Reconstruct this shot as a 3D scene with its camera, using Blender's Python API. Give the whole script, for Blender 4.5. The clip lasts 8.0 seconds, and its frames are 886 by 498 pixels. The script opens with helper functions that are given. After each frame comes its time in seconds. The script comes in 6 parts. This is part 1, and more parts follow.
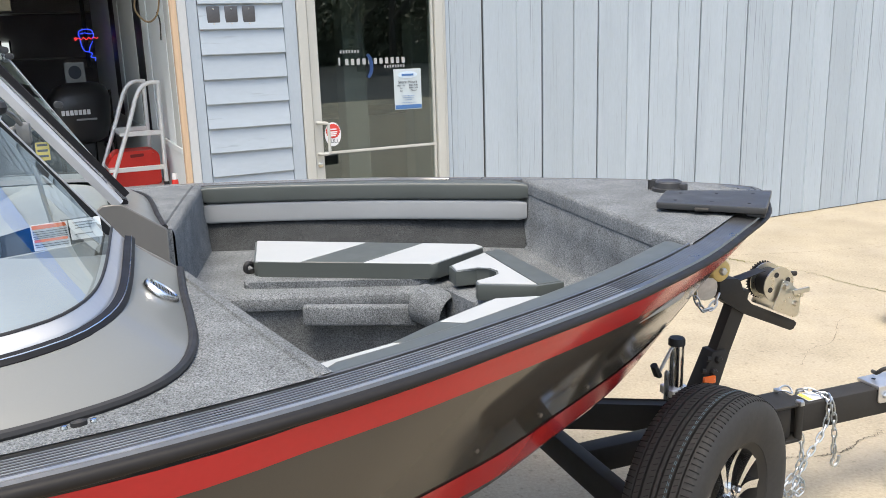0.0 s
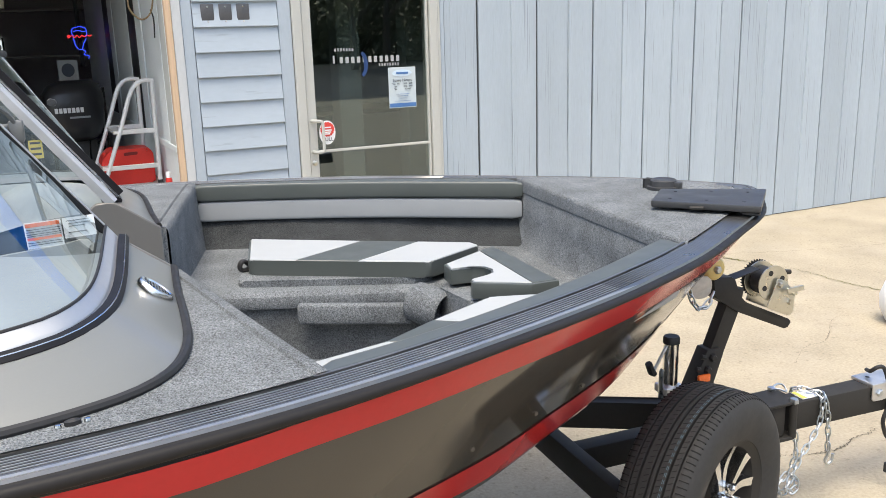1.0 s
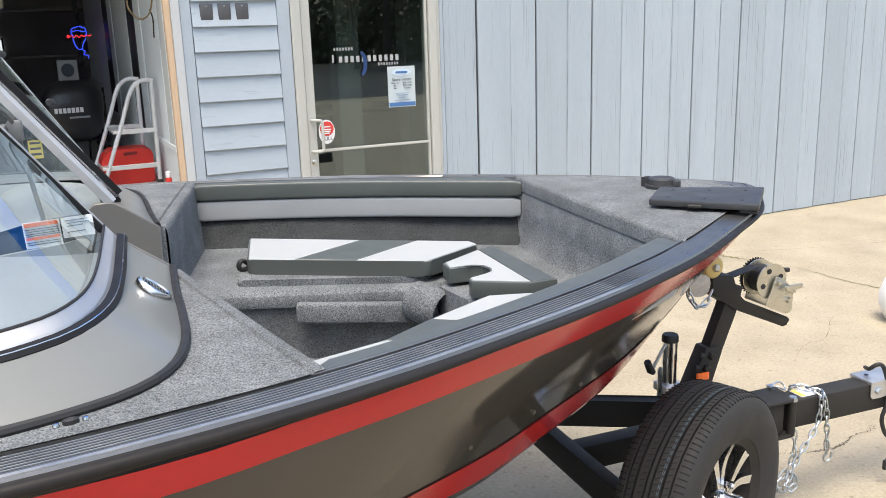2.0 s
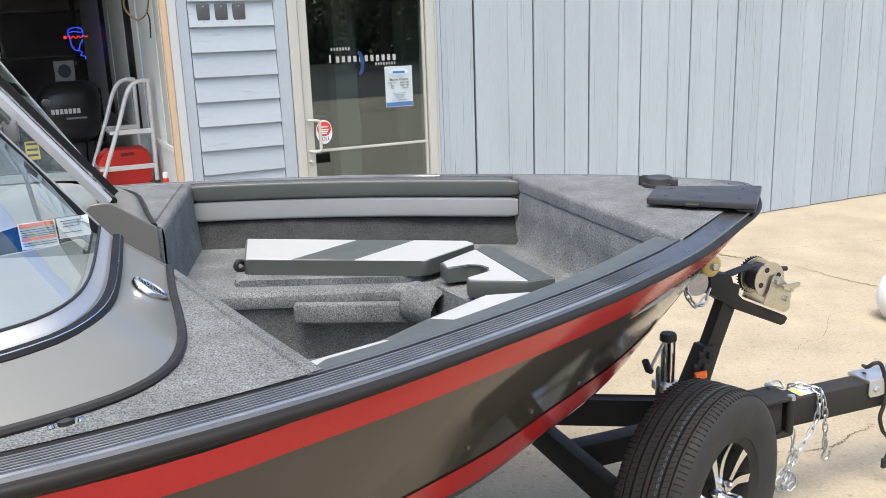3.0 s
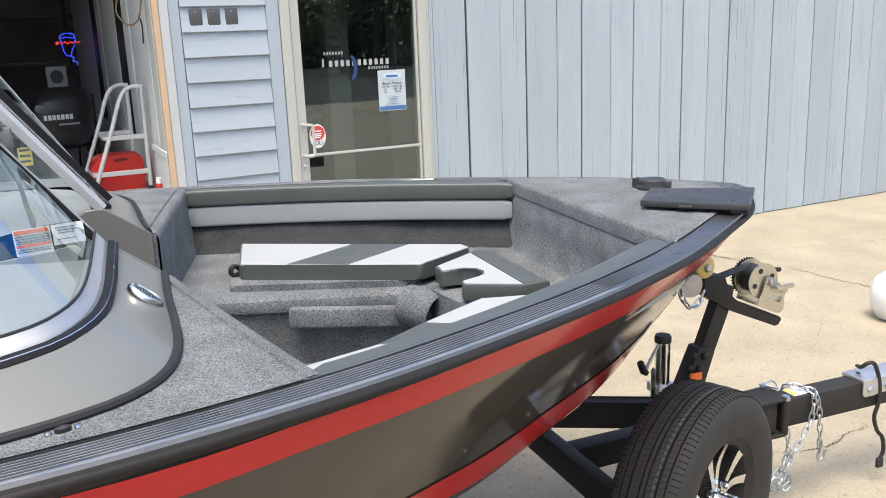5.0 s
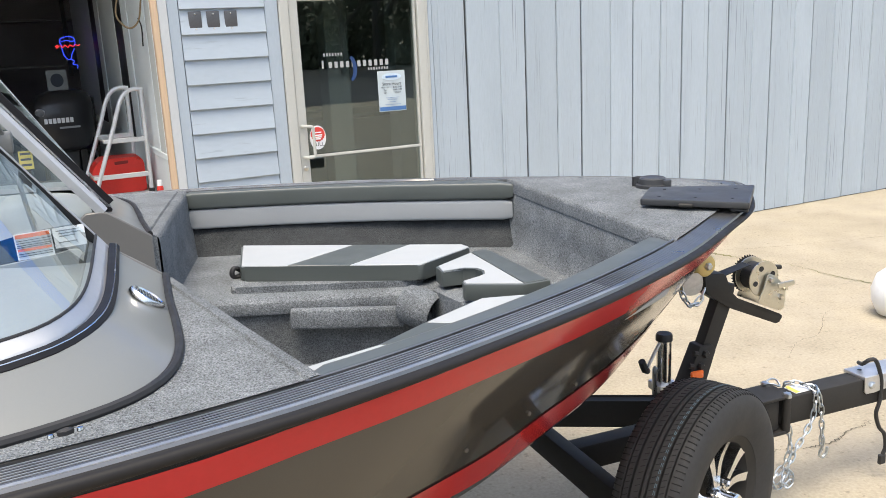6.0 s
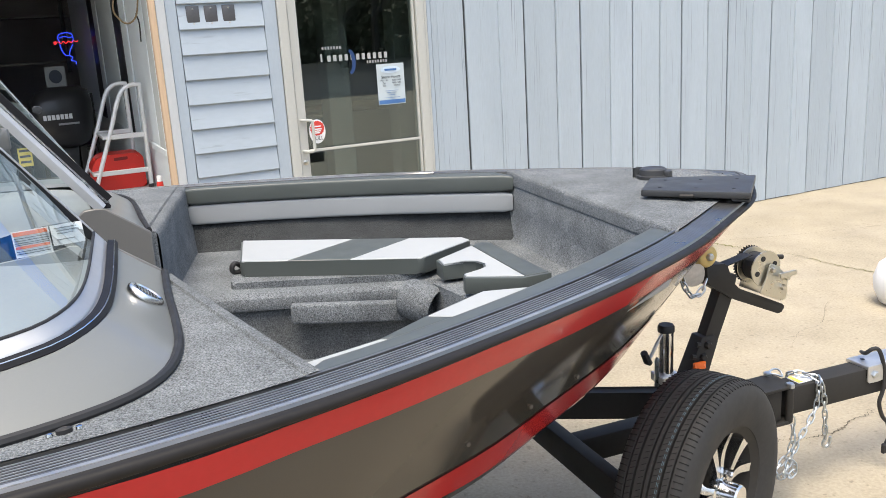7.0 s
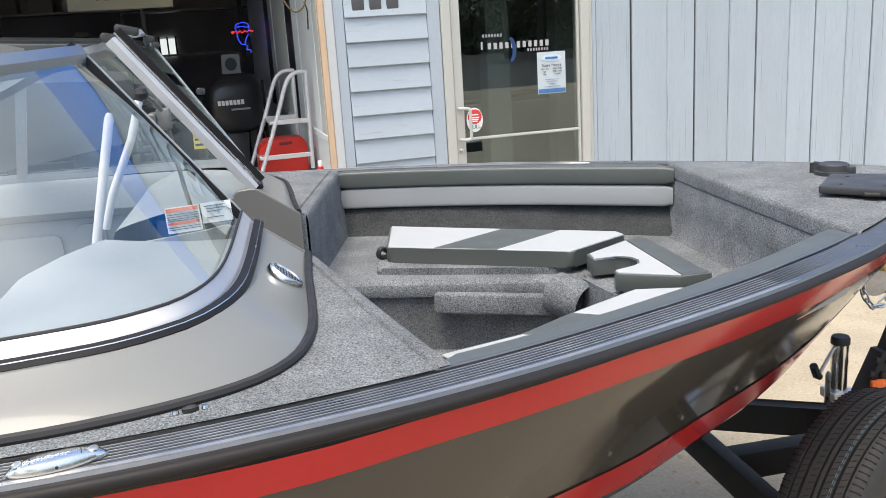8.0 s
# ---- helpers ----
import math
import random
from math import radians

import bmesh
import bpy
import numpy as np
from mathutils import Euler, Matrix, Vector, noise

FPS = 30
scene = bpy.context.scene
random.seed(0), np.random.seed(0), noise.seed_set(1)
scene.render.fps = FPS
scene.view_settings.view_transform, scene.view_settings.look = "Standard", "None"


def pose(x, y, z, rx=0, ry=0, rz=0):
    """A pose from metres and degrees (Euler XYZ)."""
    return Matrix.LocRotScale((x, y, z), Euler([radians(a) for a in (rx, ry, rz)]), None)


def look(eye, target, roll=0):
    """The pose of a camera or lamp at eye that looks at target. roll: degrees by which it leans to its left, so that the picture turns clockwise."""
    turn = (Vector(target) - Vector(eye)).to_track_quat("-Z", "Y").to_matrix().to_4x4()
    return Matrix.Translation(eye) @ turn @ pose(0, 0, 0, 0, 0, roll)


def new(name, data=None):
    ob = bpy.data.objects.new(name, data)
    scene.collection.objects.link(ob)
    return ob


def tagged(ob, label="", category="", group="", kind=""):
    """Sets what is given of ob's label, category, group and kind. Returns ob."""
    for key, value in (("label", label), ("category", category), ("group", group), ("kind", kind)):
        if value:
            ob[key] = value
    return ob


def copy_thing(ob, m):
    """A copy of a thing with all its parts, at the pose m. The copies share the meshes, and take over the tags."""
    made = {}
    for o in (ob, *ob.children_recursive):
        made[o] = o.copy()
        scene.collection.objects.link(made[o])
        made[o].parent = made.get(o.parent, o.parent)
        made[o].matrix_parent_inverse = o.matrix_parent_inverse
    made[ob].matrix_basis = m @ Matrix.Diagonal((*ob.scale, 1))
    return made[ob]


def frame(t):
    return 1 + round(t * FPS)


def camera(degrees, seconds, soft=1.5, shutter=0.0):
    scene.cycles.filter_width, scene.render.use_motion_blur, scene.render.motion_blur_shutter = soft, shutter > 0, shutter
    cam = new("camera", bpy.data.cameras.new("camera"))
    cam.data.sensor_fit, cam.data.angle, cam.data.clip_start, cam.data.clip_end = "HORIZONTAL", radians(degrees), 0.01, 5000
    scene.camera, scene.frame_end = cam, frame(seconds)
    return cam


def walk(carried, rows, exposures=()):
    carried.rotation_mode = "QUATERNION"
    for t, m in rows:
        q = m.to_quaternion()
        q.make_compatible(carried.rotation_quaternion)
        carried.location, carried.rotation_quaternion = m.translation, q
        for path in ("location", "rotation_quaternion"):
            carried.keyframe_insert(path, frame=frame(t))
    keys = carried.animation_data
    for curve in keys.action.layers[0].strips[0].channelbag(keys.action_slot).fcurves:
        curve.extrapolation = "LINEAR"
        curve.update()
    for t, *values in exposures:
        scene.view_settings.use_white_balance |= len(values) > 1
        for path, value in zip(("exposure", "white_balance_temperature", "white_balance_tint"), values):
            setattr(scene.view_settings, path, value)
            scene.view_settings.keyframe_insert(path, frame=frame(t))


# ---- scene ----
cam = camera(54.0, 8.0, soft=0.85)

PATH = [
    (0, (0.002, -0.001, 1.701), (-0.013, 1.941, 1.225), -1.8),
    (0.5, (-0.002, -0.001, 1.702), (-0.012, 1.941, 1.227), -1.8),
    (1, (0.0, 0.002, 1.7), (-0.002, 1.944, 1.22), -1.7),
    (1.5, (0.003, -0.002, 1.701), (0.0, 1.94, 1.219), -1.8),
    (3, (0.008, 0.002, 1.698), (0.009, 1.943, 1.216), -2.0),
    (3.5, (0.002, 0.01, 1.698), (0.008, 1.951, 1.217), -2.2),
    (4, (0.005, 0.006, 1.7), (0.016, 1.948, 1.222), -2.3),
    (4.5, (0.005, 0.002, 1.7), (0.02, 1.944, 1.224), -2.2),
    (6, (0.008, -0.005, 1.701), (0.02, 1.938, 1.226), -2.8),
    (6.5, (0.009, -0.001, 1.702), (0.02, 1.941, 1.224), -3.0),
    (7, (0.011, 0.005, 1.7), (0.019, 1.944, 1.209), -3.4),
    (7.5, (0.016, 0.019, 1.694), (-0.054, 1.953, 1.188), -3.8),
    (7.7, (0.015, 0.042, 1.681), (-0.14, 1.971, 1.177), -3.8),
    (7.8, (0.017, 0.059, 1.676), (-0.195, 1.984, 1.178), -3.8),
    (8, (0.028, 0.095, 1.673), (-0.321, 2.003, 1.185), -3.6),
]
walk(cam, [(t, look(eye, aim, roll)) for t, eye, aim, roll in PATH])


# ---- world, sun and exposure ----
SUN_ELEVATION, SUN_AZIMUTH = 71.0, 192.0
world = bpy.data.worlds.new("world")
scene.world = world
world.use_nodes = True
wn_ = world.node_tree.nodes
wn_.clear()
sky = wn_.new("ShaderNodeTexSky")
sky.sky_type = "NISHITA"
sky.sun_disc = False
sky.sun_elevation, sky.sun_rotation = radians(SUN_ELEVATION), radians(SUN_AZIMUTH)
sky.air_density, sky.dust_density, sky.ozone_density = 1.0, 4.0, 1.0
bg = wn_.new("ShaderNodeBackground")
bg.inputs["Strength"].default_value = 0.152
wout = wn_.new("ShaderNodeOutputWorld")
world.node_tree.links.new(sky.outputs[0], bg.inputs[0])
world.node_tree.links.new(bg.outputs[0], wout.inputs[0])
sun = new("sun", bpy.data.lights.new("sun", "SUN"))
sun.data.energy, sun.data.angle, sun.data.color = 0.85, radians(26), (1.0, 0.95, 0.85)
_az, _el = radians(SUN_AZIMUTH), radians(SUN_ELEVATION)
sun.matrix_world = look((20 * math.sin(_az) * math.cos(_el), 20 * math.cos(_az) * math.cos(_el), 20 * math.sin(_el)), (0, 0, 0))
scene.view_settings.exposure = 1.27
scene.view_settings.use_white_balance = True
scene.view_settings.white_balance_temperature = 6850
scene.view_settings.white_balance_tint = 7


# ---- materials ----
def links(m):
    return m.node_tree.nodes, m.node_tree.links


def mat(name, color, rough=0.5, metal=0.0, vary=0.12, scale=6.0, fine=80.0, bump=0.1, bump_scale=120.0, bump_dist=0.002,
        coat=0.0, stain=None, stain_amount=0.0, rand=0.0, stretch=(1, 1, 1), rough_vary=0.08, spec=0.5, flake=None):
    """A surface with colour variation at two scales, uneven gloss and fine relief."""
    m = bpy.data.materials.new(name)
    m.use_nodes = True
    n, l = links(m)
    p = n["Principled BSDF"]
    tc = n.new("ShaderNodeTexCoord")
    mp = n.new("ShaderNodeMapping")
    mp.inputs["Scale"].default_value = stretch
    l.new(tc.outputs["Object"], mp.inputs[0])
    if rand:
        own = n.new("ShaderNodeObjectInfo")
        shift = n.new("ShaderNodeVectorMath")
        shift.operation = "SCALE"
        shift.inputs[0].default_value = (7.0, 3.0, 11.0)
        l.new(own.outputs["Random"], shift.inputs["Scale"])
        l.new(shift.outputs[0], mp.inputs["Location"])
    big = n.new("ShaderNodeTexNoise")
    big.inputs["Scale"].default_value, big.inputs["Detail"].default_value = scale, 5
    small = n.new("ShaderNodeTexNoise")
    small.inputs["Scale"].default_value, small.inputs["Detail"].default_value = fine, 3
    for t in (big, small):
        l.new(mp.outputs[0], t.inputs["Vector"])
    mix = n.new("ShaderNodeMath")
    mix.operation = "ADD"
    l.new(big.outputs[0], mix.inputs[0])
    l.new(small.outputs[0], mix.inputs[1])
    val = n.new("ShaderNodeMapRange")
    val.inputs["From Min"].default_value, val.inputs["From Max"].default_value = 0.6, 1.4
    val.inputs["To Min"].default_value, val.inputs["To Max"].default_value = 1 - vary, 1 + vary
    l.new(mix.outputs[0], val.inputs[0])
    last = val.outputs[0]
    if rand:
        info = n.new("ShaderNodeObjectInfo")
        rr = n.new("ShaderNodeMapRange")
        rr.inputs["To Min"].default_value, rr.inputs["To Max"].default_value = 1 - rand, 1 + rand
        l.new(info.outputs["Random"], rr.inputs[0])
        mu = n.new("ShaderNodeMath")
        mu.operation = "MULTIPLY"
        l.new(last, mu.inputs[0])
        l.new(rr.outputs[0], mu.inputs[1])
        last = mu.outputs[0]
    col = n.new("ShaderNodeVectorMath")
    col.operation = "SCALE"
    col.inputs[0].default_value = color
    l.new(last, col.inputs["Scale"])
    out = col.outputs[0]
    if stain is not None:
        sn = n.new("ShaderNodeTexNoise")
        sn.inputs["Scale"].default_value, sn.inputs["Detail"].default_value, sn.inputs["Roughness"].default_value = scale * 0.37, 8, 0.65
        l.new(mp.outputs[0], sn.inputs["Vector"])
        sr = n.new("ShaderNodeMapRange")
        sr.inputs["From Min"].default_value, sr.inputs["From Max"].default_value = 0.5, 0.75
        sr.inputs["To Max"].default_value = stain_amount
        l.new(sn.outputs[0], sr.inputs[0])
        mx = n.new("ShaderNodeMix")
        mx.data_type = "RGBA"
        l.new(sr.outputs[0], mx.inputs["Factor"])
        l.new(out, mx.inputs["A"])
        mx.inputs["B"].default_value = (*stain, 1)
        out = mx.outputs["Result"]
    if flake is not None:
        fcol, fscale, fstretch, lo, hi, amount = flake
        fm = n.new("ShaderNodeMapping")
        fm.inputs["Scale"].default_value = fstretch
        l.new(mp.outputs[0], fm.inputs[0])
        fn = n.new("ShaderNodeTexNoise")
        fn.inputs["Scale"].default_value, fn.inputs["Detail"].default_value, fn.inputs["Roughness"].default_value = fscale, 4, 0.6
        l.new(fm.outputs[0], fn.inputs["Vector"])
        fr_ = n.new("ShaderNodeMapRange")
        fr_.inputs["From Min"].default_value, fr_.inputs["From Max"].default_value, fr_.inputs["To Max"].default_value = lo, hi, amount
        l.new(fn.outputs[0], fr_.inputs[0])
        fx = n.new("ShaderNodeMix")
        fx.data_type = "RGBA"
        l.new(fr_.outputs[0], fx.inputs["Factor"])
        l.new(out, fx.inputs["A"])
        fx.inputs["B"].default_value = (*fcol, 1)
        out = fx.outputs["Result"]
    l.new(out, p.inputs["Base Color"])
    rv = n.new("ShaderNodeMapRange")
    rv.inputs["From Min"].default_value, rv.inputs["From Max"].default_value = 0.3, 0.7
    rv.inputs["To Min"].default_value, rv.inputs["To Max"].default_value = max(0.02, rough - rough_vary), min(1, rough + rough_vary)
    l.new(big.outputs[0], rv.inputs[0])
    l.new(rv.outputs[0], p.inputs["Roughness"])
    p.inputs["Metallic"].default_value = metal
    p.inputs["Coat Weight"].default_value = coat
    p.inputs["Coat Roughness"].default_value = 0.05
    p.inputs["Specular IOR Level"].default_value = spec
    if bump:
        bn = n.new("ShaderNodeTexNoise")
        bn.inputs["Scale"].default_value, bn.inputs["Detail"].default_value = bump_scale, 3
        l.new(mp.outputs[0], bn.inputs["Vector"])
        b = n.new("ShaderNodeBump")
        b.inputs["Strength"].default_value, b.inputs["Distance"].default_value = bump, bump_dist
        l.new(bn.outputs[0], b.inputs["Height"])
        l.new(b.outputs[0], p.inputs["Normal"])
    return m


def carpet_mat(name, dark, light):
    """Looped marine carpet: speckled yarn, soft pile relief."""
    m = bpy.data.materials.new(name)
    m.use_nodes = True
    n, l = links(m)
    p = n["Principled BSDF"]
    tc = n.new("ShaderNodeTexCoord")
    a = n.new("ShaderNodeTexNoise")
    a.inputs["Scale"].default_value, a.inputs["Detail"].default_value, a.inputs["Roughness"].default_value = 290, 2, 0.65
    b = n.new("ShaderNodeTexNoise")
    b.inputs["Scale"].default_value, b.inputs["Detail"].default_value = 9, 4
    v = n.new("ShaderNodeTexVoronoi")
    v.inputs["Scale"].default_value = 290
    for t in (a, b, v):
        l.new(tc.outputs["Object"], t.inputs["Vector"])
    r = n.new("ShaderNodeValToRGB")
    r.color_ramp.elements[0].position, r.color_ramp.elements[0].color = 0.36, (*dark, 1)
    r.color_ramp.elements[1].position, r.color_ramp.elements[1].color = 0.66, (*light, 1)
    c = n.new("ShaderNodeTexNoise")
    c.inputs["Scale"].default_value, c.inputs["Detail"].default_value, c.inputs["Roughness"].default_value = 120, 3, 0.7
    l.new(tc.outputs["Object"], c.inputs["Vector"])
    blend = n.new("ShaderNodeMix")
    blend.inputs["Factor"].default_value = 0.30
    l.new(a.outputs[0], blend.inputs["A"])
    l.new(c.outputs[0], blend.inputs["B"])
    l.new(blend.outputs["Result"], r.inputs[0])
    mr = n.new("ShaderNodeMapRange")
    mr.inputs["From Min"].default_value, mr.inputs["From Max"].default_value = 0.3, 0.7
    mr.inputs["To Min"].default_value, mr.inputs["To Max"].default_value = 0.8, 1.18
    l.new(b.outputs[0], mr.inputs[0])
    sc = n.new("ShaderNodeVectorMath")
    sc.operation = "SCALE"
    l.new(r.outputs[0], sc.inputs[0])
    l.new(mr.outputs[0], sc.inputs["Scale"])
    l.new(sc.outputs[0], p.inputs["Base Color"])
    p.inputs["Roughness"].default_value = 0.95
    p.inputs["Specular IOR Level"].default_value = 0.1
    ad = n.new("ShaderNodeMath")
    ad.operation = "ADD"
    l.new(a.outputs[0], ad.inputs[0])
    l.new(v.outputs[0], ad.inputs[1])
    bp = n.new("ShaderNodeBump")
    bp.inputs["Strength"].default_value, bp.inputs["Distance"].default_value = 0.5, 0.003
    l.new(ad.outputs[0], bp.inputs["Height"])
    l.new(bp.outputs[0], p.inputs["Normal"])
    return m


def glass_mat(name, tint, rough=0.0, f0=0.12):
    """Thin clear glass: light passes straight, and the gloss rises at a slant."""
    m = bpy.data.materials.new(name)
    m.use_nodes = True
    n, l = links(m)
    n.remove(n["Principled BSDF"])
    out = n["Material Output"]
    clear = n.new("ShaderNodeBsdfTransparent")
    clear.inputs["Color"].default_value = (*tint, 1)
    gloss = n.new("ShaderNodeBsdfGlossy")
    gloss.inputs["Roughness"].default_value = rough
    gloss.inputs["Color"].default_value = (0.84, 0.95, 1.0, 1)
    lw = n.new("ShaderNodeLayerWeight")
    pw = n.new("ShaderNodeMath")
    pw.operation = "POWER"
    pw.inputs[1].default_value = 4.0
    l.new(lw.outputs["Facing"], pw.inputs[0])
    lw.inputs["Blend"].default_value = 0.5
    fr = n.new("ShaderNodeMapRange")
    fr.inputs["To Min"].default_value, fr.inputs["To Max"].default_value = f0, 0.95
    l.new(pw.outputs[0], fr.inputs[0])
    mx = n.new("ShaderNodeMixShader")
    l.new(fr.outputs[0], mx.inputs[0])
    l.new(clear.outputs[0], mx.inputs[1])
    l.new(gloss.outputs[0], mx.inputs[2])
    l.new(mx.outputs[0], out.inputs["Surface"])
    return m


def glow_mat(name, color, strength):
    m = bpy.data.materials.new(name)
    m.use_nodes = True
    n, l = links(m)
    p = n["Principled BSDF"]
    p.inputs["Base Color"].default_value = (*color, 1)
    p.inputs["Emission Color"].default_value = (*color, 1)
    p.inputs["Emission Strength"].default_value = strength
    return m


CONCRETE = mat("concrete", (0.350, 0.303, 0.222), 0.9, vary=0.28, scale=2.6, fine=70, bump=0.45, bump_scale=90, bump_dist=0.004,
               stain=(0.43, 0.378, 0.298), stain_amount=0.7, flake=((0.17, 0.14, 0.10), 26, (1, 1, 1), 0.60, 0.70, 0.6))
CRACK = mat("crack_dirt", (0.10, 0.085, 0.06), 0.95, vary=0.4, scale=20, bump=0.5)
WEED = mat("dry_weed", (0.16, 0.15, 0.05), 0.9, vary=0.4, scale=40)
SIDING = mat("painted_siding", (0.385, 0.445, 0.50), 0.62, vary=0.06, scale=5, fine=70, bump=0.5, bump_scale=44, bump_dist=0.006,
             stain=(0.31, 0.36, 0.42), stain_amount=0.55, rand=0.06, stretch=(1.5, 1, 0.22), flake=((0.16, 0.18, 0.20), 34, (2.6, 1, 0.14), 0.62, 0.68, 0.8))
LAP = mat("painted_lap_siding", (0.38, 0.44, 0.50), 0.55, vary=0.05, scale=4, fine=50, bump=0.3, bump_scale=30, stretch=(0.3, 1, 1), rand=0.04, flake=((0.26, 0.30, 0.34), 30, (0.3, 1, 1), 0.64, 0.70, 0.5))
TRIM_BLUE = mat("painted_trim", (0.38, 0.44, 0.50), 0.55, vary=0.05, scale=5, stretch=(1, 1, 0.3))
TRIM_WHITE = mat("white_trim", (0.52, 0.54, 0.55), 0.5, vary=0.05, scale=5, stretch=(1, 1, 0.3))
RAW_WOOD = mat("raw_pine_trim", (0.55, 0.40, 0.27), 0.6, vary=0.15, scale=8, stretch=(1, 1, 0.1))
DOOR_ALU = mat("almond_door_frame", (0.475, 0.48, 0.45), 0.45, vary=0.03, scale=5, bump=0.03)
OFFICE = mat("office_paint", (0.52, 0.55, 0.54), 0.7, vary=0.08, scale=2)
DARK_GAP = mat("dark_gap", (0.05, 0.055, 0.06), 0.9)
GARAGE = mat("garage_interior", (0.50, 0.50, 0.50), 0.9, vary=0.3, scale=1.5)
GARAGE_FLOOR = mat("garage_floor", (0.42, 0.41, 0.39), 0.8, vary=0.2, scale=1.5)
INNER_WALL = mat("inner_wall_paint", (0.76, 0.82, 0.83), 0.6, vary=0.05, scale=3)
DARK_PANE = mat("dim_window_glass", (0.022, 0.025, 0.026), 0.35, vary=0.1, scale=2, spec=0.12, bump=0)
GLASS = glass_mat("clear_glass", (0.90, 0.93, 0.93))
DOOR_GLASS = glass_mat("door_glass", (0.62, 0.66, 0.64), f0=0.12)
CARPET = carpet_mat("grey_marine_carpet", (0.062, 0.067, 0.070), (0.258, 0.277, 0.289))
# grey carpet darkened to stand in for the shade under the side backrest
CARPET_SIDE_SHADE = carpet_mat("shaded_side_carpet", (0.025, 0.027, 0.028), (0.078, 0.083, 0.086))
# the platform's carpet again, with the shade inside the well mixed into its colour
CARPET_WELL_SHADE = carpet_mat("well_shade_carpet", (0.062, 0.066, 0.068), (0.205, 0.216, 0.222))
HULL = mat("bronze_grey_hull_paint", (0.056, 0.050, 0.042), 0.09, vary=0.06, scale=3, fine=400, bump=0.01, rough_vary=0.03, spec=0.48)
RED = mat("red_hull_paint", (0.46, 0.025, 0.026), 0.16, vary=0.05, scale=3, bump=0.01, rough_vary=0.03, spec=0.3)
GUNWALE = mat("black_anodised_gunwale", (0.205, 0.202, 0.198), 0.34, metal=0.85, vary=0.08, scale=10, bump=0.02)
RIDGE = mat("worn_bright_ridge", (0.46, 0.46, 0.455), 0.4, metal=0.8, vary=0.12, scale=14, bump=0.02)
RAIL = mat("black_rubber_rail", (0.018, 0.017, 0.017), 0.52, vary=0.12, scale=20, bump=0.05, spec=0.2)
RUBBER = mat("black_rubber", (0.018, 0.018, 0.019), 0.6, vary=0.2, scale=20, bump=0.1)
FAIRING = mat("taupe_console_plastic", (0.168, 0.176, 0.171), 0.42, vary=0.02, scale=4, fine=300, bump=0.03, coat=0.35, rough_vary=0.03, spec=0.35)
FAIRING_DARK = mat("taupe_console_side", (0.15, 0.145, 0.135), 0.45, vary=0.04, scale=4, fine=300, bump=0.08, bump_scale=400)
ALU = mat("polished_aluminium", (0.72, 0.73, 0.74), 0.22, metal=1.0, vary=0.05, scale=10, bump=0.02)
ALU_DULL = mat("brushed_aluminium", (0.62, 0.63, 0.64), 0.42, metal=0.9, vary=0.06, scale=12, bump=0.05)
CHROME = mat("chrome", (0.78, 0.78, 0.77), 0.2, metal=1.0, vary=0.03, bump=0)
ZINC = mat("zinc_plated_steel", (0.62, 0.60, 0.53), 0.33, metal=1.0, vary=0.08, scale=30, bump=0.03)
GALV = mat("galvanised_chain", (0.55, 0.58, 0.6), 0.35, metal=1.0, vary=0.1, scale=40)
VINYL_DARK = mat("charcoal_vinyl", (0.074, 0.084, 0.079), 0.42, vary=0.05, scale=8, fine=300, bump=0.06, bump_scale=500, bump_dist=0.001, spec=0.6)
VINYL_SILVER = mat("silver_vinyl", (0.30, 0.315, 0.325), 0.45, vary=0.04, scale=8, fine=300, bump=0.12, bump_scale=500, bump_dist=0.001)
VINYL_WHITE = mat("white_vinyl", (0.38, 0.397, 0.40), 0.5, vary=0.03, scale=8, fine=300, bump=0.12, bump_scale=500, bump_dist=0.001)
BLACK_PLASTIC = mat("black_plastic", (0.035, 0.036, 0.038), 0.45, vary=0.1, scale=12, bump=0.1, bump_scale=300)
BLACK_STEEL = mat("black_powder_coated_steel", (0.030, 0.029, 0.0275), 0.52, vary=0.1, scale=10, bump=0.06, bump_scale=250, spec=0.22)
TYRE = mat("tyre_rubber", (0.031, 0.031, 0.031), 0.7, vary=0.15, scale=14, bump=0.08, spec=0.35)
SIPE = mat("tread_cut", (0.006, 0.006, 0.006), 0.9, bump=0)
WHITE_NYLON = mat("white_nylon", (0.52, 0.48, 0.41), 0.5, vary=0.15, scale=30)
ROLLER = mat("amber_roller", (0.62, 0.46, 0.17), 0.4, vary=0.06, scale=20)
ORANGE = mat("amber_reflector", (0.85, 0.16, 0.03), 0.25, vary=0.05, scale=60, bump=0.2)
RED_PLASTIC = mat("red_fuel_tank_plastic", (0.62, 0.035, 0.025), 0.42, vary=0.06, scale=8, bump=0.08)
BLUE_METAL = mat("blue_fascia_paint", (0.008, 0.21, 0.80), 0.4, vary=0.08, scale=3, bump=0.05)
DASH = mat("light_grey_interior", (0.30, 0.325, 0.33), 0.5, vary=0.05, scale=5, bump=0.05)
PAPER = mat("paper", (0.8, 0.82, 0.84), 0.7, vary=0.02)
INK = mat("dark_ink", (0.05, 0.06, 0.08), 0.7)
BLUE_INK = mat("blue_ink", (0.06, 0.16, 0.38), 0.6)
STICKER_RED = mat("red_sticker", (0.6, 0.05, 0.04), 0.5)
STICKER_ORANGE = mat("orange_sticker", (0.75, 0.16, 0.06), 0.5)
YELLOW = mat("yellow_tag", (0.75, 0.62, 0.12), 0.5)
WHITE_PLASTIC = mat("white_plastic", (0.75, 0.76, 0.77), 0.4, vary=0.03)
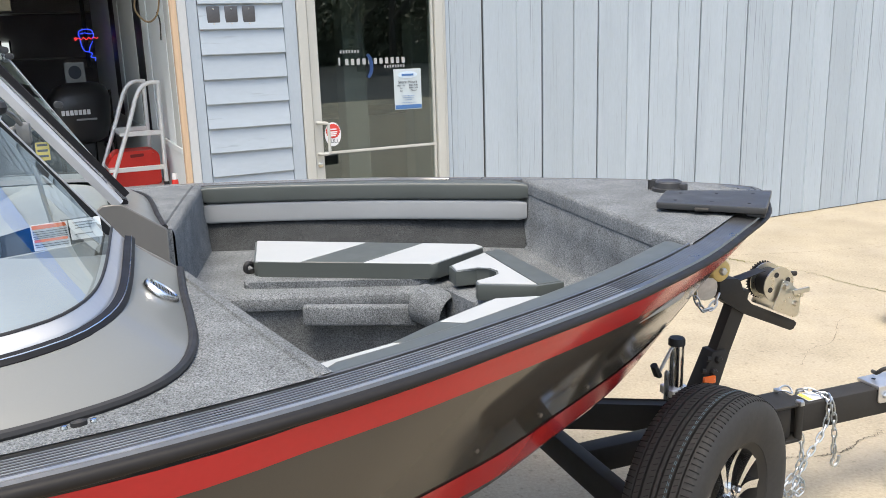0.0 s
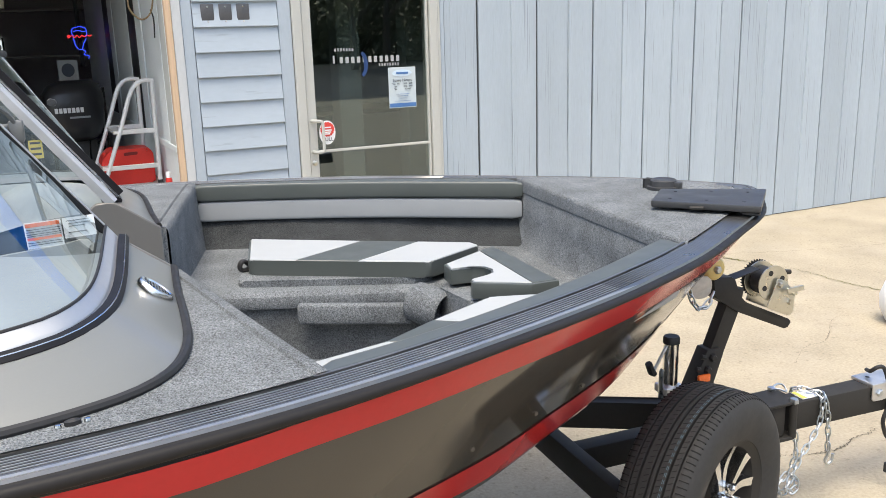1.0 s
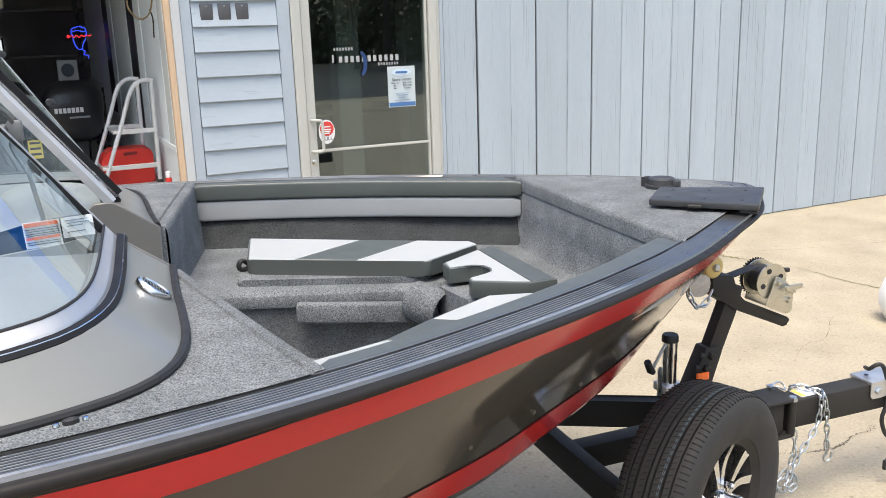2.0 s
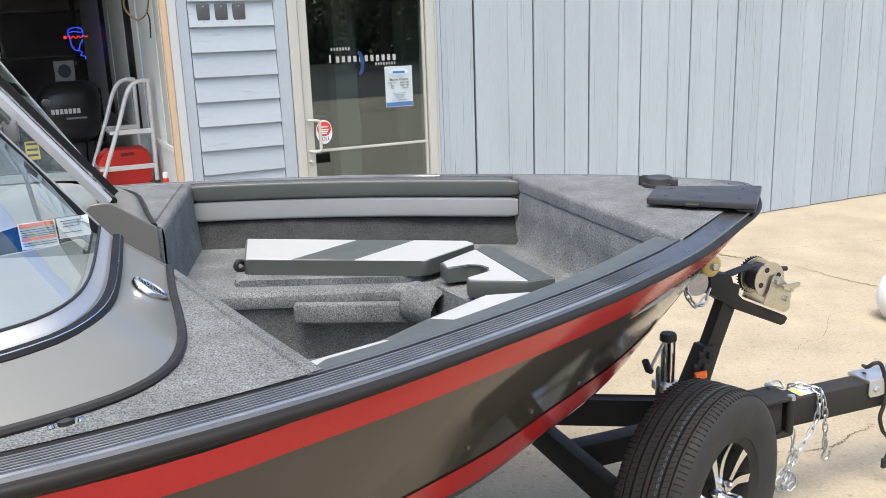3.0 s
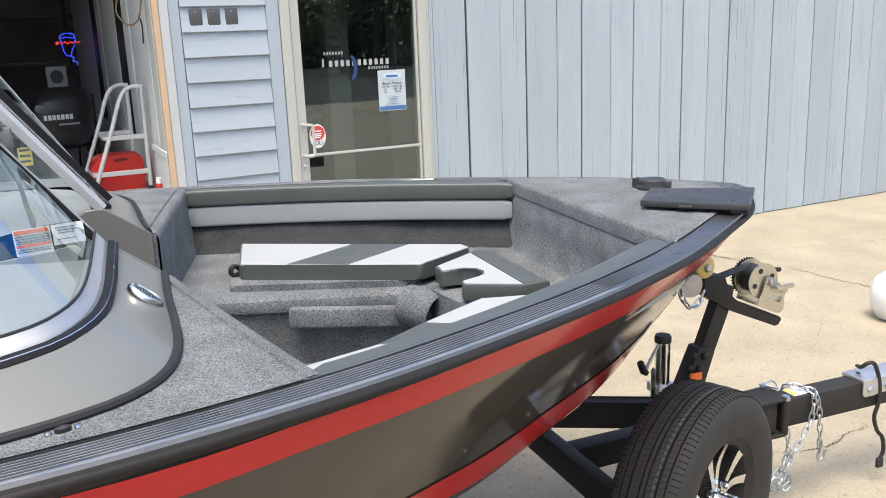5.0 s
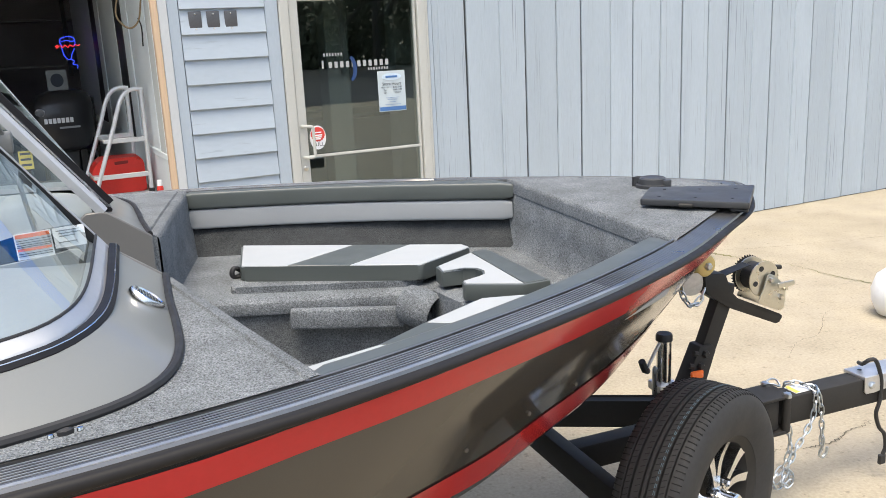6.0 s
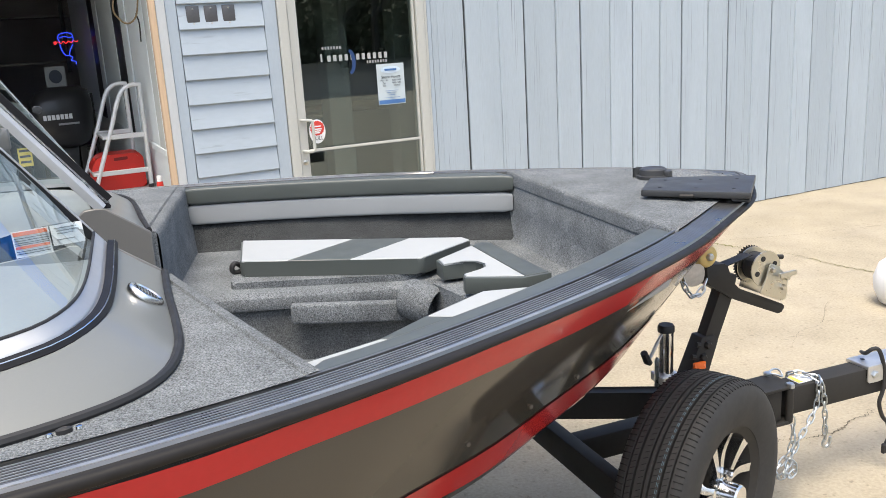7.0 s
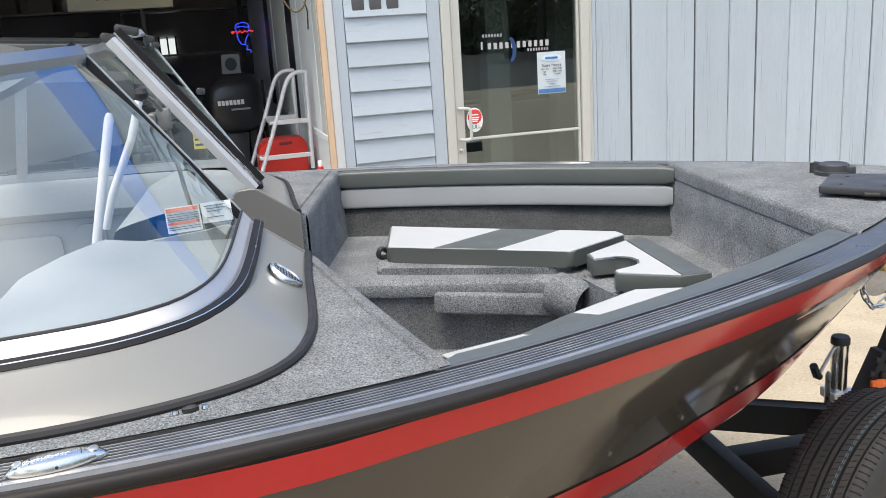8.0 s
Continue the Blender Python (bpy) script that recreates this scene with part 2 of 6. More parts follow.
NEON_BLUE = glow_mat("blue_neon", (0.03, 0.07, 1.0), 0.9)
NEON_RED = glow_mat("red_neon", (1.0, 0.04, 0.05), 0.7)
NUMBER_METAL = mat("dark_bronze_metal", (0.10, 0.10, 0.105), 0.45, metal=0.4, vary=0.1)
ASPHALT = mat("asphalt", (0.075, 0.075, 0.07), 0.85, vary=0.2, scale=2, fine=120, bump=0.3)
FRAME_ALU = mat("satin_windshield_aluminium", (0.52, 0.525, 0.53), 0.5, metal=0.8, vary=0.04, scale=12, bump=0.03)
TOP_ALU = mat("grey_anodised_top_frame", (0.34, 0.36, 0.38), 0.38, metal=0.9, vary=0.05, scale=12, bump=0.03)
LADDER_ALU = mat("pale_ladder_aluminium", (0.72, 0.73, 0.73), 0.5, metal=0.55, vary=0.05, scale=20)
UPRIGHT_ALU = mat("pale_silver_upright", (0.50, 0.505, 0.51), 0.5, metal=0.55, vary=0.03, scale=12)
BLACK_TRIM = mat("matt_black_trim", (0.014, 0.014, 0.016), 0.5, vary=0.1, scale=10, spec=0.2)
GREY_METAL = mat("dull_grey_cast_metal", (0.22, 0.22, 0.21), 0.42, metal=0.5, vary=0.1, scale=20)
# white paper coloured darker and bluer, as if dimmed by the door glass
NOTICE_PAPER = mat("glass_dimmed_paper", (0.50, 0.57, 0.60), 0.6, vary=0.02)
BARK = mat("bark", (0.09, 0.075, 0.06), 0.9, vary=0.3, scale=10)

# ---- places of the building and of the boat ----
WALL = pose(2.880, 7.739, 0, 0, 0, 25.9)      # x along the front wall, y into the building
BOAT = pose(-0.536, 2.184, 0, 0, 0, 21.0)     # x to the bow, y to port


# ---- mesh helpers ----
def thing(name, m, label, category, group="", kind=""):
    ob = new(name)
    ob.empty_display_size = 0.1
    ob.matrix_basis = m
    return tagged(ob, label, category, group, kind)


def mesh_of(name, bm, material, smooth=None):
    bmesh.ops.recalc_face_normals(bm, faces=bm.faces)
    if smooth is not None:
        for f in bm.faces:
            f.smooth = True
        for e in bm.edges:
            if len(e.link_faces) == 2 and e.calc_face_angle(0) > radians(smooth):
                e.smooth = False
    me = bpy.data.meshes.new(name)
    bm.to_mesh(me)
    bm.free()
    me.materials.append(material)
    return me


def part(name, bm, material, parent, label="", smooth=35, m=None):
    ob = new(name, mesh_of(name, bm, material, smooth))
    ob.parent = parent
    if m is not None:
        ob.matrix_basis = m
    return tagged(ob, label)


def solid(name, bm, material, m, label, category, kind="", group="", smooth=35):
    ob = new(name, mesh_of(name, bm, material, smooth))
    ob.matrix_basis = m
    return tagged(ob, label, category, group, kind)


def sheet(bm, rows, closed=False, cap=False):
    """Faces over rows of points; closed joins each row's end to its start; cap closes the first and last rows."""
    vs = [[bm.verts.new(p) for p in r] for r in rows]
    for a, b in zip(vs, vs[1:]):
        n = len(a)
        for i in range(n if closed else n - 1):
            j = (i + 1) % n
            bm.faces.new((a[i], a[j], b[j], b[i]))
    if cap and closed:
        bm.faces.new(vs[0])
        bm.faces.new(vs[-1])
    return bm


def box(bm, x0, x1, y0, y1, z0, z1, bevel=0.0, seg=2, m=None):
    r = bmesh.ops.create_cube(bm, size=1.0)
    vs = r["verts"]
    for v in vs:
        v.co = Vector((x0 + (v.co.x + 0.5) * (x1 - x0), y0 + (v.co.y + 0.5) * (y1 - y0), z0 + (v.co.z + 0.5) * (z1 - z0)))
        if m is not None:
            v.co = m @ v.co
    if bevel:
        es = list({e for v in vs for e in v.link_edges})
        bmesh.ops.bevel(bm, geom=es, offset=bevel, segments=seg, affect="EDGES", profile=0.5)
    return bm


def prism(bm, pts, z0, z1, bevel=0.0, seg=2, axis="z", m=None):
    """A polygon raised from z0 to z1; axis names the direction in which it is raised."""
    def at(a, b, c):
        p = Vector({"z": (a, b, c), "y": (a, c, b), "x": (c, a, b)}[axis])
        return m @ p if m is not None else p
    lo = [bm.verts.new(at(a, b, z0)) for a, b in pts]
    hi = [bm.verts.new(at(a, b, z1)) for a, b in pts]
    n = len(pts)
    fs = [bm.faces.new(lo), bm.faces.new(hi)]
    fs += [bm.faces.new((lo[i], lo[(i + 1) % n], hi[(i + 1) % n], hi[i])) for i in range(n)]
    if bevel:
        es = list({e for f in fs for e in f.edges})
        bmesh.ops.bevel(bm, geom=es, offset=bevel, segments=seg, affect="EDGES", profile=0.5)
    return bm


def spline(pts, n):
    """n points evenly along a smooth curve through pts."""
    P = [Vector(p) for p in pts]
    ext = [2 * P[0] - P[1]] + P + [2 * P[-1] - P[-2]]
    fine = []
    for i in range(1, len(ext) - 2):
        p0, p1, p2, p3 = ext[i - 1:i + 3]
        for k in range(24):
            t = k / 24
            fine.append(0.5 * (2 * p1 + (p2 - p0) * t + (2 * p0 - 5 * p1 + 4 * p2 - p3) * t * t + (3 * p1 - p0 - 3 * p2 + p3) * t ** 3))
    fine.append(P[-1])
    d = [0.0]
    for a, b in zip(fine, fine[1:]):
        d.append(d[-1] + (b - a).length)
    out, j = [], 0
    for k in range(n):
        s = d[-1] * k / (n - 1)
        while j < len(d) - 2 and d[j + 1] < s:
            j += 1
        f = (s - d[j]) / max(1e-9, d[j + 1] - d[j])
        out.append(fine[j].lerp(fine[j + 1], min(1, max(0, f))))
    return out


def tube(bm, pts, r, n=10, caps=True, closed=False, flat=1.0):
    """A round bar along pts; r is one radius or one for each point; flat squashes it."""
    P = [Vector(p) for p in pts]
    rows = []
    up = Vector((0, 0, 1))
    last = None
    for i, p in enumerate(P):
        if closed:
            t = (P[(i + 1) % len(P)] - P[i - 1]).normalized()
        else:
            t = (P[min(i + 1, len(P) - 1)] - P[max(i - 1, 0)]).normalized()
        if last is None:
            ref = up if abs(t.z) < 0.9 else Vector((1, 0, 0))
            a = t.cross(ref).normalized()
        else:
            a = (last - t * last.dot(t)).normalized()
        last = a
        b = t.cross(a)
        rad = r[i] if isinstance(r, (list, tuple)) else r
        rows.append([p + a * math.cos(2 * math.pi * k / n) * rad + b * math.sin(2 * math.pi * k / n) * rad * flat for k in range(n)])
    if closed:
        rows.append(rows[0])
        sheet(bm, rows, closed=True)
        bmesh.ops.remove_doubles(bm, verts=bm.verts, dist=1e-6)
    else:
        sheet(bm, rows, closed=True, cap=caps)
    return bm


def lathe(bm, prof, n=32, m=None, caps=True):
    """A profile of (radius, height) turned about z."""
    rows = []
    for r, h in prof:
        ring = [Vector((max(r, 1e-4) * math.cos(2 * math.pi * k / n), max(r, 1e-4) * math.sin(2 * math.pi * k / n), h)) for k in range(n)]
        rows.append([m @ v for v in ring] if m is not None else ring)
    return sheet(bm, rows, closed=True, cap=caps)


def B():
    return bmesh.new()


def rounded(pts, r, n=5):
    """A polygon with its corners rounded."""
    out = []
    k = len(pts)
    for i in range(k):
        p, a, b = Vector(pts[i]), Vector(pts[i - 1]), Vector(pts[(i + 1) % k])
        ra = min(r, (a - p).length * 0.45, (b - p).length * 0.45)
        s, e = p + (a - p).normalized() * ra, p + (b - p).normalized() * ra
        for j in range(n + 1):
            t = j / n
            out.append(tuple((1 - t) ** 2 * s + 2 * t * (1 - t) * p + t * t * e))
    return out


# ---- ground ----
bm = B()
sheet(bm, [[(x, y, 0) for x in (-400, -40, -12, 12, 40, 400)] for y in (-400, -40, -8, 20, 60, 400)])
ground = solid("ground", bm, CONCRETE, pose(0, 0, 0), "sun-bleached beige concrete yard with fine stains", "ground", kind="structure")

bm = B()
box(bm, -80, 80, -70, -11.5, -0.1, 0.004)
solid("road", bm, ASPHALT, pose(0, 0, 0, 0, 0, 24), "dark asphalt road across the yard", "road", kind="structure", smooth=None)


# ---- front of the building (in the wall's own frame) ----
ROOF = 3.6
DOOR0, DOOR1 = -4.262, -3.185          # outer edges of the door frame
CORNER = -5.05                          # edge of the garage opening


def wall_block(name, x0, x1, y0, y1, z0, z1, material, label):
    bm = B()
    box(bm, x0, x1, y0, y1, z0, z1)
    return solid(name, bm, material, WALL, label, "wall", kind="structure", smooth=None)


wall_boards = wall_block("wall_boarded", DOOR1 + 0.01, 9.0, 0.02, 0.2, 0.0, ROOF, DARK_GAP, "pale blue painted vertical board wall")
wall_block("wall_over_door", DOOR0, DOOR1 + 0.01, 0.02, 0.2, 2.14, ROOF, LAP, "pale blue wall above the door")
wall_lap = wall_block("wall_lap_siding", CORNER + 0.02, DOOR0, 0.03, 0.2, 0.0, ROOF, TRIM_BLUE, "pale blue horizontal lap siding wall beside the door")
wall_block("wall_over_garage", -10.0, CORNER + 0.02, 0.0, 0.2, 3.0, ROOF, TRIM_BLUE, "pale blue wall above the garage opening")
wall_block("wall_garage_side", -10.2, -10.0, 0.0, 9.0, 0.0, ROOF, GARAGE, "dark garage side wall")
wall_block("wall_back", -10.2, 9.0, 9.0, 9.2, 0.0, ROOF, GARAGE, "dark rear wall inside the building")
wall_block("wall_end", 9.0, 9.2, 0.0, 9.2, 0.0, ROOF, GARAGE, "end wall of the building")
wall_block("floor_inside", -10.0, 9.0, 0.2, 9.0, -0.1, 0.02, GARAGE_FLOOR, "dusty grey concrete floor inside")["category"] = "floor"
bm = B()
prism(bm, [(0.0, 2.98), (-0.05, 2.98), (-0.06, 3.02), (-0.06, 4.00), (-0.05, 4.06), (0.10, 4.06), (0.10, ROOF + 0.2), (0.0, ROOF + 0.2)], -10.4, 9.4, axis="x")
fascia = solid("fascia", bm, BLUE_METAL, WALL, "bright blue painted metal fascia along the roof edge", "fascia", kind="structure", smooth=None)
bm = B()
box(bm, -10.4, 9.4, 0.001, 9.4, ROOF, ROOF + 0.199)
solid("ceiling", bm, GARAGE, WALL, "dark ceiling and flat roof", "ceiling", kind="structure", smooth=None)


# ---- things and trim of the door bay ----
def alu_bar(bm, x0, x1, y0, y1, z0, z1):
    return box(bm, x0, x1, y0, y1, z0, z1, 0.004, 1)


door_frame = thing("door_frame", WALL @ pose(0, 0, 0), "almond painted aluminium door frame with a raised stop", "door frame", kind="structure")
for nm, a in (("jamb", (DOOR0, DOOR0 + 0.065, -0.02, 0.12, 0.06, 2.14)), ("jamb", (DOOR1 - 0.085, DOOR1 - 0.022, -0.02, 0.12, 0.06, 2.14)),
              ("head", (DOOR0 + 0.065, DOOR1 - 0.085, -0.02, 0.12, 2.075, 2.14)), ("stop", (DOOR1 - 0.022, DOOR1, -0.012, 0.10, 0.06, 2.14)),
              ("threshold", (DOOR0, DOOR1, -0.05, 0.12, 0.0, 0.06))):
    bm = B()
    alu_bar(bm, *a)
    part(nm, bm, DOOR_ALU, door_frame)

door = thing("door_1", WALL @ pose(0, 0, 0), "closed almond aluminium glass entrance door with stickers and a pull handle", "door", kind="structure")
DL0, DL1 = DOOR0 + 0.069, DOOR1 - 0.089
GL0, GL1 = DL0 + 0.064, DL1 - 0.018
for nm, a in (("stile", (DL0, GL0, 0.0, 0.045, 0.08, 2.07)), ("stile", (GL1, DL1, 0.0, 0.045, 0.08, 2.07)),
              ("rail", (GL0, GL1, 0.0, 0.045, 1.97, 2.07)), ("rail", (GL0, GL1, 0.0, 0.045, 0.08, 0.28)),
              ("push_bar", (GL0, GL1, -0.006, 0.0, 0.935, 0.955))):
    bm = B()
    alu_bar(bm, *a)
    part(nm, bm, DOOR_ALU, door)
bm = B()
box(bm, GL0 - 0.005, GL1 + 0.005, 0.018, 0.024, 0.27, 1.98)
g = part("pane", bm, DOOR_GLASS, door, "dark reflecting glass pane", smooth=None)
g.visible_shadow = False
bm = B()
hx = DL0 + 0.045
tube(bm, spline([(hx - 0.02, 0.0, 1.155), (hx, -0.045, 1.155), (hx + 0.035, -0.06, 1.15), (hx + 0.04, -0.06, 1.12), (hx + 0.04, -0.06, 0.98),
                 (hx + 0.035, -0.06, 0.95), (hx, -0.045, 0.945), (hx - 0.02, 0.0, 0.945)], 28), 0.011, 10)
part("handle", bm, DOOR_ALU, door, "almond painted tubular pull handle")
bm = B()
lathe(bm, [(0.018, 0), (0.018, 0.006), (0.012, 0.01), (0.0, 0.01)], 20, pose(DL0 + 0.032, 0.0, 0.868, 90, 0, 0))
lock = part("lock", bm, ZINC, door, "round steel lock cylinder")
# sticker with PULL
sx, sz = GL0 + 0.074, 1.068
bm = B()
prism(bm, [(sx + 0.058 * math.cos(a) * (1.0), sz + 0.082 * math.sin(a)) for a in [2 * math.pi * k / 28 for k in range(28)]], 0.0135, 0.0172, axis="y")
stk = part("sticker", bm, PAPER, door, "white oval sticker with a red badge and the word PULL", smooth=None)
bm = B()
ring = [(sx + 0.047 * math.cos(a) * (1 + 0.1 * (k % 2)), sz + 0.022 + 0.047 * math.sin(a) * (1 + 0.1 * (k % 2))) for k, a in enumerate([2 * math.pi * k / 32 for k in range(32)])]
prism(bm, ring, 0.0105, 0.0132, axis="y")
part("badge", bm, STICKER_RED, stk, smooth=None)
for w, dz in ((0.05, 0.035), (0.06, 0.016), (0.05, 0.003), (0.035, -0.009)):
    bm = B()
    box(bm, sx - w / 2, sx + w / 2, 0.008, 0.0102, sz + dz - 0.004, sz + dz + 0.004)
    part("bar", bm, PAPER, stk, smooth=None)


def words(text, size, m, material, parent, name="lettering", extrude=0.0006, align="CENTER"):
    cu = bpy.data.curves.new(name, "FONT")
    cu.body, cu.size, cu.extrude, cu.align_x = text, size, extrude, align
    tmp = new(name, cu)
    dg = bpy.context.evaluated_depsgraph_get()
    me = bpy.data.meshes.new_from_object(tmp.evaluated_get(dg))
    bpy.data.objects.remove(tmp)
    me.materials.clear()
    me.materials.append(material)
    ob = new(name, me)
    ob.parent = parent
    ob.matrix_basis = m
    return ob


words("PULL", 0.036, pose(sx, 0.0100, sz - 0.058, 90, 0, 0), INK, stk)

# shop name on the pane, as plain bars
NX0, NX1 = -3.985, -3.487
for nm, x0, x1, z, h, mt in (("name_bar", NX0 + 0.01, NX0 + 0.155, 1.616, 0.020, VINYL_SILVER), ("name_bar", NX0, NX0 + 0.03, 1.553, 0.052, VINYL_WHITE),
                             ("name_bar", NX0 + 0.04, NX1, 1.547, 0.040, VINYL_WHITE), ("name_bar", NX1 - 0.17, NX1 - 0.01, 1.507, 0.019, VINYL_SILVER)):
    n_letters = max(1, round((x1 - x0) / (h * 1.05)))
    for k in range(n_letters):
        wd_ = (x1 - x0) / n_letters
        bm = B()
        a, b = (x0 + (k + 0.20) * wd_, x0 + (k + 0.74) * wd_) if n_letters > 1 else (x0, x0 + 0.012)
        box(bm, a, b, 0.0135, 0.0172, z - h / 2, z + h / 2)
        part(nm, bm, mt, door, smooth=None)
bm = B()
arc = [(NX0 + 0.205 + 0.045 * math.cos(t), 1.515 + 0.085 * math.sin(t)) for t in [radians(a) for a in range(-80, 81, 20)]]
arc += [(NX0 + 0.195 + 0.028 * math.cos(t), 1.515 + 0.07 * math.sin(t)) for t in [radians(a) for a in range(80, -81, -20)]]
prism(bm, arc, 0.0105, 0.0132, axis="y")
part("wave_mark", bm, mat("dim_blue_film", (0.015, 0.05, 0.16), 0.5), door, "blue curved mark on the glass", smooth=None)
# opening-hours notice
note = thing("notice", WALL @ pose(-3.482, 0.0155, 1.343, 0, 0, 0), "white printed opening hours notice taped inside the door glass", "notice")
bm = B()
box(bm, -0.104, 0.104, -0.001, 0.001, -0.141, 0.141)
part("sheet", bm, NOTICE_PAPER, note, smooth=None)
bm = B()
box(bm, -0.100, 0.100, -0.0045, -0.002, -0.135, -0.108)
part("foot", bm, BLUE_INK, note, smooth=None)
bm = B()
prism(bm, [(0.075 * math.cos(a), 0.1 + 0.024 * math.sin(a)) for a in [2 * math.pi * k / 28 for k in range(28)]]
      , -0.004, -0.002, axis="y")
part("logo", bm, mat("pale_blue_print", (0.55, 0.66, 0.75), 0.6), note, smooth=None)
for w, z, h, mt in ((0.09, 0.1, 0.014, BLUE_INK), (0.10, -0.045, 0.002, BLUE_INK), (0.08, -0.058, 0.002, BLUE_INK), (0.05, -0.074, 0.002, BLUE_INK), (0.12, -0.093, 0.002, BLUE_INK)):
    bm = B()
    box(bm, -w / 2, w / 2, -0.0065, -0.0045, z - h / 2, z + h / 2)
    part("print_bar", bm, mt, note, smooth=None)
words("Store Hours", 0.029, pose(0, -0.0048, 0.042, 90, 0, 0), INK, note)
for z, a, b in ((0.022, "Mon - Fri", "8:00 - 5:00"), (0.004, "Sat", "8:00 - 3:00"), (-0.014, "Sun", "Closed")):
    words(a, 0.0155, pose(-0.052, -0.0048, z, 90, 0, 0), INK, note)
    words(b, 0.0155, pose(0.042, -0.0048, z, 90, 0, 0), INK, note)

# trim round the lap siding
for nm, x0, x1, y0, mt, lab in (("trim_corner", CORNER + 0.087, -4.897, -0.012, TRIM_BLUE, "pale blue corner board"),
                                ("trim_opening", CORNER + 0.030, CORNER + 0.085, -0.02, TRIM_WHITE, "white painted garage opening trim"),
                                ("trim_jamb", CORNER - 0.010, CORNER + 0.028, -0.022, RAW_WOOD, "unpainted pine edge of the garage opening"),
                                ("trim_door", -4.352, DOOR0 - 0.004, -0.010, TRIM_BLUE, "pale blue board beside the door frame"),
                                ("trim_wall", DOOR1 + 0.004, DOOR1 + 0.035, 0.0, TRIM_BLUE, "narrow pale blue filler strip beside the door")):
    bm = B()
    box(bm, x0, x1, y0, 0.03, 0.0, 3.0, 0.003, 1)
    solid(nm, bm, mt, WALL, lab, "trim", kind="structure")

# ---- inner wall of the garage, with its windows ----
inner = thing("wall_inner", WALL @ pose(0, 0, 0), "grey-green painted inner garage wall with tall dark windows", "wall", kind="structure")
IX0, IX1 = CORNER + 0.03, CORNER + 0.15
BAYS = ((0.24, 0.46), (1.60, 2.06), (3.48, 3.94))
bm = B()
box(bm, IX0, IX1, 0.21, 6.2, 0.0, 1.0)
part("lower_panel", bm, INNER_WALL, inner, smooth=None)
edges = [0.21] + [v for bay in BAYS for v in bay] + [6.2]
for a, b in zip(edges[::2], edges[1::2]):
    bm = B()
    box(bm, IX0, IX1, a, b, 1.0, 3.0)
    part("post", bm, INNER_WALL, inner, smooth=None)
bm = B()
box(bm, IX0 - 0.014, IX1 + 0.0, 0.22, 6.2, 0.985, 1.03, 0.006, 1)
part("sill", bm, INNER_WALL, inner)
for i, (a, b) in enumerate(BAYS):
    bm = B()
    box(bm, IX0 - 0.008, IX0 - 0.002, a + 0.002, b - 0.002, 1.03, 3.0)
    part("pane", bm, DARK_PANE if i else OFFICE, inner, smooth=None)
    for c, d in ((a - 0.03, a), (b, b + 0.03)) if i == 0 else ((a - 0.30, a), (b, b + 0.05)):
        bm = B()
        box(bm, IX0 - 0.011, IX0 - 0.001, c, d, 1.03, 3.0, 0.003, 1)
        part("window_frame", bm, INNER_WALL, inner)
wall_block("wall_office", IX1, 9.0, 3.0, 3.1, 0.0, ROOF, OFFICE, "drab painted partition wall inside the office")
wall_block("floor_office", IX1 + 0.002, 8.99, 0.205, 2.99, 0.021, 0.03, OFFICE, "drab office floor")["category"] = "floor"

# counter and column inside the office, dim behind the door glass
desk = thing("counter", WALL @ pose(-3.35, 2.1, 0.03), "pale shop counter behind the entrance door", "counter")
bm = B()
box(bm, -0.55, 0.75, -0.25, 0.25, 0.0, 0.98, 0.006, 1)
part("body", bm, OFFICE, desk)
bm = B()
box(bm, -0.6, 0.8, -0.3, 0.3, 0.985, 1.03, 0.008, 2)
part("worktop", bm, FAIRING, desk)
column = thing("column", WALL @ pose(-3.68, 0.62, 0.03), "square pale column inside the shop", "column", kind="structure")
bm = B()
box(bm, -0.09, 0.09, -0.09, 0.09, 0.0, 3.5, 0.006, 1)
part("shaft", bm, OFFICE, column)
copy_thing(column, WALL @ pose(-3.09, 0.70, 0.03))

# ---- hull of the boat, in the boat's own frame: x to the bow, y to port, z up ----
boat = thing("boat", BOAT, "dark bronze and red aluminium fishing boat on its trailer", "boat")
RAIL_S = [(-3.6, 1.17), (-2.5, 1.21), (-1.4, 1.212), (-0.8, 1.190), (-0.46, 1.168), (-0.18, 1.120), (0.05, 1.062), (0.26, 0.991), (0.56, 0.870),
          (0.76, 0.771), (0.97, 0.651), (1.2, 0.486), (1.4, 0.331), (1.545, 0.160), (1.622, 0.054), (1.642, 0.0)]
NS = 90
rail_half = spline([(x, y, 0) for x, y in RAIL_S], NS)


def half_beam(x):
    """The outer rail's distance from the centreline at x."""
    if x <= rail_half[0].x + 1e-5:
        return rail_half[0].y
    for a, b in zip(rail_half, rail_half[1:]):
        if a.x <= x <= b.x:
            return a.y + (b.y - a.y) * (x - a.x) / max(1e-6, b.x - a.x)
    return 0.0


def rail_normal(i):
    a, b = rail_half[max(0, i - 1)], rail_half[min(NS - 1, i + 1)]
    t = (b - a).normalized()
    return Vector((t.y, -t.x, 0)) if i < NS - 1 else Vector((-1, 0, 0))   # points inboard on the side where y > 0


